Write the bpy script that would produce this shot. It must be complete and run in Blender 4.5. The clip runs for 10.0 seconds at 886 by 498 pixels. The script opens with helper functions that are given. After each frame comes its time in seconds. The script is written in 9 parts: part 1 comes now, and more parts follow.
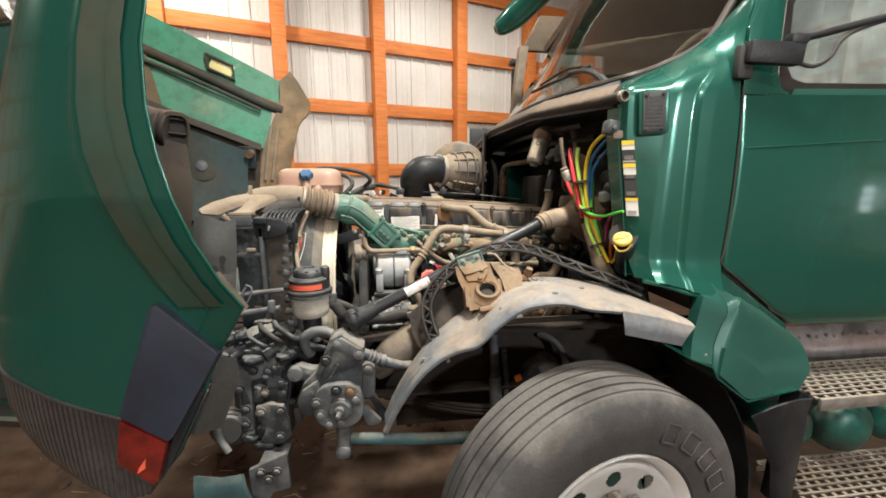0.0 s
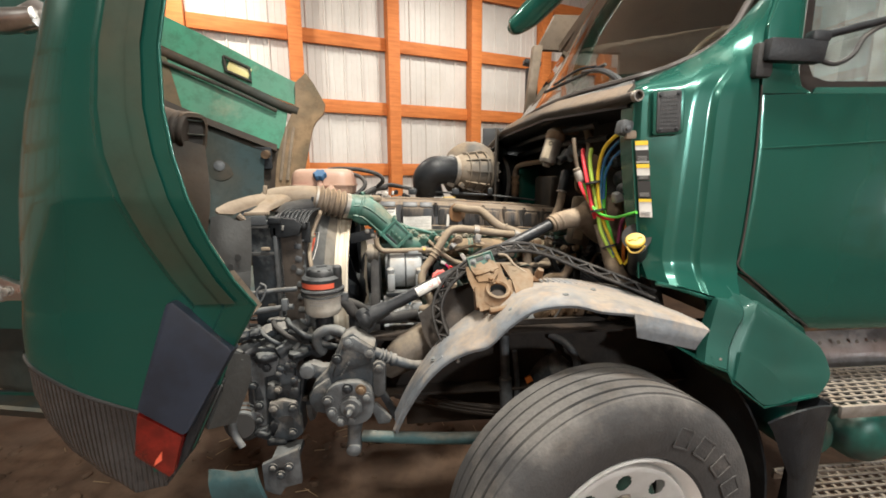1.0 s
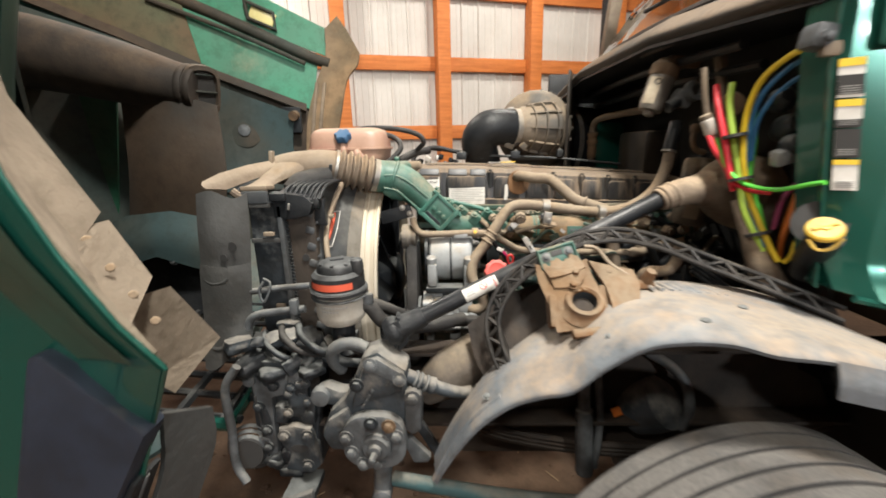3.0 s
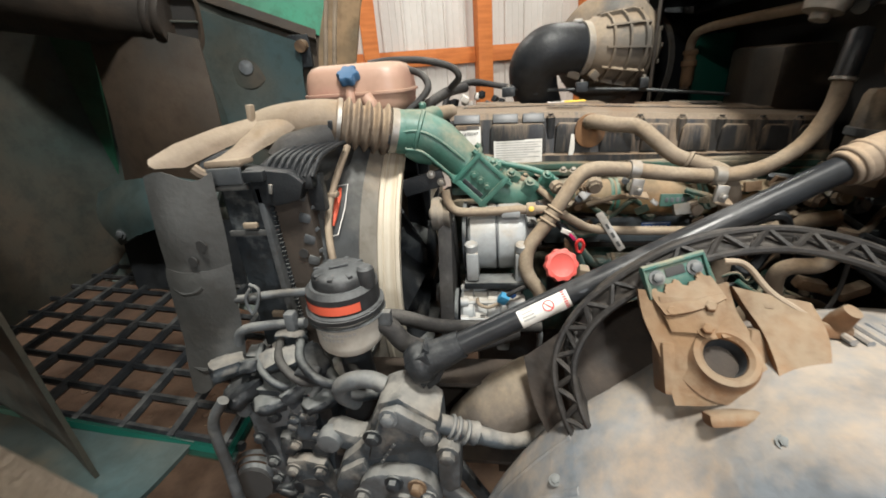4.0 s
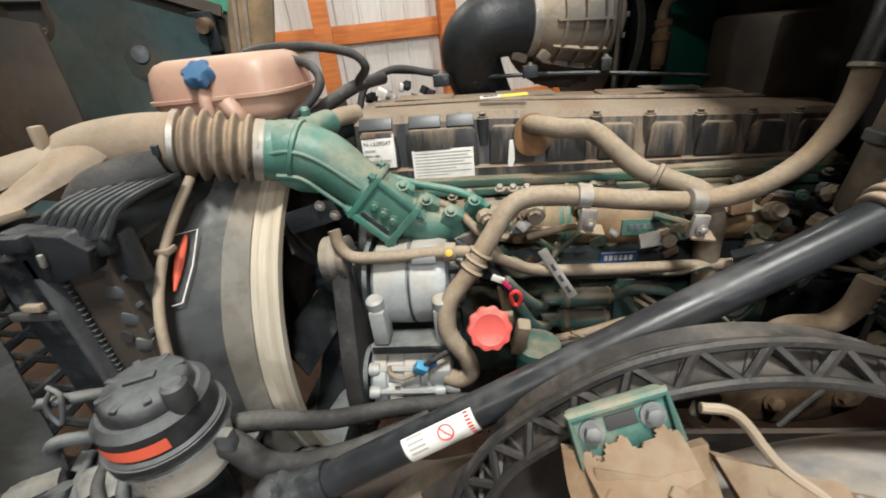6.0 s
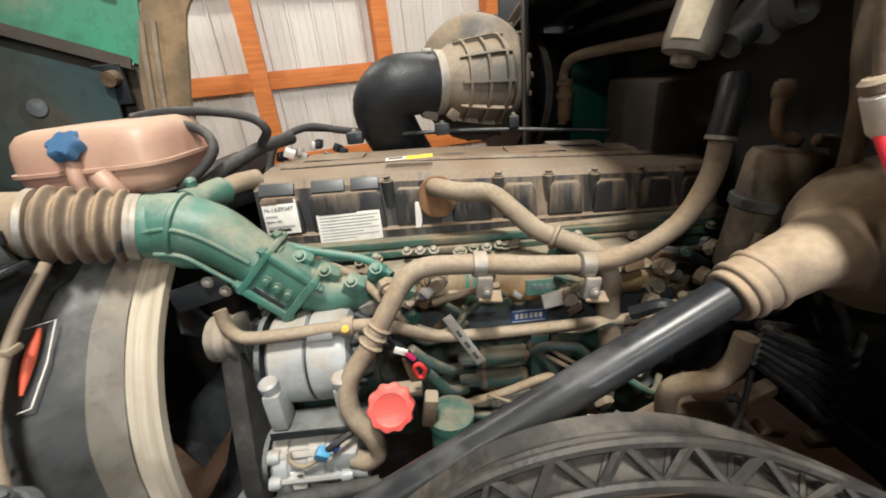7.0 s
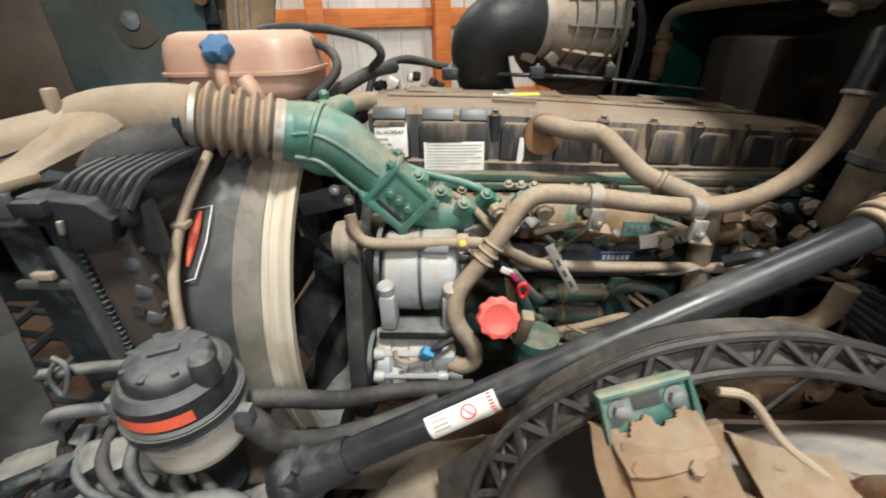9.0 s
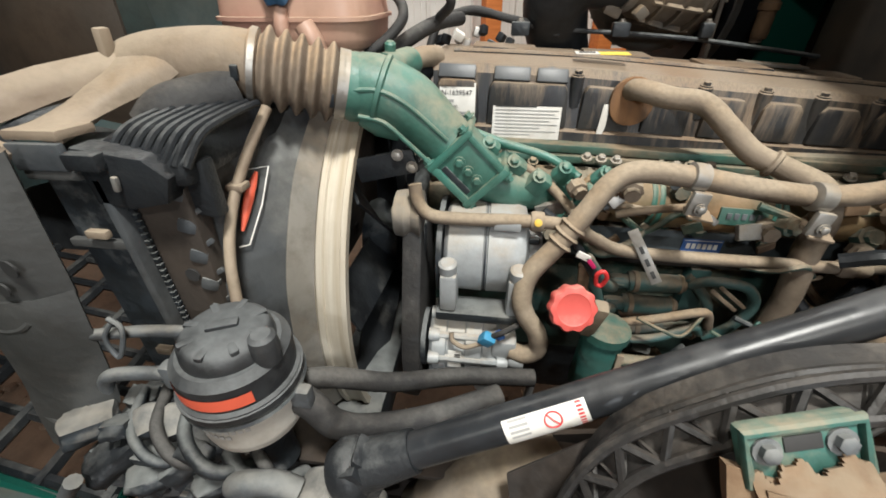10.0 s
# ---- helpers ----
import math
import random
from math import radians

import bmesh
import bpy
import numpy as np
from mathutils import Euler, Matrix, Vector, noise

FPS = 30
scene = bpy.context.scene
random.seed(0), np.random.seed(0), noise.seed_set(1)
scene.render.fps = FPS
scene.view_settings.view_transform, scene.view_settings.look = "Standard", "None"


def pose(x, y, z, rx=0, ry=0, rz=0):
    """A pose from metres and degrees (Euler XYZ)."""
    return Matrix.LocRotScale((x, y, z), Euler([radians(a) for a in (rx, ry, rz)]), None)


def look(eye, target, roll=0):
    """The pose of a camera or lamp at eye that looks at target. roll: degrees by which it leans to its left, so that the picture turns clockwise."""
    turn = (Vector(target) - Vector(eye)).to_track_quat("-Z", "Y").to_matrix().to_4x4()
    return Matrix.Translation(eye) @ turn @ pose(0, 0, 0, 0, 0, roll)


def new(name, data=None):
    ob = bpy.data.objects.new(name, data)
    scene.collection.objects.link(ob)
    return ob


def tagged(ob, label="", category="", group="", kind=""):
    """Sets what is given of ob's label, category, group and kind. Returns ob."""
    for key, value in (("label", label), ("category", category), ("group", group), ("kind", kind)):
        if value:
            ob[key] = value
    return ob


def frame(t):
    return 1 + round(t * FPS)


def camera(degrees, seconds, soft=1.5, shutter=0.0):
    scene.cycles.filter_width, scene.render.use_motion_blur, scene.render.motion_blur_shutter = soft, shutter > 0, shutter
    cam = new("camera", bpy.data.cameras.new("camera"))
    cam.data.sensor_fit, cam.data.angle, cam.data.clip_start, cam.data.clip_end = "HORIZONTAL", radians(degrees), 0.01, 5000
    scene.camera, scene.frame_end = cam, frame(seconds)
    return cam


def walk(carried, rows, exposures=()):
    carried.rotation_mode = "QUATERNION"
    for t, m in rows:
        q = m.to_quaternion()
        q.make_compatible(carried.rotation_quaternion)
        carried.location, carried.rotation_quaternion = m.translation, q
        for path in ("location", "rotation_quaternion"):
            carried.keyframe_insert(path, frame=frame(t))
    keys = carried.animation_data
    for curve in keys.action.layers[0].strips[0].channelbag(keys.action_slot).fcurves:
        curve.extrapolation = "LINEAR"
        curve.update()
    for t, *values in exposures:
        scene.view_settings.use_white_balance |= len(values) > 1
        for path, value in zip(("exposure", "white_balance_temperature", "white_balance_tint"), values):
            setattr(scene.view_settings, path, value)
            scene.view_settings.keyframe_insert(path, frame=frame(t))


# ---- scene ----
cam = camera(95.4, 10.0, soft=1.7, shutter=0.4)
# seconds, place, yaw, pitch, roll
ROWS = [
    (0, 0.001, 0.055, 1.623, -7.31, -9.55, -0.37),
    (0.5, -0.001, 0.042, 1.619, -6.54, -9.48, -0.38),
    (1, 0.011, 0.049, 1.626, -5.35, -9.58, -0.31),
    (1.5, 0.055, 0.073, 1.622, -3.14, -10.76, -0.61),
    (2, 0.132, 0.101, 1.621, -1.43, -10.68, -0.87),
    (2.5, 0.136, 0.211, 1.595, 1.44, -12.85, -1.45),
    (3, 0.035, 0.510, 1.610, 2.20, -14.30, -1.58),
    (3.2, 0.007, 0.617, 1.613, 3.94, -15.85, -1.99),
    (4.3, 0.016, 1.013, 1.661, 9.51, -26.64, -5.09),
    (4.5, 0.032, 1.079, 1.657, 10.28, -28.19, -5.38),
    (5, 0.059, 1.172, 1.659, 12.00, -29.74, -6.33),
    (5.5, 0.126, 1.226, 1.666, 9.20, -28.71, -5.85),
    (6, 0.171, 1.253, 1.676, 6.97, -27.53, -6.35),
    (7.3, 0.305, 1.322, 1.726, -1.63, -22.62, -5.22),
    (7.5, 0.306, 1.326, 1.726, -2.01, -22.25, -4.85),
    (8, 0.254, 1.319, 1.728, -0.41, -22.97, -4.05),
    (8.5, 0.172, 1.270, 1.711, 1.45, -25.11, -2.66),
    (9, 0.094, 1.224, 1.684, 2.86, -28.62, -1.29),
    (9.5, 0.011, 1.248, 1.673, 6.07, -31.58, -0.92),
    (10, 0.012, 1.294, 1.662, 7.57, -33.18, -0.21),
]
walk(cam, [(t, pose(x, y, z, 90 + p, 0, w) @ pose(0, 0, 0, 0, 0, r)) for t, x, y, z, w, p, r in ROWS],
     [(0.0, 0.08, 6400, 10), (3.2, 0.08, 6400, 10), (4.5, -0.16, 6050, 8), (6.0, -0.14, 6050, 8), (7.5, 0.0, 6300, 9), (8.5, 0.0, 6200, 8.5), (9.5, -0.14, 6050, 8), (10.0, -0.14, 6050, 8)])

# ---------------------------------------------------------------- light
world = bpy.data.worlds.new("barn_air")
scene.world = world
world.use_nodes = True
world.node_tree.nodes["Background"].inputs[0].default_value = (1.0, 0.86, 0.7, 1)
world.node_tree.nodes["Background"].inputs[1].default_value = 0.062


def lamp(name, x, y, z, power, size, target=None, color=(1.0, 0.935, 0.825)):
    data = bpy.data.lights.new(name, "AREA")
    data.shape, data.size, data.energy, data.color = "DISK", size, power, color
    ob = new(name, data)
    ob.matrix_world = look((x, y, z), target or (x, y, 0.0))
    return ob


# high-bay lamps under the barn roof
lamp("high_bay_lamp", 1.5, -1.9, 4.6, 150, 0.45)
lamp("high_bay_lamp", 0.5, 0.7, 4.7, 300, 0.6)
lamp("high_bay_lamp", -1.6, -2.4, 4.7, 120, 0.45)
lamp("high_bay_lamp", -2.2, 4.4, 4.7, 100, 0.35)
lamp("high_bay_lamp", 1.2, 4.8, 4.7, 100, 0.35)
lamp("high_bay_lamp", 5.2, 1.6, 4.7, 110, 0.35)
lamp("high_bay_lamp", -5.5, 1.0, 4.7, 60, 0.35)
# added fill lamp before the closed south wall, for light from the front
lamp("front_fill_lamp", 2.45, -5.6, 2.95, 200, 0.35, (0.2, 1.8, 1.4), (0.97, 0.97, 0.95))


# ---------------------------------------------------------------- materials
def material(name, base, rough=0.5, metal=0.0, second=None, spread=0.35, scale=6.0, bump=0.15, bump_scale=60.0,
             dust=0.0, dust_color=(0.33, 0.27, 0.195), dust_scale=3.5, up=0.35, coat=0.0, spec=0.5, stretch=(1, 1, 1), grime=0.5, stain=0.6):
    """A painted, cast or rubber surface: two-scale colour variation, fine relief, and dust lying on it."""
    m = bpy.data.materials.new(name)
    m.use_nodes = True
    t = m.node_tree
    n, k = t.nodes, t.links
    b = n["Principled BSDF"]
    co = n.new("ShaderNodeTexCoord")
    mp = n.new("ShaderNodeMapping")
    mp.inputs["Scale"].default_value = stretch
    k.new(co.outputs["Object"], mp.inputs[0])
    big = n.new("ShaderNodeTexNoise")
    big.inputs["Scale"].default_value, big.inputs["Detail"].default_value = scale, 5.0
    k.new(mp.outputs[0], big.inputs["Vector"])
    fine = n.new("ShaderNodeTexNoise")
    fine.inputs["Scale"].default_value, fine.inputs["Detail"].default_value = bump_scale, 3.0
    k.new(mp.outputs[0], fine.inputs["Vector"])
    mix = n.new("ShaderNodeMix")
    mix.data_type = "RGBA"
    other = second or tuple(c * (1 - spread) for c in base)
    mix.inputs["A"].default_value, mix.inputs["B"].default_value = (*base, 1), (*other, 1)
    ramp = n.new("ShaderNodeMapRange")
    ramp.inputs["From Min"].default_value, ramp.inputs["From Max"].default_value = 0.38, 0.68
    k.new(big.outputs["Fac"], ramp.inputs["Value"])
    k.new(ramp.outputs[0], mix.inputs["Factor"])
    color = mix.outputs["Result"]
    if grime > 0:
        gn_ = n.new("ShaderNodeTexNoise")
        gn_.inputs["Scale"].default_value, gn_.inputs["Detail"].default_value, gn_.inputs["Roughness"].default_value = 13.0, 8.0, 0.68
        k.new(co.outputs["Object"], gn_.inputs["Vector"])
        gm = n.new("ShaderNodeMapRange")
        gm.inputs["From Min"].default_value, gm.inputs["From Max"].default_value = 0.46, 0.63
        gm.inputs["To Max"].default_value = grime
        k.new(gn_.outputs["Fac"], gm.inputs["Value"])
        dk = n.new("ShaderNodeMix")
        dk.data_type = "RGBA"
        dk.inputs["B"].default_value = (base[0] * 0.42, base[1] * 0.38, base[2] * 0.34, 1)
        k.new(color, dk.inputs["A"])
        k.new(gm.outputs[0], dk.inputs["Factor"])
        color = dk.outputs["Result"]
    rough_out = None
    if dust > 0:
        geo = n.new("ShaderNodeNewGeometry")
        sep = n.new("ShaderNodeSeparateXYZ")
        k.new(geo.outputs["Normal"], sep.inputs[0])
        dn = n.new("ShaderNodeTexNoise")
        dn.inputs["Scale"].default_value, dn.inputs["Detail"].default_value = dust_scale, 8.0
        dn.inputs["Roughness"].default_value = 0.65
        k.new(mp.outputs[0], dn.inputs["Vector"])
        a = n.new("ShaderNodeMath")
        a.operation = "MULTIPLY_ADD"
        a.inputs[1].default_value = up
        k.new(sep.outputs["Z"], a.inputs[0])
        k.new(dn.outputs["Fac"], a.inputs[2])
        r2 = n.new("ShaderNodeMapRange")
        r2.inputs["From Min"].default_value = 0.76 - 0.42 * dust
        r2.inputs["From Max"].default_value = 0.97 - 0.42 * dust
        r2.inputs["To Max"].default_value = min(1.0, 0.5 + dust * 0.5)
        k.new(a.outputs[0], r2.inputs["Value"])
        sp = n.new("ShaderNodeMath")
        sp.operation = "MULTIPLY"
        gr = n.new("ShaderNodeMapRange")
        gr.inputs["From Min"].default_value, gr.inputs["From Max"].default_value = 0.3, 0.62
        gr.inputs["To Min"].default_value = 0.6
        k.new(fine.outputs["Fac"], gr.inputs["Value"])
        k.new(r2.outputs[0], sp.inputs[0])
        k.new(gr.outputs[0], sp.inputs[1])
        m2 = n.new("ShaderNodeMix")
        m2.data_type = "RGBA"
        tone = n.new("ShaderNodeTexNoise")
        tone.inputs["Scale"].default_value, tone.inputs["Detail"].default_value = 6.5, 4.0
        k.new(co.outputs["Object"], tone.inputs["Vector"])
        tr = n.new("ShaderNodeMapRange")
        tr.inputs["From Min"].default_value, tr.inputs["From Max"].default_value, tr.inputs["To Max"].default_value = 0.46, 0.66, stain
        k.new(tone.outputs["Fac"], tr.inputs["Value"])
        dm = n.new("ShaderNodeMix")
        dm.data_type = "RGBA"
        dm.inputs["A"].default_value = (*dust_color, 1)
        dm.inputs["B"].default_value = (dust_color[0] * 0.82, dust_color[1] * 0.64, dust_color[2] * 0.46, 1)
        k.new(tr.outputs[0], dm.inputs["Factor"])
        k.new(dm.outputs["Result"], m2.inputs["B"])
        k.new(color, m2.inputs["A"])
        k.new(sp.outputs[0], m2.inputs["Factor"])
        color = m2.outputs["Result"]
        rr = n.new("ShaderNodeMapRange")
        rr.inputs["To Min"].default_value, rr.inputs["To Max"].default_value = rough, max(rough, 0.9)
        k.new(sp.outputs[0], rr.inputs["Value"])
        rough_out = rr.outputs[0]
        if metal > 0:
            mm = n.new("ShaderNodeMapRange")
            mm.inputs["To Min"].default_value, mm.inputs["To Max"].default_value = metal, 0.0
            k.new(sp.outputs[0], mm.inputs["Value"])
            k.new(mm.outputs[0], b.inputs["Metallic"])
    k.new(color, b.inputs["Base Color"])
    if rough_out is None:
        rr = n.new("ShaderNodeMapRange")
        rr.inputs["To Min"].default_value, rr.inputs["To Max"].default_value = max(0.03, rough - 0.1), min(1.0, rough + 0.1)
        k.new(big.outputs["Fac"], rr.inputs["Value"])
        rough_out = rr.outputs[0]
        b.inputs["Metallic"].default_value = metal
    k.new(rough_out, b.inputs["Roughness"])
    b.inputs["Coat Weight"].default_value = coat
    b.inputs["Coat Roughness"].default_value = 0.06
    b.inputs["Specular IOR Level"].default_value = spec
    if bump > 0:
        bp = n.new("ShaderNodeBump")
        bp.inputs["Strength"].default_value, bp.inputs["Distance"].default_value = bump, 0.004
        k.new(fine.outputs["Fac"], bp.inputs["Height"])
        k.new(bp.outputs[0], b.inputs["Normal"])
    return m


def plain(name, base, rough=0.5, metal=0.0):
    return material(name, base, rough, metal, spread=0.12, scale=14, bump=0.05, grime=0.1)


paint = material("green_truck_paint", (0.012, 0.096, 0.073), 0.26, 0.45, (0.011, 0.084, 0.064), scale=2.0, bump=0.02, bump_scale=300, coat=0.45, grime=0.0,
                 dust=0.1, dust_color=(0.1, 0.12, 0.09), dust_scale=2.0, up=0.25)
# shaded copy of the truck paint for the hood body behind the flare
hood_shade_green = material("shaded_hood_green", (0.008, 0.05, 0.04), 0.4, 0.2, (0.012, 0.04, 0.032), scale=2, bump=0.02, bump_scale=200, dust=0.12, dust_color=(0.05, 0.06, 0.045), dust_scale=2, up=0.1, grime=0.1)
fender_green = material("dusty_lower_fender_green", (0.011, 0.07, 0.056), 0.42, 0.2, (0.014, 0.058, 0.046), scale=3, bump=0.03, bump_scale=200, coat=0.1, dust=0.22, dust_color=(0.075, 0.1, 0.085), dust_scale=3, up=0.15, grime=0.1)
tank_green = material("chipped_green_tank_paint", (0.008, 0.085, 0.068), 0.4, 0.1, (0.012, 0.02, 0.018), scale=7, bump=0.1, dust=0.3, dust_scale=4, up=0.2, dust_color=(0.12, 0.11, 0.085))
worn_green = material("worn_dull_green", (0.022, 0.06, 0.043), 0.5, 0.1, (0.045, 0.055, 0.036), scale=5, bump=0.03, bump_scale=200, dust=0.25, dust_color=(0.06, 0.075, 0.055), dust_scale=6, up=0.1, grime=0.3)
paint_inner = material("green_inner_hood", (0.03, 0.22, 0.13), 0.45, 0.0, (0.05, 0.17, 0.11), scale=2.5, bump=0.1, dust=0.3, dust_scale=2.0, up=0.2)
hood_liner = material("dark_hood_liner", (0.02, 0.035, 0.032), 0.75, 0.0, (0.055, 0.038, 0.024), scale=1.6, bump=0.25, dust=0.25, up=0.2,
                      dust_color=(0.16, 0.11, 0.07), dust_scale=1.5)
engine_green = material("green_engine_enamel", (0.045, 0.15, 0.118), 0.45, 0.0, (0.06, 0.125, 0.1), scale=9, bump=0.2, bump_scale=90, dust=0.32, dust_scale=9, up=0.3, dust_color=(0.29, 0.27, 0.2))
block_green = material("dusty_green_block", (0.025, 0.075, 0.064), 0.6, 0.0, (0.045, 0.055, 0.048), scale=7, bump=0.6, bump_scale=45, dust=0.62, dust_scale=8, up=0.35, stain=0.8)
black_plastic = material("black_plastic", (0.011, 0.013, 0.016), 0.45, 0.0, (0.022, 0.024, 0.026), scale=8, bump=0.3, bump_scale=140, dust=0.2, dust_scale=9, up=0.22, dust_color=(0.15, 0.155, 0.152), stain=0.35, grime=0.6, spec=0.3)
lattice_black = material("dusty_lattice_plastic", (0.013, 0.013, 0.014), 0.5, 0.0, (0.03, 0.027, 0.024), scale=9, bump=0.35, bump_scale=110, dust=0.25, dust_scale=10, up=0.25, dust_color=(0.115, 0.102, 0.088), stain=0.6, grime=0.6, spec=0.3)
cover_black = material("black_valve_cover", (0.02, 0.022, 0.026), 0.42, 0.0, (0.045, 0.043, 0.04), scale=9, bump=0.2, bump_scale=150, dust=0.62, dust_scale=7, up=0.36, dust_color=(0.26, 0.2, 0.14), stretch=(3, 1.2, 0.4), stain=0.7)
cooler_tan = material("rust_stained_green_tube", (0.05, 0.075, 0.05), 0.55, 0.0, (0.2, 0.12, 0.055), scale=5, bump=0.3, bump_scale=60, dust=0.42, dust_scale=8, up=0.3, dust_color=(0.3, 0.215, 0.13), grime=0.4)
cover_gloss = material("clean_cover_plastic", (0.042, 0.048, 0.056), 0.45, 0.0, (0.065, 0.068, 0.07), scale=9, bump=0.08, dust=0.25, dust_scale=9, up=0.1, dust_color=(0.2, 0.19, 0.17), grime=0.2)
cover_rust = material("rust_streaked_cover", (0.17, 0.085, 0.035), 0.8, 0.0, (0.08, 0.05, 0.03), scale=12, bump=0.3, bump_scale=70, dust=0.35, dust_scale=12, up=0.3, dust_color=(0.26, 0.16, 0.08), stretch=(2, 1, 0.5))
plate_green = material("dusty_green_plate", (0.03, 0.12, 0.1), 0.6, 0.0, (0.05, 0.09, 0.075), scale=12, bump=0.4, bump_scale=60, dust=0.45, dust_scale=14, up=0.2, dust_color=(0.27, 0.21, 0.145))
rail_green = material("dusty_green_rail", (0.03, 0.1, 0.08), 0.6, 0.0, (0.08, 0.075, 0.055), scale=8, bump=0.4, bump_scale=60, dust=0.42, dust_scale=8, up=0.25, dust_color=(0.27, 0.21, 0.14))
chassis_black = material("near_black_chassis", (0.014, 0.011, 0.009), 0.8, 0.0, (0.03, 0.021, 0.015), scale=8, bump=0.5, bump_scale=50, dust=0.2, dust_scale=6, up=0.3, dust_color=(0.07, 0.052, 0.038))
seal_black = material("dark_window_seal", (0.028, 0.021, 0.018), 0.6, 0.0, (0.018, 0.014, 0.012), scale=9, bump=0.1)
cap_black = material("dusty_black_cap", (0.018, 0.02, 0.023), 0.45, 0.0, (0.04, 0.042, 0.044), scale=16, bump=0.2, bump_scale=90, dust=0.33, dust_scale=12, up=0.4, dust_color=(0.115, 0.122, 0.125), stain=0.2, grime=0.6)
rubber = material("black_rubber", (0.014, 0.014, 0.015), 0.72, 0.0, (0.03, 0.028, 0.026), scale=8, bump=0.35, bump_scale=120, dust=0.22, dust_scale=8, dust_color=(0.115, 0.112, 0.105), stain=0.4)
black_gloss = material("black_strut_paint", (0.016, 0.018, 0.021), 0.33, 0.0, (0.03, 0.031, 0.033), scale=6, bump=0.08, dust=0.17, dust_scale=9, up=0.2, dust_color=(0.09, 0.09, 0.09), spec=0.3, stain=0.2)
filter_brown = material("dusty_filter_plastic", (0.075, 0.07, 0.062), 0.6, 0.0, (0.13, 0.105, 0.078), scale=6, bump=0.2, bump_scale=90, dust=0.45, dust_scale=6, up=0.4, dust_color=(0.27, 0.215, 0.15), stain=0.5, grime=0.4)
tan_plastic = material("dusty_tan_plastic", (0.23, 0.185, 0.135), 0.65, 0.0, (0.17, 0.13, 0.095), scale=5, bump=0.3, bump_scale=90, dust=0.5, up=0.3, dust_color=(0.28, 0.228, 0.165), grime=0.45)
tan_rubber = material("dusty_brown_rubber", (0.19, 0.15, 0.112), 0.85, 0.0, (0.1, 0.075, 0.055), scale=9, bump=0.35, bump_scale=80, dust=0.5, dust_scale=6, up=0.4, dust_color=(0.35, 0.275, 0.19))
hose_tan = material("dust_coated_hose", (0.17, 0.135, 0.1), 0.85, 0.0, (0.12, 0.095, 0.072), scale=14, bump=0.25, bump_scale=110, dust=0.62, dust_scale=7, up=0.35, dust_color=(0.3, 0.245, 0.175))
cast_grey = material("dusty_grey_casting", (0.1, 0.11, 0.118), 0.6, 0.2, (0.05, 0.057, 0.066), scale=13, bump=0.9, bump_scale=30, dust=0.4, dust_scale=8, up=0.35, dust_color=(0.225, 0.225, 0.21), stain=0.35, grime=0.75)
cast_dark = material("dark_oily_casting", (0.025, 0.031, 0.037), 0.5, 0.2, (0.013, 0.016, 0.02), scale=12, bump=0.9, bump_scale=30, dust=0.4, dust_scale=11, up=0.35, dust_color=(0.2, 0.21, 0.205), stain=0.25, grime=0.75)
cast_blue = material("blue_grey_casting", (0.05, 0.062, 0.073), 0.55, 0.2, (0.028, 0.035, 0.043), scale=11, bump=0.9, bump_scale=30, dust=0.52, dust_scale=9, up=0.3, dust_color=(0.29, 0.275, 0.245), stain=0.35, grime=0.8)
cast_rust = material("rust_brown_casting", (0.15, 0.095, 0.052), 0.8, 0.0, (0.055, 0.033, 0.02), scale=14, bump=0.7, bump_scale=60, dust=0.42, dust_scale=9, up=0.35, dust_color=(0.195, 0.155, 0.11))
aluminium = material("cast_aluminium", (0.35, 0.375, 0.39), 0.5, 0.25, (0.26, 0.268, 0.268), scale=7, bump=0.2, bump_scale=90, dust=0.36, dust_scale=6, up=0.25, grime=0.35, dust_color=(0.36, 0.31, 0.24))
steel = material("dull_steel", (0.36, 0.35, 0.33), 0.45, 0.7, (0.24, 0.225, 0.205), scale=12, bump=0.15, dust=0.42, dust_scale=12, dust_color=(0.31, 0.26, 0.19))
chrome = material("polished_chrome", (0.6, 0.6, 0.59), 0.3, 1.0, (0.55, 0.55, 0.55), scale=8, bump=0.02)
ring_metal = material("bare_fan_ring", (0.6, 0.55, 0.46), 0.4, 0.35, (0.44, 0.37, 0.27), scale=4, bump=0.08, dust=0.15, dust_scale=5, stretch=(14, 0.6, 0.6), grime=0.12)
shroud_grey = material("grey_plastic_shroud", (0.048, 0.055, 0.063), 0.5, 0.0, (0.09, 0.09, 0.086), scale=4, bump=0.25, bump_scale=70, dust=0.42, dust_scale=4, up=0.2, dust_color=(0.19, 0.19, 0.178), stain=0.35)
# dusty shroud plastic with the light beside the ring mixed into its colour
shroud_lit_band = material("lit_dusty_shroud", (0.19, 0.178, 0.155), 0.55, 0.0, (0.12, 0.115, 0.105), scale=3, bump=0.1, dust=0.5, dust_scale=3, up=0.1, dust_color=(0.33, 0.285, 0.22), stain=0.5)
flap_grey = material("dusty_rubber_sheet", (0.052, 0.053, 0.052), 0.7, 0.0, (0.03, 0.032, 0.032), scale=4, bump=0.35, bump_scale=70, dust=0.35, dust_scale=4, up=0.1, dust_color=(0.118, 0.113, 0.104), stain=0.3, grime=0.35)
# dusty brown darkened for the shadow the hanger lies in
hanger_shaded_brown = material("shaded_dusty_hanger", (0.1, 0.085, 0.07), 0.85, 0.0, (0.06, 0.05, 0.042), scale=6, bump=0.3, bump_scale=60, dust=0.45, dust_scale=6, up=0.3, dust_color=(0.24, 0.2, 0.145))
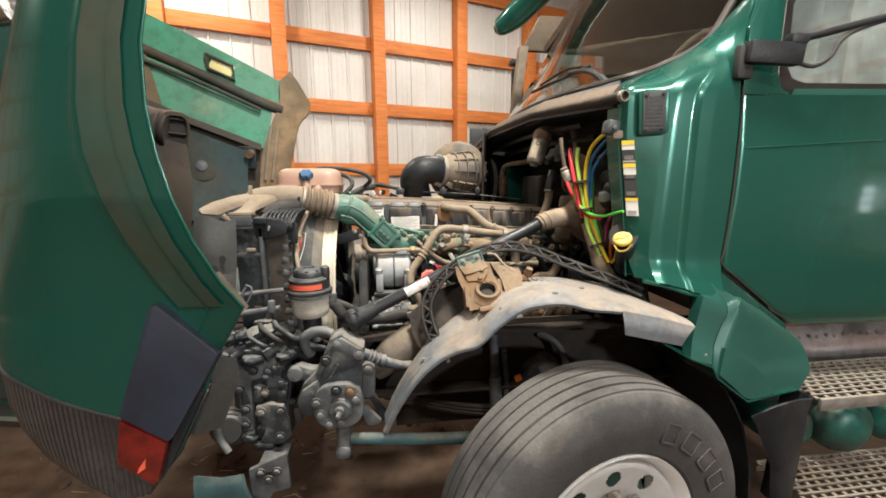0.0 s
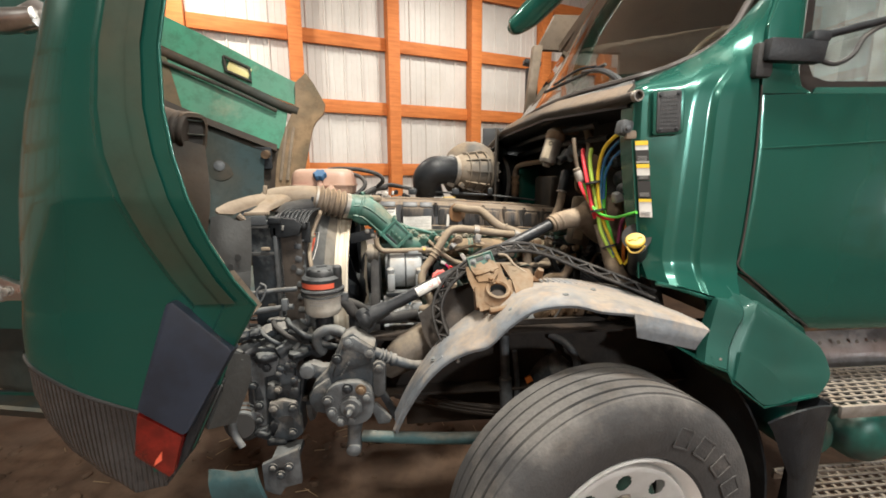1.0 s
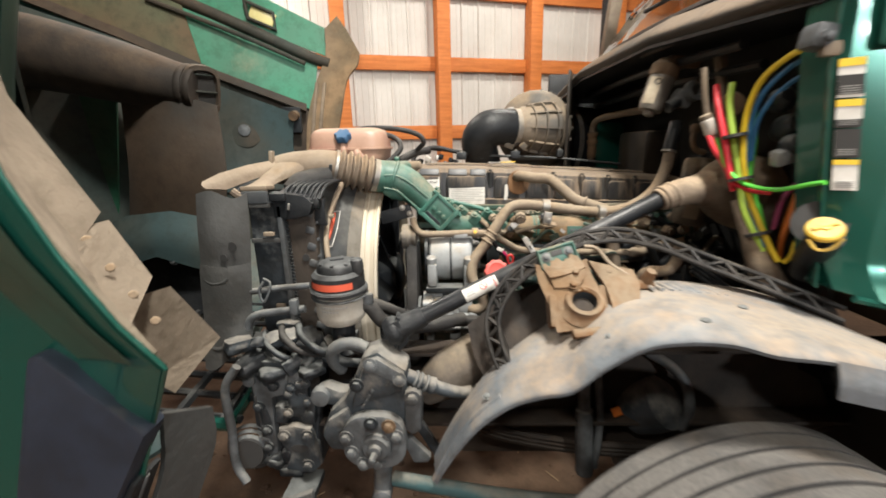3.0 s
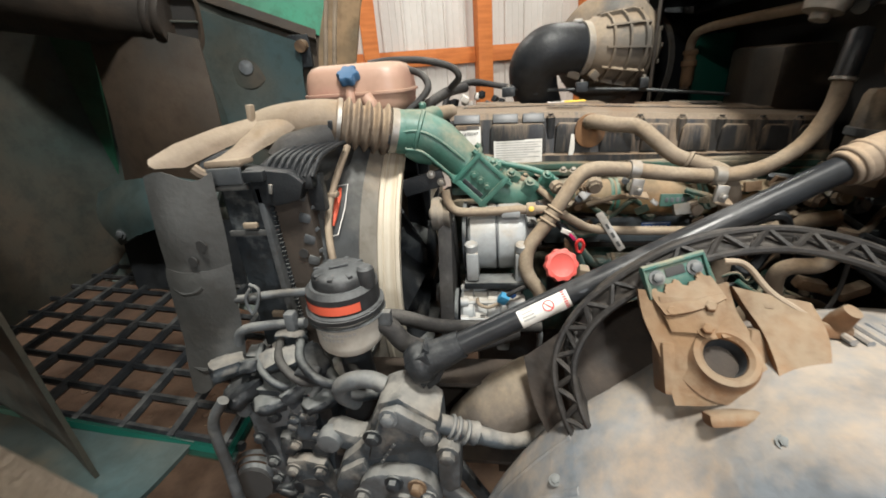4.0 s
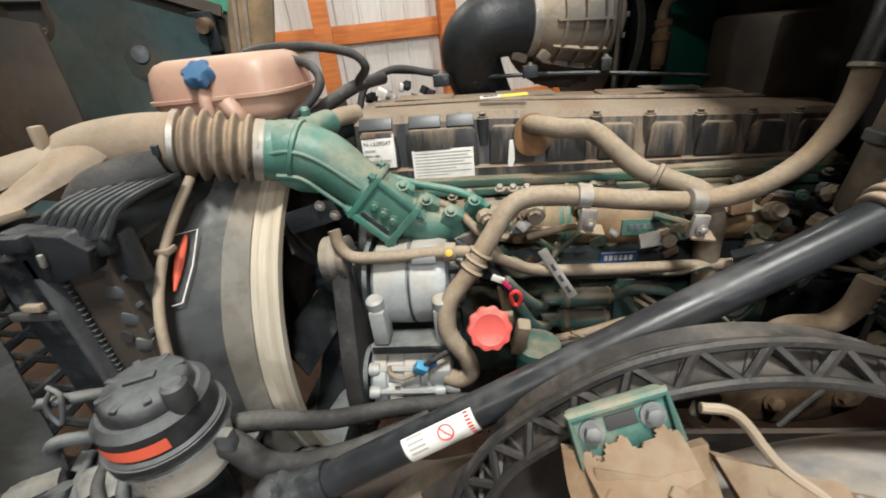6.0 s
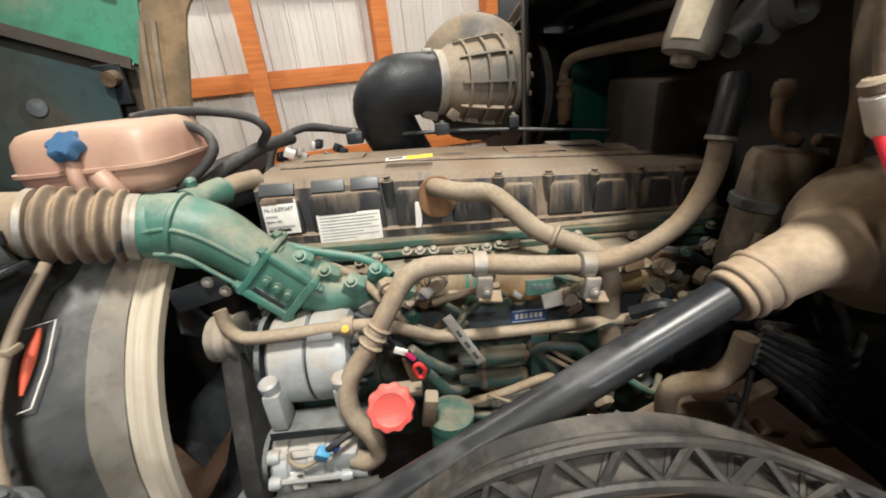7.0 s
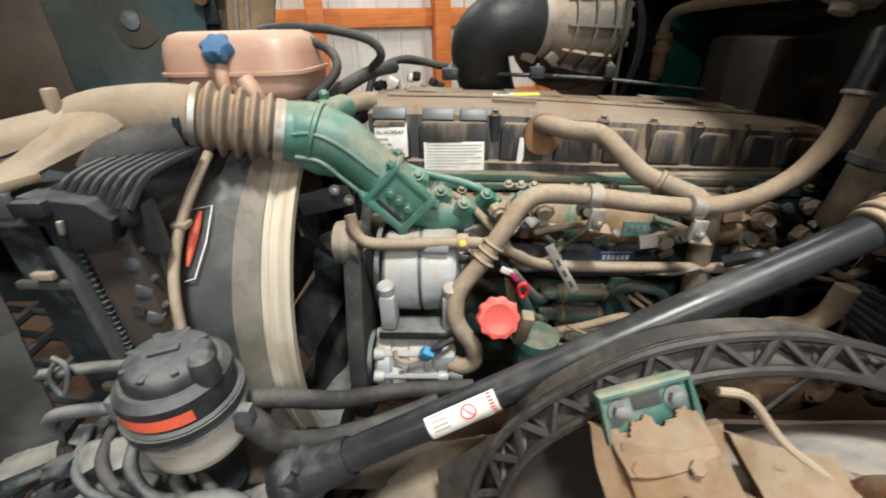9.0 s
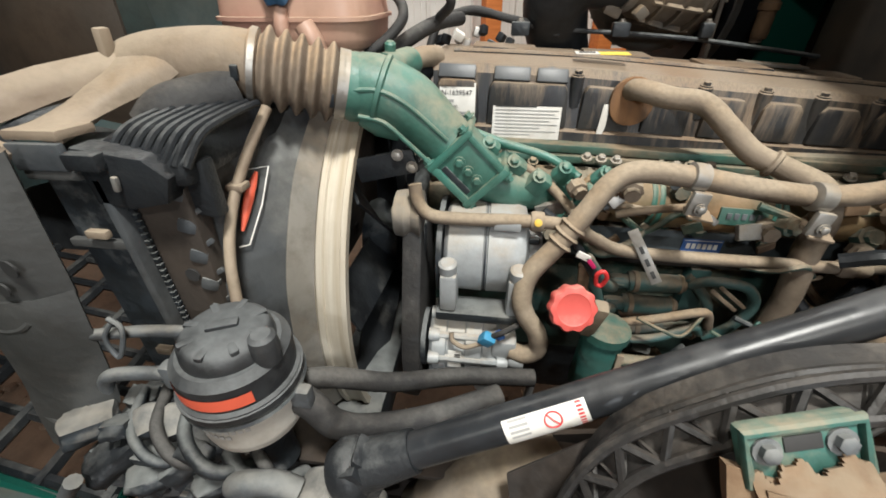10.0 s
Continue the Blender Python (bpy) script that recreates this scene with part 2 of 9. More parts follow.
fender_white = material("dust_caked_fender", (0.16, 0.18, 0.2), 0.7, 0.0, (0.08, 0.092, 0.108), scale=7, bump=0.35, bump_scale=50, dust=0.62, dust_scale=6.0, up=0.2, dust_color=(0.3, 0.25, 0.195), grime=0.45, stain=0.4)
tyre_black = material("worn_tyre_rubber", (0.035, 0.035, 0.036), 0.8, 0.0, (0.055, 0.053, 0.052), scale=5, bump=0.4, bump_scale=110, dust=0.5, dust_scale=5, up=0.25, dust_color=(0.125, 0.118, 0.11), grime=0.3)
rim_white = material("silver_wheel_paint", (0.78, 0.78, 0.77), 0.35, 0.1, (0.68, 0.68, 0.67), scale=6, bump=0.05, dust=0.2, dust_scale=6, up=0.2, grime=0.1)
tank_orange = material("orange_translucent_tank", (0.37, 0.235, 0.175), 0.42, 0.0, (0.35, 0.175, 0.14), scale=4, bump=0.1, dust=0.42, dust_scale=4, up=0.35, dust_color=(0.37, 0.29, 0.21), grime=0.25, stain=0.4)
blue_plastic = plain("blue_cap_plastic", (0.035, 0.1, 0.2), 0.45)
red_plastic = material("faded_red_plastic", (0.6, 0.1, 0.085), 0.5, 0.0, (0.5, 0.075, 0.065), scale=8, bump=0.1, dust=0.25, dust_scale=12, dust_color=(0.52, 0.27, 0.22), grime=0.15)
yellow_plastic = material("yellow_cap_plastic", (0.58, 0.38, 0.045), 0.45, 0.0, (0.42, 0.28, 0.04), scale=8, bump=0.05, dust=0.12)
white_label = material("white_paper_label", (0.66, 0.65, 0.62), 0.6, 0.0, (0.52, 0.5, 0.46), scale=20, bump=0.02, grime=0.15)
# black of the print, also put into hollows in place of their shade
flat_black = plain("plain_black", (0.03, 0.03, 0.03), 0.6)
ink_grey = plain("grey_print", (0.33, 0.33, 0.32), 0.6)
ink_red = plain("red_print", (0.6, 0.04, 0.04), 0.5)
ink_blue = plain("blue_print", (0.035, 0.09, 0.26), 0.5)
orange_band = plain("orange_band", (0.68, 0.115, 0.06), 0.5)
yellow_print = plain("yellow_print", (0.8, 0.55, 0.05), 0.5)
cream_body = material("cream_plastic", (0.55, 0.53, 0.48), 0.5, 0.0, (0.42, 0.4, 0.36), scale=6, bump=0.1, dust=0.28, dust_scale=8)
wire_red, wire_green, wire_yellow, wire_blue = (plain(n, c, 0.4) for n, c in (
    ("red_wire", (0.7, 0.03, 0.05)), ("green_wire", (0.12, 0.6, 0.07)), ("yellow_wire", (0.75, 0.55, 0.03)), ("blue_wire", (0.03, 0.16, 0.35))))
lime_wire = plain("lime_wire", (0.45, 0.68, 0.1), 0.4)
orange_wire = plain("orange_wire", (0.6, 0.17, 0.03), 0.45)
wood = material("orange_treated_timber", (0.62, 0.2, 0.045), 0.7, 0.0, (0.48, 0.14, 0.03), scale=5, bump=0.3, bump_scale=40, stretch=(0.6, 6, 6), grime=0.12)
siding_mat = material("white_steel_siding", (0.64, 0.615, 0.58), 0.45, 0.0, (0.56, 0.535, 0.5), scale=1.2, bump=0.03, grime=0.06)
ceiling_mat = material("white_ceiling_sheet", (0.7, 0.68, 0.64), 0.6, 0.0, (0.64, 0.62, 0.58), scale=1.0, bump=0.03, grime=0.05)
dirt = material("packed_dirt", (0.10, 0.062, 0.038), 0.9, 0.0, (0.05, 0.032, 0.021), scale=1.7, bump=1.0, bump_scale=26, dust=0.4, dust_scale=5, up=0.0, dust_color=(0.16, 0.108, 0.068))
blue_grey = material("blue_grey_lamp_panel", (0.022, 0.031, 0.05), 0.5, 0.0, (0.017, 0.024, 0.04), scale=3, bump=0.03, dust=0.12, up=0.2)
red_lens = material("red_reflector_lens", (0.1, 0.008, 0.006), 0.2, 0.0, (0.17, 0.012, 0.008), scale=30, bump=0.25, bump_scale=120, coat=0.5)
ribbed_lens = material("fluted_lamp_lens", (0.05, 0.049, 0.05), 0.22, 0.0, (0.036, 0.035, 0.036), scale=4, bump=0.1, coat=0.3)
_n, _k = ribbed_lens.node_tree.nodes, ribbed_lens.node_tree.links
_w = _n.new("ShaderNodeTexWave")
_w.inputs["Scale"].default_value = 30.0
_c = _n.new("ShaderNodeTexCoord")
_k.new(_c.outputs["Object"], _w.inputs["Vector"])
_b = _n.new("ShaderNodeBump")
_b.inputs["Strength"].default_value, _b.inputs["Distance"].default_value = 1.0, 0.004
_k.new(_w.outputs["Fac"], _b.inputs["Height"])
_k.new(_b.outputs[0], _n["Principled BSDF"].inputs["Normal"])
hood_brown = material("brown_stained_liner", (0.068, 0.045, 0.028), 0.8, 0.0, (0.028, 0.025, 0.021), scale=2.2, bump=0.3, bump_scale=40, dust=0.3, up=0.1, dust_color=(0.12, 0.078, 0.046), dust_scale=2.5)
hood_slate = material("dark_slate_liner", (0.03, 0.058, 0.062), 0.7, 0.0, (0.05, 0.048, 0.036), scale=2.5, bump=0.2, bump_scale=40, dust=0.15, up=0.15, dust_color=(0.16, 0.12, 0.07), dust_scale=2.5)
# darker copy of the inner hood green, shade included in the colour
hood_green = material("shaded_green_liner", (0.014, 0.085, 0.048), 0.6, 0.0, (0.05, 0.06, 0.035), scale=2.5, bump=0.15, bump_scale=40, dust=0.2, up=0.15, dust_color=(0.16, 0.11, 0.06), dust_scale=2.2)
# stained olive that also carries the shaded side of the inner panel
hood_olive = material("olive_stained_shaded_liner", (0.075, 0.085, 0.045), 0.7, 0.0, (0.11, 0.07, 0.035), scale=2.0, bump=0.15, bump_scale=40, dust=0.25, up=0.1, dust_color=(0.17, 0.115, 0.06), dust_scale=2.0)
duct_brown = material("dusty_dark_duct", (0.022, 0.018, 0.015), 0.75, 0.0, (0.045, 0.032, 0.022), scale=4, bump=0.3, bump_scale=60, dust=0.3, up=0.35, dust_color=(0.1, 0.07, 0.044), dust_scale=4)
foam = material("beige_foam_liner", (0.26, 0.215, 0.165), 0.95, 0.0, (0.19, 0.155, 0.118), scale=6, bump=0.5, bump_scale=80)
teal = material("teal_bumper_paint", (0.035, 0.09, 0.1), 0.5, 0.0, (0.03, 0.065, 0.072), scale=5, bump=0.2, dust=0.3, dust_color=(0.2, 0.19, 0.16))
dash = material("dark_cab_trim", (0.12, 0.092, 0.066), 0.8, 0.0, (0.15, 0.115, 0.08), scale=3, bump=0.2)
seat_cloth = material("grey_seat_cloth", (0.15, 0.155, 0.15), 0.95, 0.0, (0.1, 0.105, 0.1), scale=6, bump=0.5, bump_scale=150)
pump_green = material("blue_green_fittings", (0.035, 0.09, 0.088), 0.5, 0.0, (0.06, 0.085, 0.08), scale=11, bump=0.25, bump_scale=60, dust=0.4, dust_scale=11, up=0.35, dust_color=(0.25, 0.2, 0.145), grime=0.35)
engine_blue = material("blue_grey_block_side", (0.06, 0.075, 0.085), 0.6, 0.0, (0.04, 0.05, 0.055), scale=8, bump=0.4, bump_scale=60, dust=0.4, dust_scale=6, up=0.4)

glass = bpy.data.materials.new("window_glass")
glass.use_nodes = True
gn = glass.node_tree.nodes
gb = gn["Principled BSDF"]
gb.inputs["Base Color"].default_value = (0.82, 0.88, 0.86, 1)
gb.inputs["Roughness"].default_value, gb.inputs["Transmission Weight"].default_value, gb.inputs["IOR"].default_value = 0.02, 1.0, 1.52


# ---------------------------------------------------------------- mesh tools
def V(*a):
    return Vector(a)


def spline(pts, n=8):
    """A smooth curve through the points."""
    P = [Vector(p) for p in pts]
    if len(P) < 3:
        return P
    P = [2 * P[0] - P[1], *P, 2 * P[-1] - P[-2]]
    out = []
    for i in range(1, len(P) - 2):
        a, b, c, d = P[i - 1:i + 3]
        for j in range(n):
            t = j / n
            out.append(0.5 * ((2 * b) + (c - a) * t + (2 * a - 5 * b + 4 * c - d) * t * t + (3 * b - a - 3 * c + d) * t ** 3))
    out.append(P[-2])
    return out


def frames_along(pts):
    out, up = [], Vector((0.13, 0.2, 1)).normalized()
    for i, p in enumerate(pts):
        d = (pts[min(i + 1, len(pts) - 1)] - pts[max(i - 1, 0)]).normalized()
        s = d.cross(up)
        s = s.normalized() if s.length > 1e-4 else Vector((1, 0, 0))
        up = s.cross(d).normalized()
        out.append((p, s, up))
    return out


def rings(bm, loops, close=True, cap=True):
    """Skins a row of vertex loops."""
    vs = [[bm.verts.new(p) for p in loop] for loop in loops]
    n = len(vs[0])
    for a, b in zip(vs, vs[1:]):
        for i in range(n if close else n - 1):
            j = (i + 1) % n
            bm.faces.new((a[i], a[j], b[j], b[i]))
    if cap and close:
        bm.faces.new(vs[0][::-1])
        bm.faces.new(vs[-1])
    return bm


def tube(pts, r, seg=14, smooth=8, bm=None, wobble=0.0):
    """A round tube along the points; r: one radius, one for each point, or a function of the share of the way."""
    bm = bm or bmesh.new()
    P = spline(pts, smooth) if smooth else [Vector(p) for p in pts]
    loops, m = [], len(P) - 1
    for i, (p, s, u) in enumerate(frames_along(P)):
        f = i / m
        if callable(r):
            q = r(f)
        elif isinstance(r, (list, tuple)):
            g = f * (len(r) - 1)
            k = min(int(g), len(r) - 2)
            q = r[k] + (r[k + 1] - r[k]) * (g - k)
        else:
            q = r
        loops.append([p + (s * math.cos(a) + u * math.sin(a)) * q * (1 + wobble * noise.noise(p * 25 + Vector((a, 0, 0))))
                      for a in (2 * math.pi * j / seg for j in range(seg))])
    return rings(bm, loops)


def box(c, s, bevel=0.004, rot=(0, 0, 0), bm=None, segs=2):
    bm = bm or bmesh.new()
    t = bmesh.new()
    bmesh.ops.create_cube(t, size=1.0)
    bmesh.ops.scale(t, vec=s, verts=t.verts)
    if bevel > 0:
        bmesh.ops.bevel(t, geom=list(t.edges), offset=min(bevel, min(s) * 0.45), segments=segs, affect="EDGES", profile=0.6)
    bmesh.ops.transform(t, matrix=pose(*c, *rot), verts=t.verts)
    return add(bm, t)


def add(bm, t):
    mm = bpy.data.meshes.new("scratch")
    t.to_mesh(mm)
    t.free()
    bm.from_mesh(mm)
    bpy.data.meshes.remove(mm)
    return bm


def axis_matrix(p, d):
    z = Vector(d).normalized()
    return Matrix.Translation(p) @ z.to_track_quat("Z", "Y").to_matrix().to_4x4()


def lathe(profile, p, d, seg=28, bm=None, hollow=False):
    """Turns (radius, height) pairs about the axis d through p."""
    bm = bm or bmesh.new()
    m = axis_matrix(p, d)
    loops = []
    for r, h in profile:
        r = max(r, 0.0002)
        loops.append([m @ Vector((r * math.cos(a), r * math.sin(a), h)) for a in (2 * math.pi * j / seg for j in range(seg))])
    if hollow:
        return rings(bm, loops + loops[:1], cap=False)
    return rings(bm, loops)


def bolt(p, d, r=0.009, h=0.008, bm=None):
    """A hexagon head on a washer."""
    bm = bm or bmesh.new()
    lathe([(r * 1.5, 0), (r * 1.5, h * 0.25), (r * 1.1, h * 0.25)], p, d, 12, bm)
    return lathe([(r, h * 0.2), (r, h * 0.9), (r * 0.8, h)], p, d, 6, bm)


def prism(outline, y0, y1, bevel=0.0, bm=None, plane="xz"):
    """A flat outline pushed from y0 to y1. plane: the two axes of the outline."""
    t = bmesh.new()
    def at(a, b, c):
        return {"xz": (a, c, b), "xy": (a, b, c), "yz": (c, a, b)}[plane]
    v0 = [t.verts.new(at(a, b, y0)) for a, b in outline]
    v1 = [t.verts.new(at(a, b, y1)) for a, b in outline]
    n = len(outline)
    t.faces.new(v0)
    t.faces.new(v1[::-1])
    for i in range(n):
        j = (i + 1) % n
        t.faces.new((v0[j], v0[i], v1[i], v1[j]))
    bmesh.ops.recalc_face_normals(t, faces=t.faces)
    if bevel:
        bmesh.ops.bevel(t, geom=list(t.edges), offset=bevel, segments=2, affect="EDGES", profile=0.6)
    return add(bm or bmesh.new(), t)


def sheet(rows, thick=0.006, bm=None):
    """A sheet skinned over rows of points, given a thickness."""
    t = bmesh.new()
    rings(t, [[Vector(p) for p in r] for r in rows], close=False, cap=False)
    bmesh.ops.recalc_face_normals(t, faces=t.faces)
    bmesh.ops.solidify(t, geom=list(t.faces), thickness=thick)
    return add(bm or bmesh.new(), t)


def patch(rows, keep, thick=0.006):
    """Like sheet(), with those faces alone whose middle keep() takes."""
    t = bmesh.new()
    vs = [[t.verts.new(p) for p in r] for r in rows]
    for a, b in zip(vs, vs[1:]):
        for i in range(len(a) - 1):
            q = (a[i], a[i + 1], b[i + 1], b[i])
            c = sum((v.co for v in q), Vector()) / 4
            if keep(c):
                t.faces.new(q)
    bmesh.ops.delete(t, geom=[v for v in t.verts if not v.link_faces], context="VERTS")
    bmesh.ops.recalc_face_normals(t, faces=t.faces)
    bmesh.ops.solidify(t, geom=list(t.faces), thickness=thick)
    return t


def crust(c, s, rot=(0, 0, 0), amp=0.2, rough=2.2, cuts=5):
    """A rounded lump with a dirt-caked, uneven skin."""
    t = bmesh.new()
    bmesh.ops.create_cube(t, size=1.0)
    bmesh.ops.subdivide_edges(t, edges=list(t.edges), cuts=cuts, use_grid_fill=True)
    for v in t.verts:
        d = v.co.normalized()
        v.co = v.co.lerp(d * 0.62, 0.45)
        v.co += d * amp * (noise.noise(v.co * rough + Vector(c) * 9) + 0.5 * noise.noise(v.co * rough * 2.7 + Vector(c) * 17))
    bmesh.ops.scale(t, vec=s, verts=t.verts)
    bmesh.ops.transform(t, matrix=pose(*c, *rot), verts=t.verts)
    return t


def smooth_rows(rows, n=5):
    return [spline(r, n) for r in rows]


def cross_smooth(rows, n=4):
    cols = [spline([r[i] for r in rows], n) for i in range(len(rows[0]))]
    return [[c[j] for c in cols] for j in range(len(cols[0]))]


def ngon_round(c, rx, rz, n=16, power=2.6):
    out = []
    for i in range(n):
        a = 2 * math.pi * i / n
        ca, sa = math.cos(a), math.sin(a)
        out.append((c[0] + rx * math.copysign(abs(ca) ** (2 / power), ca), c[1] + rz * math.copysign(abs(sa) ** (2 / power), sa)))
    return out


def finish(name, bm, mat, sharp=38):
    bmesh.ops.recalc_face_normals(bm, faces=bm.faces)
    me = bpy.data.meshes.new(name)
    bm.to_mesh(me)
    bm.free()
    me.materials.append(mat)
    me.polygons.foreach_set("use_smooth", [True] * len(me.polygons))
    me.set_sharp_from_angle(angle=radians(sharp))
    return me


def thing(name, label, category, at=(0, 0, 0), group="", kind=""):
    ob = new(name)
    ob.empty_display_size = 0.05
    ob.location = at
    bpy.context.view_layer.update()
    return tagged(ob, label, category, group, kind)


def part(name, bm, mat, parent, label="", sharp=38):
    ob = new(name, finish(name, bm, mat, sharp))
    ob.parent = parent
    if parent.type == "EMPTY":
        ob.matrix_parent_inverse = Matrix.Translation(parent.location).inverted()
    return tagged(ob, label)


def single(name, bm, mat, label, category="", group="", kind="", sharp=38):
    return tagged(new(name, finish(name, bm, mat, sharp)), label, category, group, kind)


def text(name, body, size, m, mat, parent, depth=0.0004, align="LEFT"):
    """Raised print with the built-in font, as a mesh."""
    cu = bpy.data.curves.new(name, "FONT")
    cu.body, cu.size, cu.extrude, cu.align_x = body, size, depth, align
    tmp = new(name, cu)
    bpy.context.view_layer.update()
    me = bpy.data.meshes.new_from_object(tmp.evaluated_get(bpy.context.evaluated_depsgraph_get()))
    bpy.data.objects.remove(tmp)
    me.transform(m)
    me.materials.clear()
    me.materials.append(mat)
    ob = new(name, me)
    ob.parent = parent
    if parent.type == "EMPTY":
        ob.matrix_parent_inverse = Matrix.Translation(parent.location).inverted()
    return ob


# ---------------------------------------------------------------- the barn
def soil(x, y):
    return 0.02 * noise.noise((x * 0.9, y * 0.9, 0.3)) + 0.008 * noise.noise((x * 5, y * 5, 1.3))


bm = bmesh.new()
N = 110
rows = [[(-9 + 18 * i / N, -6.2 + 17 * j / N, soil(-9 + 18 * i / N, -6.2 + 17 * j / N) - 0.012) for i in range(N + 1)] for j in range(N + 1)]
rings(bm, rows, close=False, cap=False)
single("floor", bm, dirt, "packed brown dirt floor with scattered straw and tyre marks", "floor", kind="structure")

def scatter(name, count, make, mat, label, cat):
    """Many small pieces lying on the floor, in one mesh."""
    b = bmesh.new()
    for _ in range(count):
        x, y = random.uniform(-2.6, 1.6), random.uniform(-0.6, 2.6)
        make(b, x, y, soil(x, y) - 0.012)
    return single(name, b, mat, label, cat, kind="stuff")


def clod(b, x, y, z):
    r = random.uniform(0.008, 0.035)
    lathe([(r * 0.7, -r * 0.3), (r, 0), (r * 0.75, r * 0.45), (r * 0.2, r * 0.6)], (x, y, z), (random.uniform(-0.4, 0.4), random.uniform(-0.4, 0.4), 1), 7, b)


def straw(b, x, y, z):
    a, l = random.uniform(0, 6.28), random.uniform(0.03, 0.11)
    tube([(x, y, z + 0.006), (x + l * math.cos(a), y + l * math.sin(a), z + 0.009)], 0.0025, 4, 0, b)


random.seed(11)
scatter("dirt_clods", 420, clod, dirt, "loose clods of brown dirt lying on the floor", "dirt clods")
scatter("straw_bits", 260, straw, material("dry_straw", (0.3, 0.22, 0.13), 0.9, bump=0.1), "scattered bits of dry straw on the dirt floor", "straw")

WALL = pose(-0.14, 6.28, 0, 0, 0, 17.74)


def siding(x0, x1, z0, z1):
    """Ribbed steel sheet; local x along the wall."""
    bm = bmesh.new()
    line, x = [], x0
    while x < x1:
        for dx, dy in ((0, 0), (0.068, 0), (0.072, -0.004), (0.08, -0.004), (0.084, 0), (0.146, 0), (0.15, -0.004), (0.158, -0.004), (0.162, 0),
                       (0.205, 0), (0.215, -0.019), (0.232, -0.019), (0.242, 0)):
            line.append((x + dx, 0.06 + dy))
        x += 0.242
    rings(bm, [[(a, b, z) for a, b in line] for z in (z0, z1)], close=False, cap=False)
    return bm


def timber(c, s):
    return box(c, s, 0.006)


def barn_wall(name, m, x0, x1, label):
    wall = new(name, finish(name, siding(x0, x1, 0, 5.0), siding_mat))
    wall.matrix_world = m
    tagged(wall, label, "wall", kind="structure")
    k0, k1 = math.ceil(x0 / 1.307), math.floor(x1 / 1.307)
    for k in range(k0, k1 + 1):
        p = new("post", finish("post", timber((k * 1.307, -0.06, 2.5), (0.17, 0.2, 5.0)), wood))
        p.parent = wall
    for z in (0.12, 0.95, 1.80, 2.66, 3.54, 4.45):
        for k in range(k0, k1):
            g = new("girt", finish("girt", timber(((k + 0.5) * 1.307, 0.0, z), (1.13, 0.045, 0.175)), wood))
            g.parent = wall
    return wall


barn_wall("wall_north", WALL, -7.9, 7.9, "white ribbed steel wall on orange timber posts and girts")
barn_wall("wall_south", pose(0, -5.95, 0, 0, 0, 180), -9.2, 9.2, "white ribbed steel wall behind orange timber framing")
barn_wall("wall_west", pose(-8.3, 1.0, 0, 0, 0, 90), -7.9, 7.9, "white ribbed steel side wall with orange timber posts")
barn_wall("wall_east", pose(8.3, 2.5, 0, 0, 0, -90), -9.2, 9.2, "white ribbed steel end wall with orange timber posts")
bm = box((0, 2.2, 5.06), (18.4, 17.5, 0.1), 0)
single("ceiling", bm, ceiling_mat, "white sheeted barn ceiling", "ceiling", kind="structure")

# small window in the east wall, bright with daylight
sky = bpy.data.materials.new("daylight_outside")
sky.use_nodes = True
sb = sky.node_tree.nodes["Principled BSDF"]
sb.inputs["Emission Color"].default_value, sb.inputs["Emission Strength"].default_value = (0.85, 0.95, 1.0, 1), 12.0
win = thing("window_1", "small bright window with a white frame in the end wall", "window", (8.2, -3.75, 0.95), kind="structure")
part("daylight", box((8.24, -3.75, 1.2), (0.01, 0.30, 0.50), 0), sky, win)
for y in (-3.92, -3.58):
    part("window_frame", box((8.2, y, 1.2), (0.06, 0.05, 0.6), 0.006), siding_mat, win)
for z in (0.93, 1.12, 1.30, 1.47):
    part("window_bar", box((8.2, -3.75, z), (0.05, 0.30, 0.035), 0.004), siding_mat, win)

# ---------------------------------------------------------------- the cab
cab = thing("truck_cab", "green painted truck cab with dark windshield, standing on its frame", "truck cab", (1.6, 2.5, 0.6))

# side panel between the engine bay and the door, with two pressed creases, rising into the front pillar and flaring out below
pillar = [[(1.6, 1.60, 2.62), (1.61, 1.57, 2.65), (1.62, 1.54, 2.68), (1.63, 1.52, 2.7), (1.63, 1.5, 2.72), (1.63, 1.47, 2.74)],
          [(1.33, 1.56, 2.25), (1.335, 1.535, 2.28), (1.34, 1.5, 2.3), (1.345, 1.48, 2.33), (1.35, 1.45, 2.36), (1.35, 1.42, 2.4)],
          [(1.19, 1.55, 2.12), (1.2, 1.53, 2.14), (1.215, 1.49, 2.18), (1.225, 1.465, 2.21), (1.235, 1.42, 2.24), (1.24, 1.385, 2.28)],
          [(1.02, 1.56, 2.04), (1.06, 1.52, 2.06), (1.11, 1.475, 2.1), (1.16, 1.45, 2.13), (1.19, 1.41, 2.16), (1.205, 1.365, 2.19)],
          [(0.872, 1.56, 1.985), (0.93, 1.50, 2.0), (1.01, 1.45, 2.03), (1.09, 1.42, 2.06), (1.15, 1.39, 2.09), (1.185, 1.352, 2.1)],
          [(0.84, 1.52, 1.962), (0.87, 1.455, 1.965), (0.96, 1.40, 1.985), (1.05, 1.375, 2.0), (1.12, 1.36, 2.01), (1.178, 1.345, 2.02)]]
SHARES = (0.0, 0.2, 0.24, 0.5, 0.56, 0.61, 0.72, 0.75, 0.79, 0.88, 0.975, 0.99, 1.0)
rows = []
for r in pillar:
    line = spline(r, 20)
    rows.append([line[round(f * (len(line) - 1))] for f in SHARES])
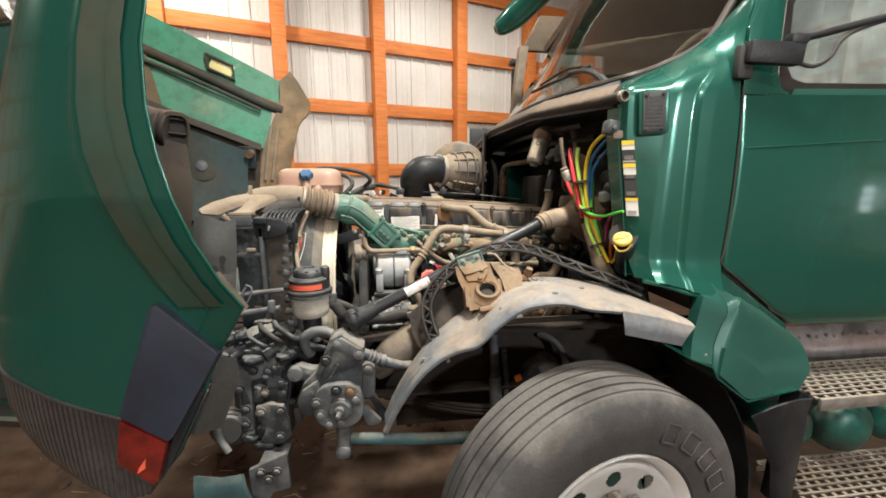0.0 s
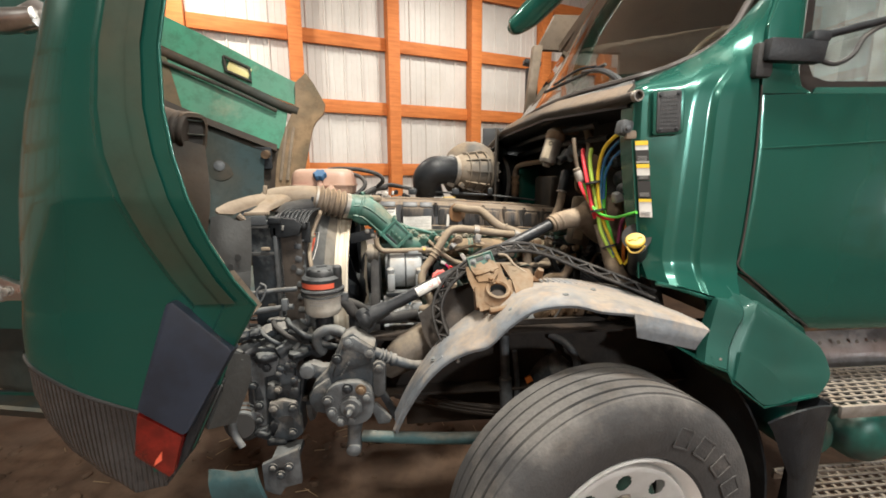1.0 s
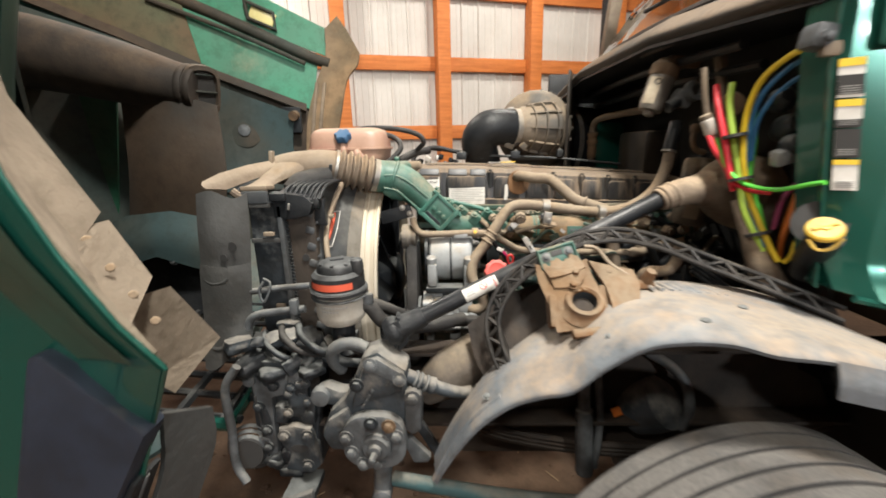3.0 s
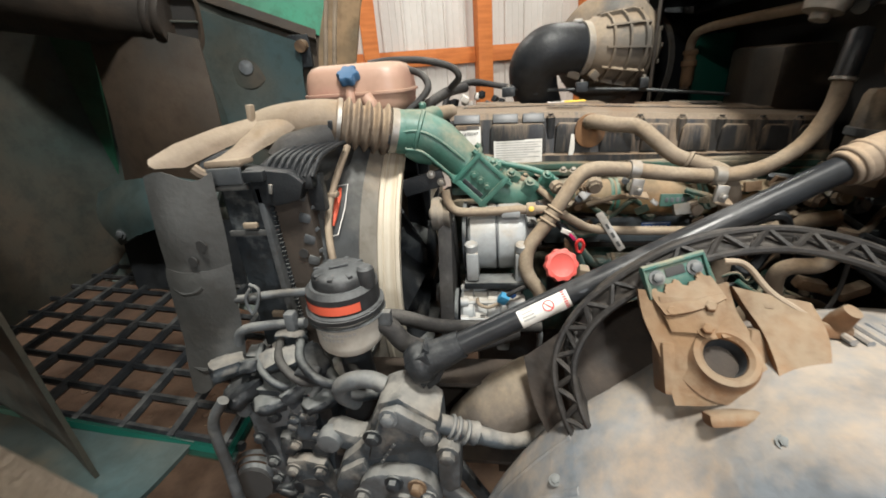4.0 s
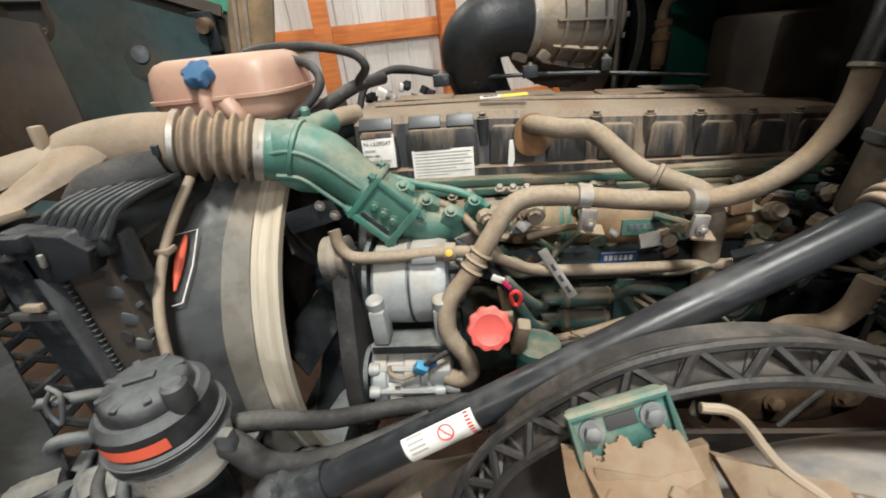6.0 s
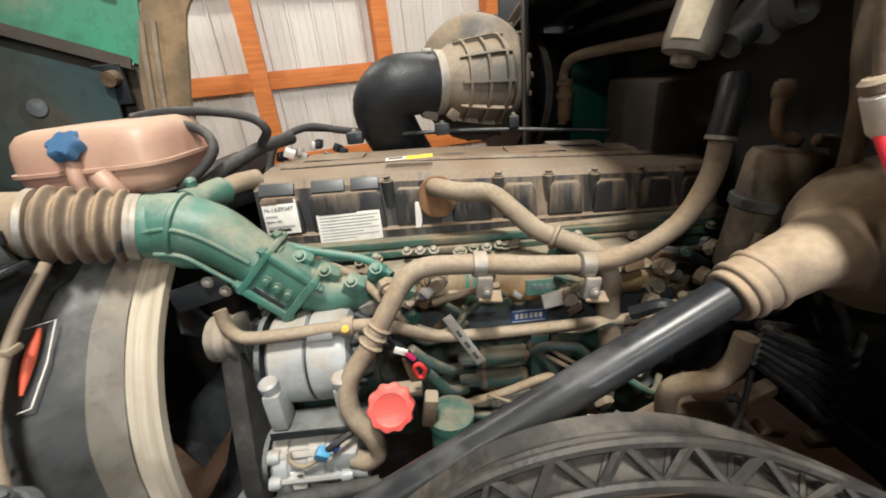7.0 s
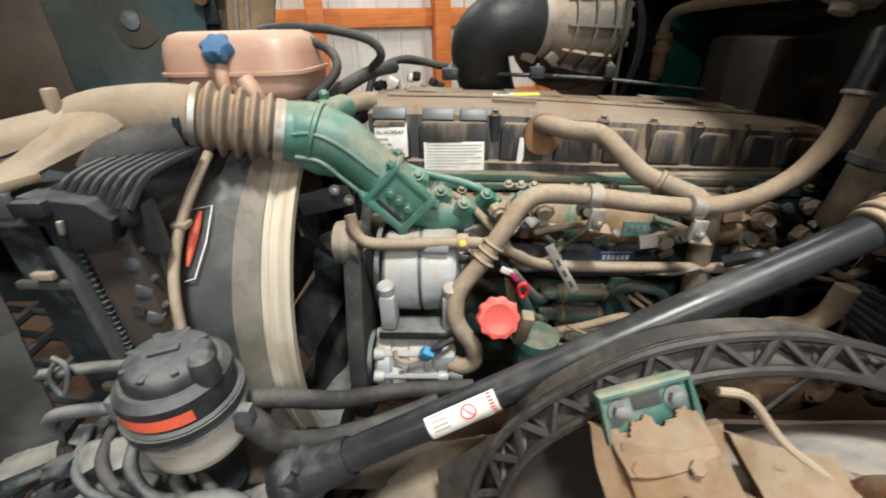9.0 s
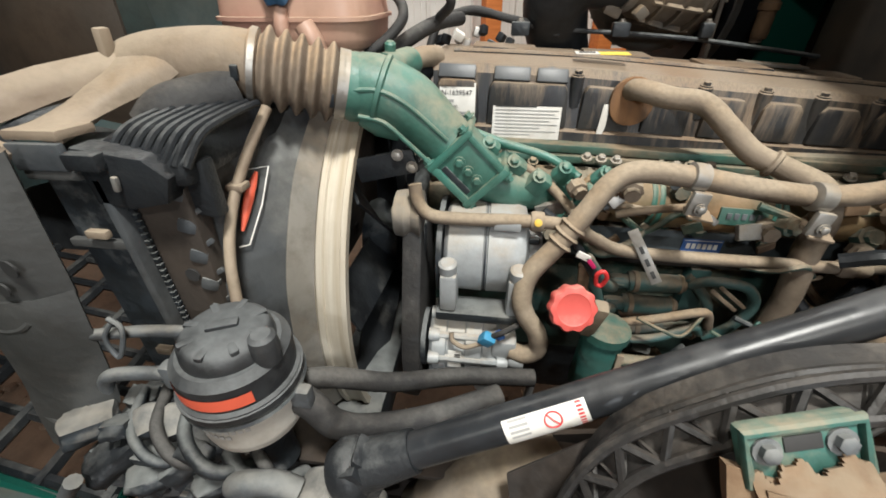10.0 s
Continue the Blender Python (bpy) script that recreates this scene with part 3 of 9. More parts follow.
def panel_row(z, xf, xa, xc, xd):
    """Front return, front face, pressed band between the creases at xa and xc, rear face, return at the door."""
    return [V(xf, 1.50, z), V(xf + 0.004, 1.425, z), V(xf + 0.022, 1.405, z), V(xa - 0.03, 1.373, z), V(xa - 0.006, 1.365, z), V(xa + 0.006, 1.3625, z), V(xc - 0.014, 1.357, z), V(xc - 0.006, 1.353, z),
            V(xc + 0.005, 1.343, z), V(xc + 0.05, 1.3385, z), V(xd - 0.003, 1.334, z), V(xd + 0.001, 1.337, z), V(xd + 0.002, 1.375, z)]
for z, xf, xa, xc, xd in ((1.93, 0.80, 0.985, 1.053, 1.174), (1.857, 0.796, 0.969, 1.038, 1.180), (1.75, 0.80, 0.963, 1.035, 1.183), (1.6, 0.822, 0.955, 1.032, 1.182), (1.45, 0.845, 0.947, 1.030, 1.176), (1.36, 0.86, 0.944, 1.029, 1.169)):
    rows.append(panel_row(z, xf, xa, xc, xd))
for f in (0.3, 0.65, 1.0):
    low = panel_row(1.36, 0.86 + 0.02 * f, 0.944 + 0.01 * f, 1.029 + 0.012 * f, 1.173 - 0.007 * f)
    rows.append([V(p.x, p.y - 0.045 * f * f * min(1.0, (1.5 - p.y) / 0.14), p.z + (float(np.interp(p.x, (0.88, 0.977, 1.087, 1.17), (1.272, 1.258, 1.222, 1.206))) - p.z) * f) for p in low])
def braced(r):
    """Adds points close to the ends of the wide faces, to keep the creases tight."""
    out = [r[0]]
    for i, (p, q) in enumerate(zip(r, r[1:])):
        if i in (2, 3, 5, 8, 9):
            out += [p.lerp(q, 0.1), p.lerp(q, 0.9)]
        out.append(q)
    return out
part("side_panel", sheet([braced(r) for r in cross_smooth(rows, 4)], 0.006), paint, cab, "green side panel with two pressed creases", 30)
part("skirt_lip", tube([(0.885, 1.35, 1.268), (0.96, 1.335, 1.25), (1.04, 1.312, 1.224), (1.1, 1.30, 1.21)], 0.008, 8), paint, cab)

# door with its slanted front lower corner
door_rows = [
    [(1.1835, 1.336, 1.90), (1.4, 1.325, 1.905), (1.8, 1.32, 1.91), (2.6, 1.32, 1.91)],
    [(1.1905, 1.333, 1.76), (1.4, 1.3205, 1.762), (1.8, 1.3145, 1.766), (2.6, 1.3145, 1.77)],
    [(1.1915, 1.331, 1.735), (1.4, 1.318, 1.738), (1.8, 1.312, 1.742), (2.6, 1.312, 1.745)],
    [(1.189, 1.33, 1.55), (1.4, 1.318, 1.55), (1.8, 1.312, 1.55), (2.6, 1.312, 1.55)],
    [(1.176, 1.331, 1.325), (1.4, 1.32, 1.33), (1.8, 1.315, 1.33), (2.6, 1.315, 1.33)],
    [(1.235, 1.33, 1.272), (1.42, 1.323, 1.25), (1.8, 1.318, 1.24), (2.6, 1.318, 1.24)],
    [(1.475, 1.336, 1.095), (1.52, 1.33, 1.09), (1.8, 1.325, 1.085), (2.6, 1.325, 1.085)],
    [(1.49, 1.37, 1.085), (1.55, 1.37, 1.08), (1.8, 1.37, 1.076), (2.6, 1.37, 1.076)]]
door_rows = [[(x, y + 0.012, z), (x + 0.003, y + 0.003, z), (x + 0.007, y, z), (x + 0.02, y - 0.0008, z), *rest] for (x, y, z), *rest in door_rows]
door = part("door", rings(bmesh.new(), [r + [p + V(0.004, 0.02, 0) for p in r[::-1]] for r in cross_smooth(door_rows, 3)]), paint, cab, "closed green cab door with a raised crease", 50)
# dark strip added to draw the shaded line of the door gap
part("door_gap_strip", tube([(1.179, 1.3315, 1.93), (1.185, 1.3315, 1.857), (1.1875, 1.3315, 1.75), (1.1865, 1.3315, 1.6), (1.181, 1.3315, 1.45), (1.174, 1.3315, 1.36), (1.172, 1.3315, 1.325), (1.235, 1.3285, 1.272), (1.475, 1.3335, 1.092)], 0.0034, 8, 3), seal_black, cab, "dark strip standing in for the shaded door gap")
part("door_crease", tube([(1.205, 1.3325, 1.728), (1.4, 1.3195, 1.738), (1.8, 1.3145, 1.757), (2.6, 1.3145, 1.77)], 0.0032, 10), paint, door)
part("lower_sill", prism([(1.06, 1.235), (1.10, 1.285), (1.165, 1.305), (1.47, 1.085), (1.52, 0.98), (1.3, 1.02), (1.1, 1.15)], 1.338, 1.36, 0.004), paint, cab)
# window: seal and pane
out = [(1.318, 2.2), (1.318, 2.03), (1.322, 1.965), (1.342, 1.918), (1.41, 1.9), (2.6, 1.92), (2.6, 2.6), (1.6, 2.6)]
inn = [(1.352, 2.2), (1.352, 2.045), (1.36, 1.997), (1.38, 1.964), (1.43, 1.95), (2.57, 1.965), (2.57, 2.57), (1.61, 2.57)]
bm = bmesh.new()
lo = [bm.verts.new((a, 1.345, b)) for a, b in out]
li = [bm.verts.new((a, 1.352, b)) for a, b in inn]
for i in range(len(out)):
    j = (i + 1) % len(out)
    bm.faces.new((lo[i], lo[j], li[j], li[i]))
bmesh.ops.solidify(bm, geom=list(bm.faces), thickness=0.015)
part("window_seal", bm, seal_black, door, "brown-black rubber window seal")
pane = part("window_pane", prism(inn, 1.356, 1.361), glass, door, "window glass")
pane.visible_shadow = False
frame_out = [(1.19, 1.905), (1.38, 1.908), (1.335, 1.93), (1.315, 1.98), (1.312, 2.2), (1.60, 2.62), (2.6, 2.62), (2.6, 2.75), (1.64, 2.75), (1.25, 2.3), (1.192, 2.12)]
part("door_frame", prism(frame_out, 1.342, 1.375, 0.004), paint, cab)
part("sill_trim", sheet([[(1.36, 1.336, 1.90), (1.8, 1.332, 1.906), (2.6, 1.332, 1.91)], [(1.38, 1.345, 1.922), (1.8, 1.343, 1.93), (2.6, 1.343, 1.936)]], 0.01), paint, cab)
part("seat_cover", sheet(cross_smooth([[(1.5 + 0.12 * k, 1.66 + 0.05 * math.sin(2.1 * k), z) for k in range(10)] for z in (1.7, 2.0, 2.3, 2.65)], 3), 0.02), seat_cloth, cab, "pale cloth hanging behind the side window")
# mirror arm
arm = thing("door_mirror_arm", "black plastic mirror arm with a hanging cable on the cab door", "mirror arm", (1.2, 1.33, 2.0))
part("socket", box((1.168, 1.328, 2.003), (0.06, 0.03, 0.108), 0.014), rubber, arm)
part("arm", box((1.245, 1.30, 2.025), (0.18, 0.045, 0.07), 0.012, (4, 3, -6)), black_plastic, arm)
part("upper_clamp", box((1.31, 1.287, 2.064), (0.06, 0.04, 0.035), 0.012, (0, 4, -6)), black_plastic, arm)
part("upper_tube", tube([(1.32, 1.287, 2.066), (1.6, 1.26, 2.135), (1.95, 1.24, 2.23)], 0.012, 10), black_plastic, arm)
part("cable", tube([(1.325, 1.285, 1.995), (1.37, 1.275, 1.983), (1.42, 1.27, 2.01), (1.46, 1.27, 2.07), (1.56, 1.265, 2.115), (1.8, 1.25, 2.18)], 0.0075, 8), rubber, arm)

# windshield, seen from outside, dark inside
bm = sheet(cross_smooth([[(0.885, 1.60, 2.012), (0.83, 2.0, 2.035), (0.81, 2.5, 2.045), (0.83, 3.0, 2.035), (0.885, 3.4, 2.012)],
                         [(1.03, 1.575, 2.055), (0.95, 2.0, 2.2), (0.92, 2.5, 2.22), (0.95, 3.0, 2.2), (1.03, 3.42, 2.055)],
                         [(1.21, 1.57, 2.15), (1.09, 2.0, 2.42), (1.05, 2.5, 2.45), (1.09, 3.0, 2.42), (1.21, 3.43, 2.15)],
                         [(1.62, 1.62, 2.64), (1.33, 2.0, 2.85), (1.28, 2.5, 2.88), (1.33, 3.0, 2.85), (1.62, 3.4, 2.64)]], 4), 0.006)
ws = part("windshield", bm, glass, cab, "dark windshield glass")
ws.visible_shadow = False
part("windshield_seal", tube([(1.33, 1.59, 2.30), (1.21, 1.562, 2.14), (1.03, 1.568, 2.048), (0.885, 1.594, 2.004), (0.83, 2.0, 2.027), (0.81, 2.5, 2.037), (0.83, 3.0, 2.027), (0.885, 3.41, 2.004)], 0.015, 8), seal_black, cab)
# inside of the cab
part("dashboard", sheet(cross_smooth([[(0.93, 1.66, 1.96), (0.9, 2.5, 1.97), (0.93, 3.36, 1.96)], [(1.25, 1.6, 2.02), (1.28, 2.5, 2.05), (1.25, 3.4, 2.02)], [(1.42, 1.6, 1.95), (1.45, 2.5, 1.97), (1.42, 3.4, 1.95)], [(1.44, 1.6, 1.3), (1.46, 2.5, 1.3), (1.44, 3.4, 1.3)]], 3), 0.02), dash, cab)
part("steering_wheel", tube([(1.46 + 0.07 * math.sin(a), 1.98 + 0.22 * math.cos(a), 2.12 + 0.2 * math.sin(a)) for a in (2 * math.pi * k / 16 for k in range(17))], 0.016, 8, 3), dash, cab)
part("roof_lining", sheet([[(1.30, 1.6, 2.72), (1.25, 2.5, 2.86), (1.30, 3.5, 2.72)], [(2.9, 1.5, 3.0), (2.9, 2.5, 3.05), (2.9, 3.55, 3.0)]], 0.05), dash, cab)
part("rear_wall", box((2.85, 2.5, 2.0), (0.06, 2.1, 2.0), 0.01), dash, cab)
part("floor_pan", box((2.0, 2.5, 1.16), (1.7, 2.24, 0.08), 0.01), dash, cab)
part("far_door", prism([(0.95, 1.1), (2.8, 1.1), (2.8, 2.36), (1.15, 2.33)], 3.60, 3.66, 0.01), dash, cab)
part("far_pillar", prism([(1.9, 2.33), (2.8, 2.36), (2.8, 3.0), (1.9, 3.0)], 3.60, 3.66, 0.01), dash, cab)
part("far_header", prism([(1.15, 2.72), (1.92, 2.70), (1.92, 3.0), (1.3, 3.0)], 3.60, 3.66, 0.01), dash, cab)
part("far_front_post", prism([(1.05, 2.1), (1.12, 2.1), (1.2, 2.75), (1.12, 2.75)], 3.58, 3.66, 0.01), tan_plastic, cab)
part("seat", box((1.95, 1.95, 1.72), (0.5, 0.52, 0.9), 0.08, (0, 8, 0), segs=3), seat_cloth, cab)
part("sun_visor", tube([(0.775, 3.1, 2.69), (0.81, 3.08, 2.705), (0.90, 3.0, 2.76), (1.02, 2.8, 2.86), (1.15, 2.4, 2.98), (1.3, 1.9, 3.05)], [0.02, 0.06, 0.085, 0.09, 0.09, 0.09], 20), paint, cab, "green outside visor edge")

heater_black = material("dusty_heater_plastic", (0.02, 0.019, 0.018), 0.45, 0.0, (0.05, 0.04, 0.03), scale=4, bump=0.15, dust=0.3, dust_scale=4, up=0.3, dust_color=(0.14, 0.105, 0.07))
# cowl: dusty ledge under the windshield and the black firewall below it
cowl = sheet(cross_smooth([[(0.81, 1.45, 1.955), (0.75, 2.0, 2.0), (0.72, 2.6, 2.0), (0.76, 3.3, 1.96)],
                           [(0.775, 1.44, 1.915), (0.68, 2.0, 1.945), (0.63, 2.6, 1.94), (0.68, 3.3, 1.90)],
                           [(0.79, 1.44, 1.885), (0.69, 2.0, 1.915), (0.64, 2.6, 1.91), (0.69, 3.3, 1.87)]], 4), 0.012)
part("cowl_ledge", cowl, material("dusty_cowl_plastic", (0.06, 0.05, 0.042), 0.8, 0, (0.04, 0.034, 0.028), bump=0.3, dust=0.5, up=0.35, dust_color=(0.17, 0.125, 0.085)), cab, "dust-covered cowl ledge")
part("cowl_deck", sheet(cross_smooth([[(0.875, 1.56, 1.995), (0.83, 2.0, 2.02), (0.80, 2.6, 2.03), (0.84, 3.3, 1.99)], [(0.81, 1.46, 1.955), (0.75, 2.0, 1.998), (0.72, 2.6, 1.998), (0.76, 3.3, 1.958)]], 4), 0.01), black_plastic, cab)
bm = tube([(0.79, 1.40, 1.905), (0.75, 1.75, 1.915), (0.71, 2.1, 1.915)], 0.017, 14)
part("drain_tube", bm, duct_brown, cab)
part("drain_tube_end", lathe([(0.014, 0), (0.019, 0), (0.019, 0.02), (0.014, 0.02)], (0.793, 1.385, 1.903), (-0.13, 1, 0.06), hollow=True), steel, cab)
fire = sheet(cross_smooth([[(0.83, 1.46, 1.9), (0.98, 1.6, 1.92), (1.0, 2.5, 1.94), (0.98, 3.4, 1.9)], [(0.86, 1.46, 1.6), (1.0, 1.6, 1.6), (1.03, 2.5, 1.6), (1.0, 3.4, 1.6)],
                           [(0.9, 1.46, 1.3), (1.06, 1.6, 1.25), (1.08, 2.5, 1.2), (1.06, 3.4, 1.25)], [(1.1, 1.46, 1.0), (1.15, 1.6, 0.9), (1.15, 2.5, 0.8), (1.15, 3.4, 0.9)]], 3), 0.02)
part("firewall", fire, material("black_firewall_mat", (0.007, 0.007, 0.007), 0.85, 0, (0.014, 0.012, 0.01), bump=0.4, dust=0.14, up=0.4, dust_color=(0.1, 0.075, 0.05)), cab, "near-black firewall")
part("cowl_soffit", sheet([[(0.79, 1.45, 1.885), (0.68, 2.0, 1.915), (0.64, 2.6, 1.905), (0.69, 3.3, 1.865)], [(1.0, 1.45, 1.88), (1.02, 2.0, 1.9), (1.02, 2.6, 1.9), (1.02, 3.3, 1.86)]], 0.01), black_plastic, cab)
for dz, dx in ((-0.05, 0.1), (-0.1, 0.16)):
    part("soffit_rib", tube([(0.70 + dx, 1.7, 1.9 + dz), (0.66 + dx, 2.2, 1.91 + dz), (0.66 + dx, 2.9, 1.9 + dz)], 0.014, 8), black_plastic, cab)
part("green_firewall_patch", box((0.865, 2.8, 1.56), (0.14, 0.012, 0.30), 0.004), paint, cab)
part("heater_box", box((0.99, 2.5, 1.545), (0.27, 0.3, 0.215), 0.025), heater_black, cab, "dusty black heater box")
part("lit_panel", box((0.72, 3.0, 1.66), (0.012, 0.7, 0.6), 0.004, (0, 0, -20)), heater_black, cab)
part("cowl_end", box((0.86, 3.42, 1.8), (0.4, 0.03, 0.5), 0.006), black_plastic, cab)

# vent with four screws
vent = thing("side_vent", "dark grey speaker-like vent plate with four screws on the cab side", "vent", (0.89, 1.37, 1.84))
fr = [(0.838, 1.918), (0.928, 1.924), (0.935, 1.915), (0.941, 1.785), (0.932, 1.776), (0.852, 1.772), (0.845, 1.78)]
vm = pose(0.888, 1.374, 1.845, 0, 0, -17)
bm = prism([(x - 0.888, z - 1.845) for x, z in fr], -0.012, 0.02, 0.005)
bmesh.ops.transform(bm, matrix=vm, verts=bm.verts)
part("surround", bm, paint, vent)
bm = prism([(0.76 * (x - 0.888), 0.9 * (z - 1.845)) for x, z in fr], -0.017, 0.0, 0.003)
for i in range(7):
    for j in range(9):
        box((-0.024 + 0.008 * i, -0.0175, -0.05 + 0.0125 * j), (0.0055, 0.002, 0.0075), 0, bm=bm)
bmesh.ops.transform(bm, matrix=vm, verts=bm.verts)
part("plate", bm, material("dark_grey_plate", (0.018, 0.019, 0.021), 0.6, 0, (0.028, 0.029, 0.031), bump=0.3, dust=0.1), vent)
for sx, sz in ((-0.027, 0.055), (0.026, 0.058), (-0.022, -0.055), (0.028, -0.052)):
    part("screw", bolt(vm @ V(sx, -0.017, sz), vm.to_3x3() @ V(0, -1, 0), 0.005, 0.004), black_plastic, vent)

# warning labels on the front edge of the side panel
def sticker(name, z0, z1, bands, label):
    """A narrow label on the rounded front edge; bands: share from, share to, material."""
    ob = thing(name, label, "label", (0.84, 1.40, z0))
    def at(f, k, lift):
        z = z0 + (z1 - z0) * f
        xf = 0.80 + (1.76 - z) * 0.146
        a, b = V(xf + 0.006, 1.414, z), V(xf + 0.040, 1.3932, z)
        n = V(-0.52, -0.85, 0.0)
        return a + (b - a) * k + n * lift
    def slab(f0, f1, k0, k1, lift, mat, nm):
        bm = bmesh.new()
        rings(bm, [[at(f0, k0, lift), at(f0, k1, lift), at(f0, k1, lift - 0.002), at(f0, k0, lift - 0.002)], [at(f1, k0, lift), at(f1, k1, lift), at(f1, k1, lift - 0.002), at(f1, k0, lift - 0.002)]])
        part(nm, bm, mat, ob)
    slab(0, 1, 0, 1, 0.004, white_label, "backing")
    for f0, f1, mat in bands:
        slab(f0, f1, 0.0, 1.0, 0.0052, mat, "band")
    for f in (0.1, 0.16, 0.22, 0.28):
        slab(f, f + 0.02, 0.12, 0.85, 0.0064, ink_grey, "print_bar")
sticker("warning_label", 1.684, 1.758, ((0.8, 1.0, yellow_print), (0.08, 0.58, flat_black)), "warning label with yellow header and black field")
sticker("warning_label", 1.625, 1.680, ((0.76, 1.0, yellow_print), (0.0, 0.3, flat_black)), "warning label with yellow header and pictogram")
sticker("warning_label", 1.564, 1.622, ((0.0, 1.0, flat_black),), "black printed information label")
sticker("warning_label", 1.496, 1.560, ((0.84, 1.0, yellow_print),), "white label with yellow header and grey print")

# wiper
wiper = thing("windshield_wiper", "black wiper resting on the windshield", "wiper", (0.88, 1.8, 2.0))
part("arm", tube([(0.885, 1.66, 1.965), (0.895, 1.72, 2.03), (0.885, 1.85, 2.10), (0.872, 2.02, 2.135)], [0.013, 0.015, 0.012, 0.009], 8), black_plastic, wiper)
part("blade", tube([(0.925, 1.9, 2.14), (0.87, 2.07, 2.125), (0.785, 2.3, 2.10)], 0.008, 8), rubber, wiper)
part("blade_bridge", tube([(0.905, 1.95, 2.145), (0.865, 2.06, 2.155), (0.805, 2.22, 2.12)], 0.006, 8), black_plastic, wiper)

# black stack behind the far corner of the cab
single("air_stack", tube([(1.25, 4.05, 1.2), (1.25, 4.05, 2.68)], 0.06, 16, 0), black_plastic, "black air stack standing behind the cab", "stack")
single("stack_bracket", box((1.24, 4.02, 2.72), (0.16, 0.1, 0.05), 0.012, (0, 12, 0)), black_plastic, "black bracket on top of the stack", "bracket")

# lower fender piece fixed to the cab
skirt = thing("rear_fender_piece", "green lower fender piece behind the front wheel", "fender", (1.2, 1.2, 0.9))
rows = [[(1.098, 1.315, 1.213), (1.113, 1.315, 1.243), (1.122, 1.315, 1.261), (1.241, 1.315, 1.196), (1.348, 1.315, 1.134), (1.449, 1.315, 1.071)],
        [(1.061, 1.272, 1.224), (1.150, 1.266, 1.189), (1.166, 1.278, 1.182), (1.202, 1.268, 1.209), (1.301, 1.268, 1.151), (1.416, 1.284, 1.083)],
        [(1.036, 1.260, 1.146), (1.119, 1.254, 1.119), (1.136, 1.266, 1.113), (1.169, 1.256, 1.120), (1.283, 1.256, 1.076), (1.471, 1.272, 1.035)],
        [(1.018, 1.250, 1.089), (1.093, 1.244, 1.064), (1.110, 1.256, 1.058), (1.141, 1.246, 1.062), (1.288, 1.246, 0.985), (1.498, 1.262, 0.980)],
        [(1.006, 1.237, 1.051), (1.082, 1.231, 1.031), (1.099, 1.243, 1.021), (1.133, 1.233, 1.006), (1.275, 1.233, 0.935), (1.499, 1.249, 0.929)],
        [(0.994, 1.222, 1.025), (1.069, 1.216, 1.000), (1.087, 1.228, 0.987), (1.107, 1.218, 0.949), (1.234, 1.218, 0.852), (1.450, 1.234, 0.874)]]
skin = []
for r in cross_smooth(rows, 4):
    a, b, c, d, e, f = r
    skin.append([a + V(0.01, 0.05, 0), a, a.lerp(b, 0.85), b, b.lerp(c, 0.25), c.lerp(b, 0.25), c, c.lerp(d, 0.8), d, d.lerp(e, 0.12) + V(0, -0.001, 0), d.lerp(e, 0.6), e, e.lerp(f, 0.35), e.lerp(f, 0.7), e.lerp(f, 0.9), f, f + V(0.012, 0.02, -0.002), f + V(0.014, 0.05, -0.004)])
part("skin", rings(bmesh.new(), [r + [p + V(0.002, 0.006, 0) for p in r[::-1]] for r in skin]), fender_green, skirt, sharp=32)
part("edge_flange", sheet([[(0.985, 1.207, 1.032), (1.075, 1.212, 0.994), (1.092, 1.205, 0.956), (1.217, 1.204, 0.861), (1.43, 1.22, 0.882)], [(1.0, 1.4, 1.02), (1.085, 1.4, 0.985), (1.1, 1.4, 0.945), (1.225, 1.4, 0.85), (1.43, 1.4, 0.87)]], 0.005), paint, skirt)
part("arch_band", sheet(cross_smooth([[(1.13, 1.236, 1.05), (1.1, 1.214, 0.962)], [(1.19, 1.232, 1.018), (1.155, 1.212, 0.916)], [(1.255, 1.228, 0.968), (1.215, 1.212, 0.868)], [(1.335, 1.222, 0.878), (1.285, 1.212, 0.868)]], 5), 0.004), fender_green, skirt)
part("clip", bolt((1.03, 1.2, 1.045), (0, -1, 0), 0.004, 0.003), steel, skirt)

flap = thing("mud_flap", "black moulded mud guard behind the front wheel", "mud flap", (1.3, 1.25, 0.4))
rows = [[(1.235, 1.2, 0.80), (1.30, 1.17, 0.855), (1.40, 1.18, 0.865), (1.47, 1.2, 0.855), (1.475, 1.3, 0.85)],
        [(1.255, 1.2, 0.77), (1.32, 1.17, 0.80), (1.41, 1.18, 0.81), (1.45, 1.2, 0.80), (1.455, 1.3, 0.8)],
        [(1.335, 1.2, 0.60), (1.36, 1.17, 0.60), (1.42, 1.18, 0.6), (1.44, 1.2, 0.6), (1.445, 1.3, 0.6)],
        [(1.36, 1.2, 0.40), (1.38, 1.17, 0.4), (1.41, 1.18, 0.4), (1.425, 1.2, 0.4), (1.43, 1.3, 0.4)]]
part("guard", sheet(smooth_rows(rows, 3), 0.008), black_plastic, flap)
part("inner_guard", sheet(cross_smooth([[(1.06, 1.28, 1.02), (1.06, 1.9, 1.02)], [(1.22, 1.26, 0.82), (1.22, 1.9, 0.82)], [(1.31, 1.26, 0.6), (1.31, 1.9, 0.6)], [(1.34, 1.26, 0.38), (1.34, 1.9, 0.38)]], 4), 0.008), black_plastic, flap)

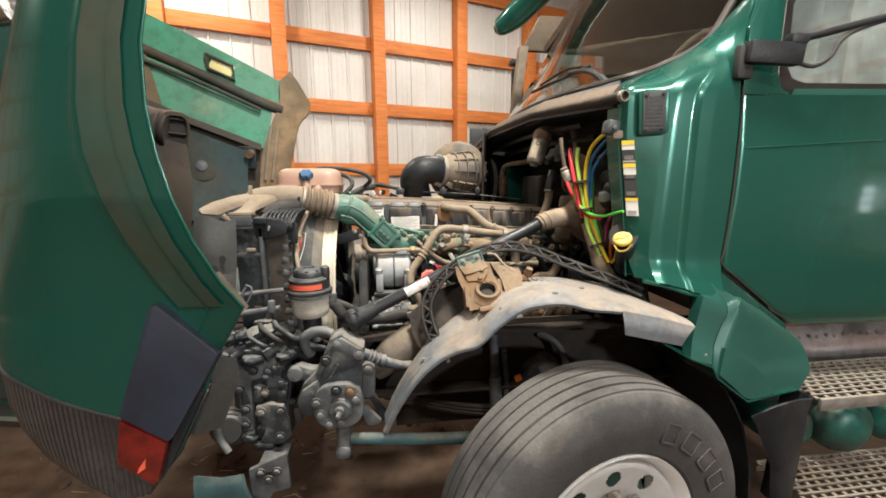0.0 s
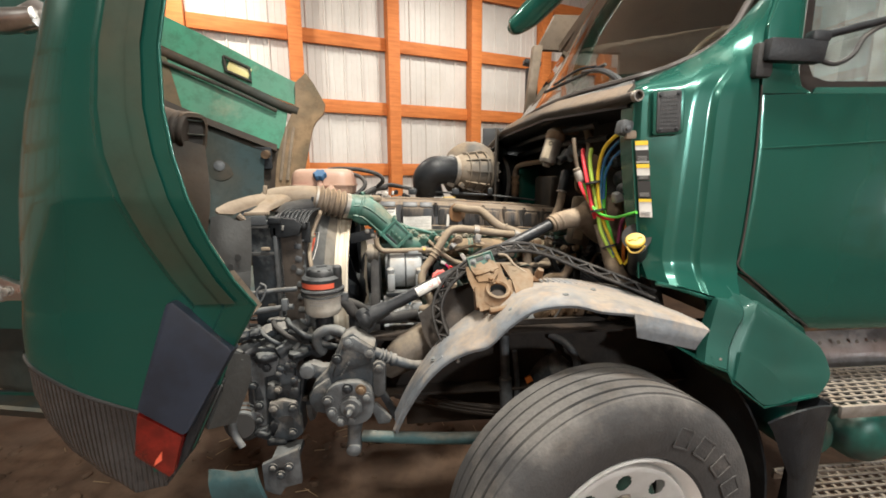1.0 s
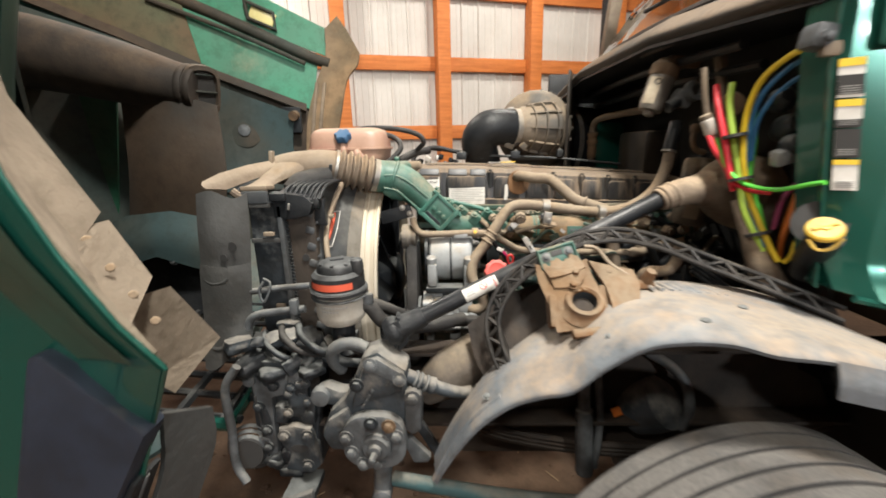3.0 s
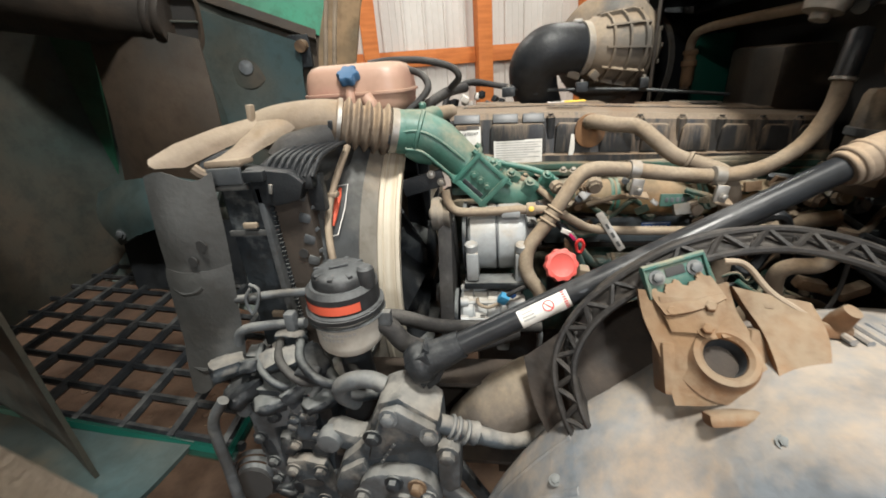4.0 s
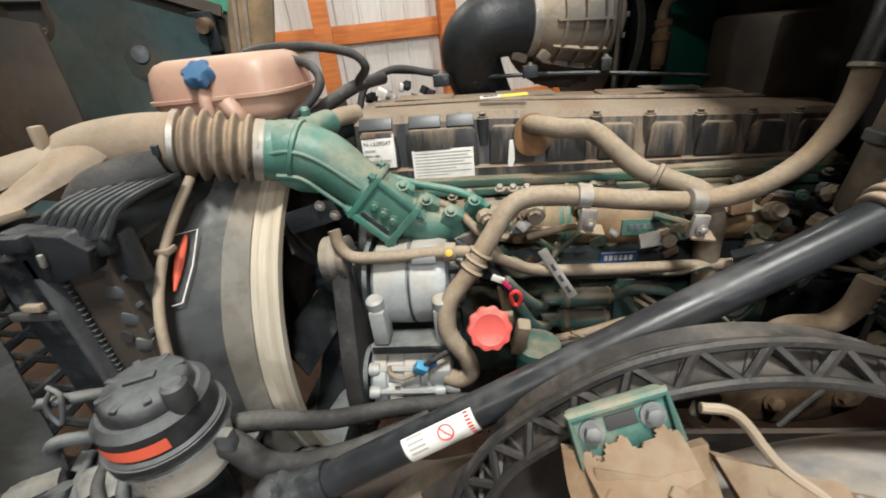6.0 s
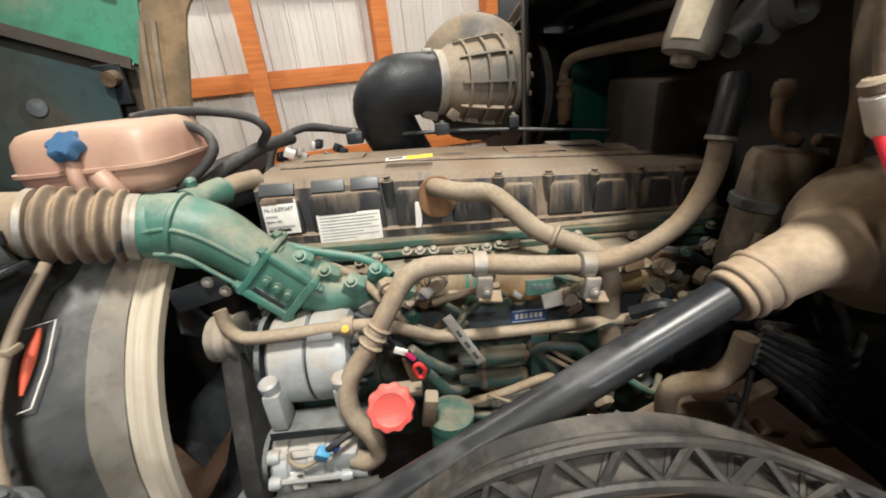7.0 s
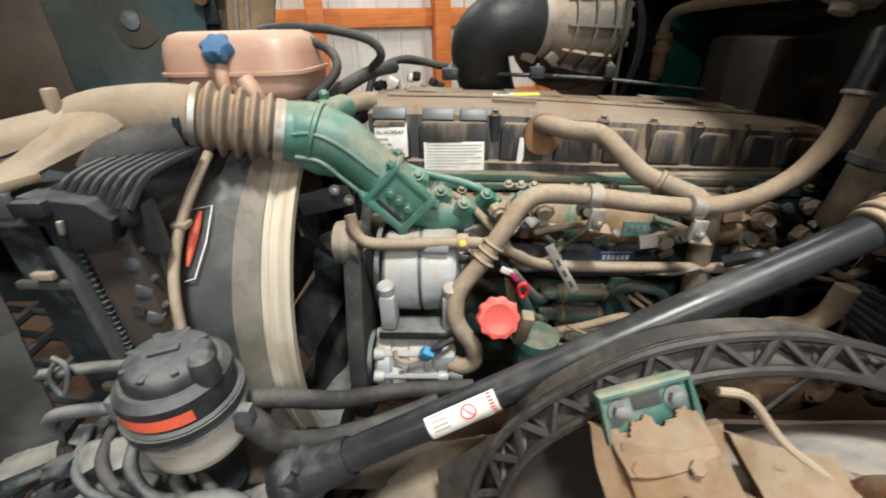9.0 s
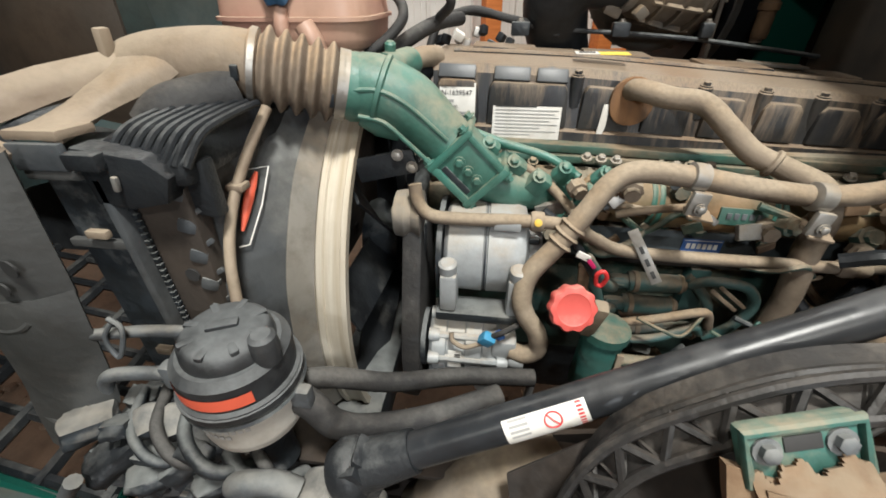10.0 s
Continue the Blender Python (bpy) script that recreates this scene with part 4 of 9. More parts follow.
# steps, tank and air tanks
def step(z, x0, x1, y0, y1, label):
    ob = thing("cab_step", label, "step", ((x0 + x1) / 2, (y0 + y1) / 2, z - 0.03), "cab steps")
    part("edge_rail", box(((x0 + x1) / 2, y0, z - 0.018), (x1 - x0, 0.012, 0.045), 0.003), steel, ob)
    part("back_rail", box(((x0 + x1) / 2, y1, z - 0.018), (x1 - x0, 0.012, 0.045), 0.003), steel, ob)
    n = 9
    bm = bmesh.new()
    for i in range(n):
        y = y0 + (y1 - y0) * (i + 0.5) / n
        x = x0 + (0.02 if i % 2 else 0.0)
        box(((x0 + x1) / 2, y - (y1 - y0) / n * 0.36, z), (x1 - x0, (y1 - y0) / n * 0.26, 0.006), 0, bm=bm)
        while x < x1 - 0.02:
            box((x, y, z), (0.014, (y1 - y0) / n * 0.5, 0.006), 0, bm=bm)
            x += 0.045
    part("tread", bm, steel, ob, "perforated aluminium tread")
step(0.845, 1.50, 3.3, 1.2, 1.46, "perforated aluminium upper cab step")
step(0.43, 1.52, 3.3, 1.14, 1.42, "perforated aluminium lower cab step")
tank = thing("fuel_tank", "brushed aluminium tank side above the step", "tank", (2.4, 1.7, 0.6))
rows = [[(1.55, 1.55 + 0.3 * (1 - math.sin(a)), 0.80 + 0.24 * math.cos(a)), (3.4, 1.55 + 0.3 * (1 - math.sin(a)), 0.80 + 0.24 * math.cos(a))] for a in (math.pi * k / 24 for k in range(25))]
part("shell", sheet(rows, 0.006), material("brushed_tank_aluminium", (0.6, 0.61, 0.63), 0.35, 0.9, (0.5, 0.5, 0.52), scale=5, bump=0.1, dust=0.15), tank)
for i in range(9):
    part("rivet", bolt((1.62 + i * 0.09, 1.553, 0.92), (0, -1, 0.3), 0.006, 0.004), steel, tank)
part("sill_board", box((2.3, 1.42, 1.06), (1.6, 0.06, 0.03), 0.005), cast_rust, tank)
for x, y, r in ((1.60, 1.5, 0.10), (1.83, 1.47, 0.12), (2.12, 1.5, 0.12), (2.4, 1.5, 0.12)):
    single("air_tank", lathe([(0.02, -0.02), (r * 0.55, -0.012), (r * 0.85, 0.012), (r, 0.05), (r, 0.6)], (x, y - 0.16, 0.62), (0, 1, 0)), tank_green, "green painted air tank under the step", "air tank", "air tanks")
for x in (1.7, 2.5):
    part("step_hanger", box((x, 1.44, 0.55), (0.05, 0.05, 0.45), 0.006), cast_dark, tank)
part("mount_beam", box((2.3, 1.42, 0.77), (1.7, 0.08, 0.06), 0.006), cast_dark, tank)

# ---------------------------------------------------------------- front wheel
STEER = 9.8
WM = pose(0.665, 1.05, 0.502, 0, 0, STEER)


def placed(bm, m):
    bmesh.ops.transform(bm, matrix=m, verts=bm.verts)
    return bm


wheel = thing("front_wheel", "worn black truck tyre on a silver steel wheel, turned outward", "wheel", (0.66, 1.1, 0.0))
# local: axle along y, outer face towards minus y
prof = [(0.30, 0.03), (0.315, 0.008), (0.345, 0.0), (0.40, -0.012), (0.445, -0.008), (0.478, 0.0), (0.492, 0.008), (0.502, 0.02), (0.5035, 0.03)]
tread = []
w = 0.0305
for k, width in enumerate((0.032, 0.036, 0.036, 0.036, 0.034)):
    top = 0.5045 + (0.0045, 0.0065, 0.007, 0.0065, 0.0045)[k]
    tread += [(top, w + 0.001), (top, w + width)]
    w += width
    if k < 4:
        tread += [(0.497, w + 0.0015), (0.497, w + 0.0065)]
        w += 0.008
prof += tread + [(0.5, w + 0.012), (0.48, w + 0.028), (0.42, w + 0.04), (0.34, w + 0.02), (0.30, w)]
part("tyre", placed(lathe([(r, -h) for r, h in prof], (0, 0, 0), (0, -1, 0), 120, hollow=True), WM), tyre_black, wheel, "worn ribbed truck tyre", 28)
part("rim", placed(lathe([(r, -h) for r, h in ((0.262, 0.16), (0.268, 0.05), (0.285, 0.028), (0.296, 0.012), (0.302, 0.006), (0.3035, 0.012), (0.302, 0.03), (0.29, 0.06), (0.29, 0.2))], (0, 0, 0), (0, -1, 0), 72, hollow=True), WM), rim_white, wheel)
# disc with hand holes
disc = bmesh.new()
NS = 240
def hole_ring(radii):
    out = []
    for r, h in radii:
        out.append([(r * math.cos(2 * math.pi * i / NS), h, r * math.sin(2 * math.pi * i / NS)) for i in range(NS)])
    return out
radii = [(0.268, 0.06), (0.262, 0.034), (0.252, 0.03), *[(0.245 - 0.0045 * q, 0.031 + 0.0008 * q) for q in range(16)], (0.168, 0.045), (0.15, 0.052), (0.13, 0.07), (0.1, 0.08), (0.08, 0.06), (0.02, 0.05)]
lv = [[disc.verts.new(p) for p in ring] for ring in hole_ring(radii)]
for k in range(len(lv) - 1):
    rm = (radii[k][0] + radii[k + 1][0]) / 2
    for i in range(NS):
        a = (i + 0.5) % 24 - 12
        if ((rm - 0.212) / 0.03) ** 2 + (a * 2 * math.pi / NS * rm / 0.026) ** 2 < 1:
            continue
        j = (i + 1) % NS
        disc.faces.new((lv[k][i], lv[k][j], lv[k + 1][j], lv[k + 1][i]))
bmesh.ops.solidify(disc, geom=list(disc.faces), thickness=0.012)
part("wheel_disc", placed(disc, WM), rim_white, wheel, "silver disc with round hand holes")
part("brake_drum", placed(lathe([(0.02, 0.1), (0.2, 0.1), (0.215, 0.12), (0.215, 0.2)], (0, 0, 0), (0, 1, 0), 40), WM), engine_green, wheel)
for k in range(10):
    a = 2 * math.pi * k / 10 + 0.2
    part("wheel_nut", placed(bolt((0.143 * math.cos(a), 0.055, 0.143 * math.sin(a)), (0, -1, 0), 0.016, 0.03), WM), steel, wheel)
# plain raised blocks on the sidewall
for k, (deg, wd) in enumerate(((66, 0.055), (52, 0.06), (37, 0.055), (23, 0.055))):
    a = radians(deg)
    m = WM @ Matrix.Translation((0.395 * math.cos(a), -0.0115, 0.395 * math.sin(a))) @ pose(0, 0, 0, 0, 90 - deg, 0)
    bm = bmesh.new()
    for c, s in (((0, 0, 0.03), (wd, 0.0022, 0.007)), ((0, 0, -0.03), (wd, 0.0022, 0.007)), ((-wd / 2, 0, 0), (0.007, 0.0022, 0.06)), ((wd / 2, 0, 0), (0.007, 0.0022, 0.06))):
        box(c, s, 0.0015, bm=bm)
    part("sidewall_mark", placed(bm, m), tyre_black, wheel)

# ---------------------------------------------------------------- the engine
engine = thing("diesel_engine", "dusty green six-cylinder diesel engine with a black ribbed valve cover", "engine", (0.4, 2.4, 0.6))
# block and head
part("block", box((0.42, 2.42, 1.0), (1.14, 0.46, 0.52), 0.03), block_green, engine)
part("cylinder_head", box((0.42, 2.42, 1.315), (1.12, 0.44, 0.09), 0.012), block_green, engine)
part("head_rail", box((0.42, 2.215, 1.35), (1.13, 0.05, 0.018), 0.004, (0, 1.7, 0)), rail_green, engine)
part("head_rail", box((0.42, 2.195, 1.33), (1.10, 0.03, 0.016), 0.004, (0, 1.7, 0)), rail_green, engine)
# valve cover: stepped side with ribs
prof = [(2.222, 1.375), (2.222, 1.395), (2.235, 1.40), (2.248, 1.505), (2.262, 1.522), (2.33, 1.53), (2.42, 1.533), (2.60, 1.52), (2.62, 1.38)]
cv = bmesh.new()
def cover_z(x, z):
    return z - 0.03 * (x + 0.13) - max(0.0, z - 1.38) * 0.23 * max(0.0, (x - 0.2) / 0.75)
rings(cv, [[(x, y, cover_z(x, z)) for y, z in prof] for x in np.linspace(-0.135, 0.975, 40)])
cover = part("valve_cover", cv, cover_black, engine, "black ribbed valve cover, dusty on top", 25)
for x0, x1 in ((-0.128, -0.03), (-0.012, 0.165), (0.19, 0.30), (0.325, 0.42), (0.445, 0.53), (0.555, 0.64), (0.665, 0.75), (0.775, 0.855), (0.875, 0.955)):
    pts = [(x0, 1.402), (x1, 1.402), (x1 - 0.004, 1.478), (x1 - 0.012, 1.492), (x0 + 0.012, 1.492), (x0 + 0.004, 1.478)]
    pts = [(x, cover_z(x, z)) for x, z in pts]
    part("cover_panel", prism(pts, 2.226, 2.25, 0.006), cover_black, cover)
for x in (0.178, 0.44, 0.56, 0.67, 0.78, 0.88):
    zz = cover_z(x, 1.505)
    lathe_b = lathe([(0.014, -0.06), (0.014, 0.004), (0.011, 0.006)], (x, 2.245, zz), (0, -0.1, 1), 14)
    bolt((x, 2.2445, zz + 0.006), (0, -0.1, 1), 0.008, 0.01, lathe_b)
    part("cover_bolt", lathe_b, cover_black, engine)
part("cover_seam", tube([(x, 2.36, cover_z(x, 1.532)) for x in (-0.1, 0.15, 0.4, 0.65, 0.93)], 0.008, 8), cover_black, engine)
for x0, x1 in ((-0.122, -0.04), (0.0, 0.078), (0.092, 0.158)):
    xm = (x0 + x1) / 2
    part("panel_facet", box((xm, 2.2445, cover_z(xm, 1.506)), (x1 - x0, 0.012, 0.03), 0.004, (-32, 1.7, 0)), cover_gloss, cover, "glossy sloped panel top")
part("panel_tab", box((0.118, 2.232, cover_z(0.118, 1.462)), (0.03, 0.01, 0.008), 0.002), tan_plastic, cover)
for x in (0.02, 0.3, 0.58, 0.86):
    part("cover_ridge", box((x, 2.47, cover_z(x, 1.531)), (0.16, 0.1, 0.012), 0.005, (0, 3, 0)), cover_black, engine)
# labels on the cover
LY = 2.2235
def cover_label(x0, x1, z0, z1, name, label):
    ob = thing(name, label, "label", ((x0 + x1) / 2, LY, z0))
    part("paper", box(((x0 + x1) / 2, LY, (z0 + z1) / 2), (x1 - x0, 0.0016, z1 - z0), 0.0004, (-6, 0, 0)), white_label, ob)
    return ob
face = lambda x, z, lift=0.002: Matrix.Translation((x, LY - lift + (z - 1.444) * 0.105, z)) @ pose(0, 0, 0, 84, 0, 0)
lab = cover_label(-0.118, -0.038, 1.404, 1.484, "part_number_label", "white part number label with black print on the valve cover")
text("print", "N-1639547", 0.0148, face(-0.114, 1.459), flat_black, lab)
text("print", "PART NO.", 0.0075, face(-0.114, 1.474), flat_black, lab)
text("print", "SERIAL NO.", 0.0075, face(-0.114, 1.433), flat_black, lab)
for z, w0, w1, mt in ((1.447, -0.114, -0.086, ink_grey), (1.4215, -0.112, -0.05, ink_grey), (1.4135, -0.112, -0.06, flat_black)):
    part("print_bar", box(((w0 + w1) / 2, LY - 0.0016 + (z - 1.444) * 0.105, z), (w1 - w0, 0.001, 0.006), 0), mt, lab)
lab = cover_label(0.002, 0.152, 1.368, 1.446, "notice_label", "white notice label with rows of fine print on the valve cover")
for k in range(9):
    z = 1.438 - k * 0.0075
    wid = (0.09, 0.138, 0.13, 0.14, 0.12, 0.138, 0.1, 0.136, 0.08)[k]
    part("print_bar", box((0.008 + wid / 2, LY - 0.0016 + (z - 1.407) * 0.105, z), (wid, 0.001, 0.0022), 0), ink_grey if k else flat_black, lab)
single("white_paint_tag", prism([(0.232, 1.375), (0.243, 1.372), (0.25, 1.40), (0.25, 1.447), (0.238, 1.447)], 2.2225, 2.226, 0.001), white_label, "scrap of white tape on the valve cover", "tape")
lab = thing("top_sticker", "yellow and white sticker on the top edge of the valve cover", "sticker", (0.24, 2.3, 1.53))
part("paper", box((0.20, 2.31, 1.5365), (0.05, 0.03, 0.0015), 0, (2, 0, 0)), white_label, lab)
part("paper", box((0.258, 2.31, 1.536), (0.065, 0.03, 0.0015), 0, (2, 0, 0)), yellow_print, lab)
part("print_bar", box((0.20, 2.31, 1.5378), (0.035, 0.012, 0.001), 0, (2, 0, 0)), flat_black, lab)
# rails, clips and lines above the cover
bar = thing("cover_line", "metal fuel line with clips along the back of the valve cover", "fuel line", (0.4, 2.6, 1.54))
part("pipe", tube([(-0.12, 2.62, 1.60), (0.0, 2.62, 1.585), (0.12, 2.6, 1.562), (0.5, 2.6, 1.54), (0.95, 2.6, 1.488)], 0.006, 8), cast_dark, bar)
part("hose", tube([(-0.19, 2.5, 1.50), (-0.16, 2.54, 1.575), (-0.08, 2.6, 1.605), (0.02, 2.61, 1.585), (0.12, 2.6, 1.565)], 0.011, 10), rubber, bar)
for x, s in ((0.06, 0.05), (0.33, 0.045), (0.16, 0.02), (0.55, 0.03)):
    part("clip", box((x, 2.595, 1.56), (s, 0.03, 0.035), 0.005), cast_dark, bar)
    part("clip_bolt", bolt((x, 2.595, 1.578), (0, 0, 1), 0.007, 0.008), steel, bar)
part("plate", box((0.72, 2.55, cover_z(0.72, 1.535)), (0.16, 0.05, 0.008), 0.003, (0, 4, 0)), steel, bar)
for k in range(9):
    x = -0.16 + 0.024 * k + random.uniform(-0.008, 0.008)
    part("fitting", box((x, 2.53 + random.uniform(-0.02, 0.05), 1.54 + random.uniform(-0.02, 0.02)), (0.02, 0.025, 0.025), 0.005, (random.uniform(-30, 30), 20, random.uniform(-40, 40))), random.choice((cast_dark, steel, black_plastic)), bar)
part("white_plug", box((-0.10, 2.45, 1.555), (0.028, 0.02, 0.022), 0.004, (20, 30, 20)), white_label, bar)

# intake side: dusty green castings, pipes and brackets
part("intake_manifold", box((0.38, 2.15, 1.275), (0.72, 0.10, 0.095), 0.03, segs=3), block_green, engine)
part("oil_cooler", tube([(0.2, 2.12, 1.285), (0.24, 2.115, 1.283), (0.5, 2.115, 1.272), (0.78, 2.12, 1.26)], [0.035, 0.05, 0.052, 0.05], 24, 4), cooler_tan, engine, "brown-stained green oil cooler tube")
for x in (0.335, 0.35, 0.565, 0.58):
    part("cooler_band", lathe([(0.053, -0.005), (0.055, 0.0), (0.053, 0.005)], (x, 2.115, 1.283 - 0.04 * (x - 0.24)), (1, 0, -0.045), 24), engine_green, engine)
part("maker_plate", box((0.505, 2.063, 1.278), (0.09, 0.008, 0.036), 0.004, (-8, 2, 0)), rail_green, engine)
for k in range(5):
    part("plate_bar", box((0.477 + 0.014 * k, 2.0578, 1.281), (0.009, 0.002, 0.012), 0.0005, (-8, 2, 0)), cast_grey, engine)
part("filter_plate", box((0.52, 2.13, 1.175), (0.74, 0.05, 0.085), 0.012), engine_blue, engine)
pl = box((0.475, 2.103, 1.182), (0.082, 0.002, 0.034), 0.0006)
vp = thing("blue_name_plate", "blue name plate with white marks on the engine side", "name plate", (0.475, 2.1, 1.165))
part("plate", pl, ink_blue, vp)
for k in range(6):
    part("lettering_bar", box((0.447 + 0.0112 * k, 2.1016, 1.182), (0.0075, 0.001, 0.013), 0), white_label, vp)
for z in (1.168, 1.196):
    part("rim_line", box((0.475, 2.1017, z), (0.076, 0.001, 0.0015), 0), white_label, vp)
for k in range(26):
    x, z = random.uniform(0.1, 0.95), random.uniform(1.2, 1.34)
    s = random.uniform(0.015, 0.04)
    part("casting_boss", lathe([(s * 0.6, 0), (s * 0.6, s * 0.6), (s * 0.4, s * 0.8)], (x, 2.12, z), (random.uniform(-0.3, 0.3), -1, random.uniform(-0.1, 0.6)), 10), random.choice((block_green, block_green, cast_grey, engine_green)), engine)
for k in range(20):
    x = random.uniform(0.05, 0.98)
    part("small_bolt", bolt((x, 2.16, random.uniform(1.33, 1.35)), (0, -0.4, 1), 0.008, 0.012), random.choice((steel, block_green)), engine)
# thin lines along the head
for pts, r, mt in (([(-0.06, 2.12, 1.42), (0.02, 2.11, 1.395), (0.12, 2.1, 1.37), (0.18, 2.06, 1.345)], 0.009, engine_green),
                   ([(0.0, 2.13, 1.37), (0.1, 2.08, 1.34), (0.16, 2.03, 1.30), (0.2, 2.0, 1.26)], 0.010, hose_tan),
                   ([(0.22, 2.0, 1.25), (0.27, 2.02, 1.215), (0.31, 2.04, 1.225), (0.33, 2.06, 1.25)], 0.009, block_green),
                   ([(0.19, 2.02, 1.23), (0.24, 2.02, 1.20), (0.30, 2.05, 1.195), (0.33, 2.06, 1.21)], 0.010, block_green),
                   ([(0.26, 2.04, 1.28), (0.32, 2.03, 1.30), (0.40, 2.05, 1.30)], 0.008, hose_tan)):
    part("pipe", tube(pts, r, 10), mt, engine)
# green angled lugs near the elbow foot
for x, y, z, s in ((0.05, 2.06, 1.36, 0.03), (0.1, 2.05, 1.335, 0.03), (0.15, 2.07, 1.35, 0.026), (0.2, 2.05, 1.31, 0.03), (0.23, 2.08, 1.34, 0.026), (0.0, 2.08, 1.39, 0.026)):
    part("lug", box((x, y, z), (s * 1.3, s, s * 1.5), 0.006, (20, 35, 10)), engine_green, engine)
    part("lug_bolt", bolt((x, y - s * 0.5, z + s * 0.6), (0.2, -0.6, 0.7), 0.009, 0.012), engine_green, engine)

# green casting elbow that leads the charge air in
elbow = thing("charge_air_elbow", "green painted cast intake elbow with bolted flange", "intake elbow", (-0.05, 1.98, 1.3))
spine = [(-0.272, 2.045, 1.506), (-0.215, 2.058, 1.501), (-0.155, 2.064, 1.474), (-0.105, 2.062, 1.432), (-0.06, 2.06, 1.392)]
part("pipe", tube(spine, [0.056, 0.062, 0.06, 0.054, 0.05], 26), engine_green, elbow)
part("collar", tube([(-0.272, 2.045, 1.506), (-0.262, 2.047, 1.506), (-0.245, 2.051, 1.505), (-0.235, 2.053, 1.504)], [0.056, 0.0605, 0.0605, 0.058], 26, 0), engine_green, elbow)
part("casting_ridge", lathe([(0.058, -0.008), (0.066, -0.003), (0.066, 0.004), (0.058, 0.009)], (-0.205, 2.059, 1.498), (0.9, 0.1, -0.32), 28), engine_green, elbow)
for pts in ([(-0.235, 1.992, 1.512), (-0.19, 1.998, 1.51), (-0.14, 2.003, 1.483), (-0.075, 2.008, 1.425)], [(-0.235, 2.0, 1.466), (-0.19, 2.003, 1.455), (-0.15, 2.006, 1.42), (-0.11, 2.008, 1.382)], [(-0.2, 2.05, 1.436), (-0.155, 2.045, 1.405), (-0.115, 2.035, 1.375)]):
    part("rib", tube([(x, y + 0.004, z) for x, y, z in pts], 0.0045, 8), engine_green, elbow)
part("underside_bulge", tube([(-0.235, 2.04, 1.468), (-0.2, 2.045, 1.452), (-0.165, 2.05, 1.435)], [0.03, 0.036, 0.028], 16), engine_green, elbow)
fm = pose(-0.036, 2.06, 1.370, 0, 45, 0)
part("flange", placed(box((0, 0, 0), (0.096, 0.10, 0.088), 0.008), fm), engine_green, elbow)
part("flange_rim", placed(box((0.05, 0, 0.0), (0.016, 0.116, 0.112), 0.005), fm), engine_green, elbow)
part("flange_rim", placed(box((-0.05, 0, 0.0), (0.014, 0.114, 0.11), 0.005), fm), engine_green, elbow)
part("flange_edge", placed(box((0, -0.045, 0.047), (0.1, 0.02, 0.012), 0.004), fm), engine_green, elbow)
part("flange_edge", placed(box((0, -0.045, -0.045), (0.1, 0.022, 0.016), 0.004), fm), engine_green, elbow)
part("flange_slot", placed(box((0.0, -0.049, -0.03), (0.07, 0.006, 0.012), 0.002), fm), cast_dark, elbow)
for k in range(3):
    part("flange_bolt", bolt(fm @ V(-0.022 + 0.024 * k, -0.05, 0.0), (0, -1, 0), 0.0075, 0.011), engine_green, elbow)
for dy, dz in ((-0.045, 0.046), (-0.045, -0.046), (0.03, 0.052)):
    part("flange_bolt", bolt(fm @ V(0.058, dy, dz), fm.to_3x3() @ V(1, 0, 0), 0.008, 0.014), engine_green, elbow)
    part("flange_bolt", bolt(fm @ V(-0.057, dy, dz), fm.to_3x3() @ V(-1, 0, 0), 0.008, 0.012), engine_green, elbow)
part("foot", tube([(0.0, 2.062, 1.336), (0.05, 2.07, 1.312), (0.11, 2.09, 1.298), (0.2, 2.13, 1.285)], [0.046, 0.044, 0.036, 0.028], 20), engine_green, elbow)
part("sensor_stub", tube([(-0.205, 2.105, 1.522), (-0.19, 2.15, 1.527), (-0.178, 2.195, 1.527)], [0.036, 0.03, 0.031], 18, 4), engine_green, elbow)
part("stub_nub", lathe([(0.011, 0), (0.011, 0.018), (0.007, 0.022)], (-0.2, 2.13, 1.553), (0.1, -0.2, 1), 12), engine_green, elbow)
part("sensor_hose", tube([(-0.18, 2.19, 1.527), (-0.16, 2.235, 1.532), (-0.13, 2.28, 1.53)], 0.022, 14), tan_plastic, elbow)

# alternator
alt = thing("alternator", "dusty cast aluminium alternator", "alternator", (0.0, 2.0, 1.1))
AX = 2.0
prof = [(0.05, -0.086), (0.086, -0.08), (0.094, -0.072), (0.096, -0.005), (0.092, -0.003), (0.092, 0.003), (0.096, 0.005), (0.095, 0.06), (0.088, 0.076), (0.06, 0.085), (0.05, 0.11), (0.02, 0.112)]
part("body", lathe(prof, (0.008, AX + 0.02, 1.2), (1, 0, 0), 40), aluminium, alt)
part("seam", lathe([(0.0945, -0.002), (0.0945, 0.002)], (0.008, AX + 0.02, 1.2), (1, 0, 0), 40), cast_dark, alt)
part("front_plate", lathe([(0.06, -0.004), (0.102, -0.004), (0.102, 0.006), (0.09, 0.006)], (-0.082, AX + 0.02, 1.2), (1, 0, 0), 40), cast_dark, alt)
part("ear", box((-0.06, 1.925, 1.155), (0.034, 0.05, 0.085), 0.008), aluminium, alt)
part("ear", box((0.072, 1.93, 1.15), (0.034, 0.05, 0.085), 0.008), aluminium, alt)
part("ear_boss", lathe([(0.018, 0), (0.018, 0.02), (0.013, 0.024)], (-0.062, 1.92, 1.2), (0, -0.2, 1), 14), aluminium, alt)
part("ear_boss", lathe([(0.018, 0), (0.018, 0.02), (0.013, 0.024)], (0.074, 1.92, 1.196), (0, -0.2, 1), 14), aluminium, alt)
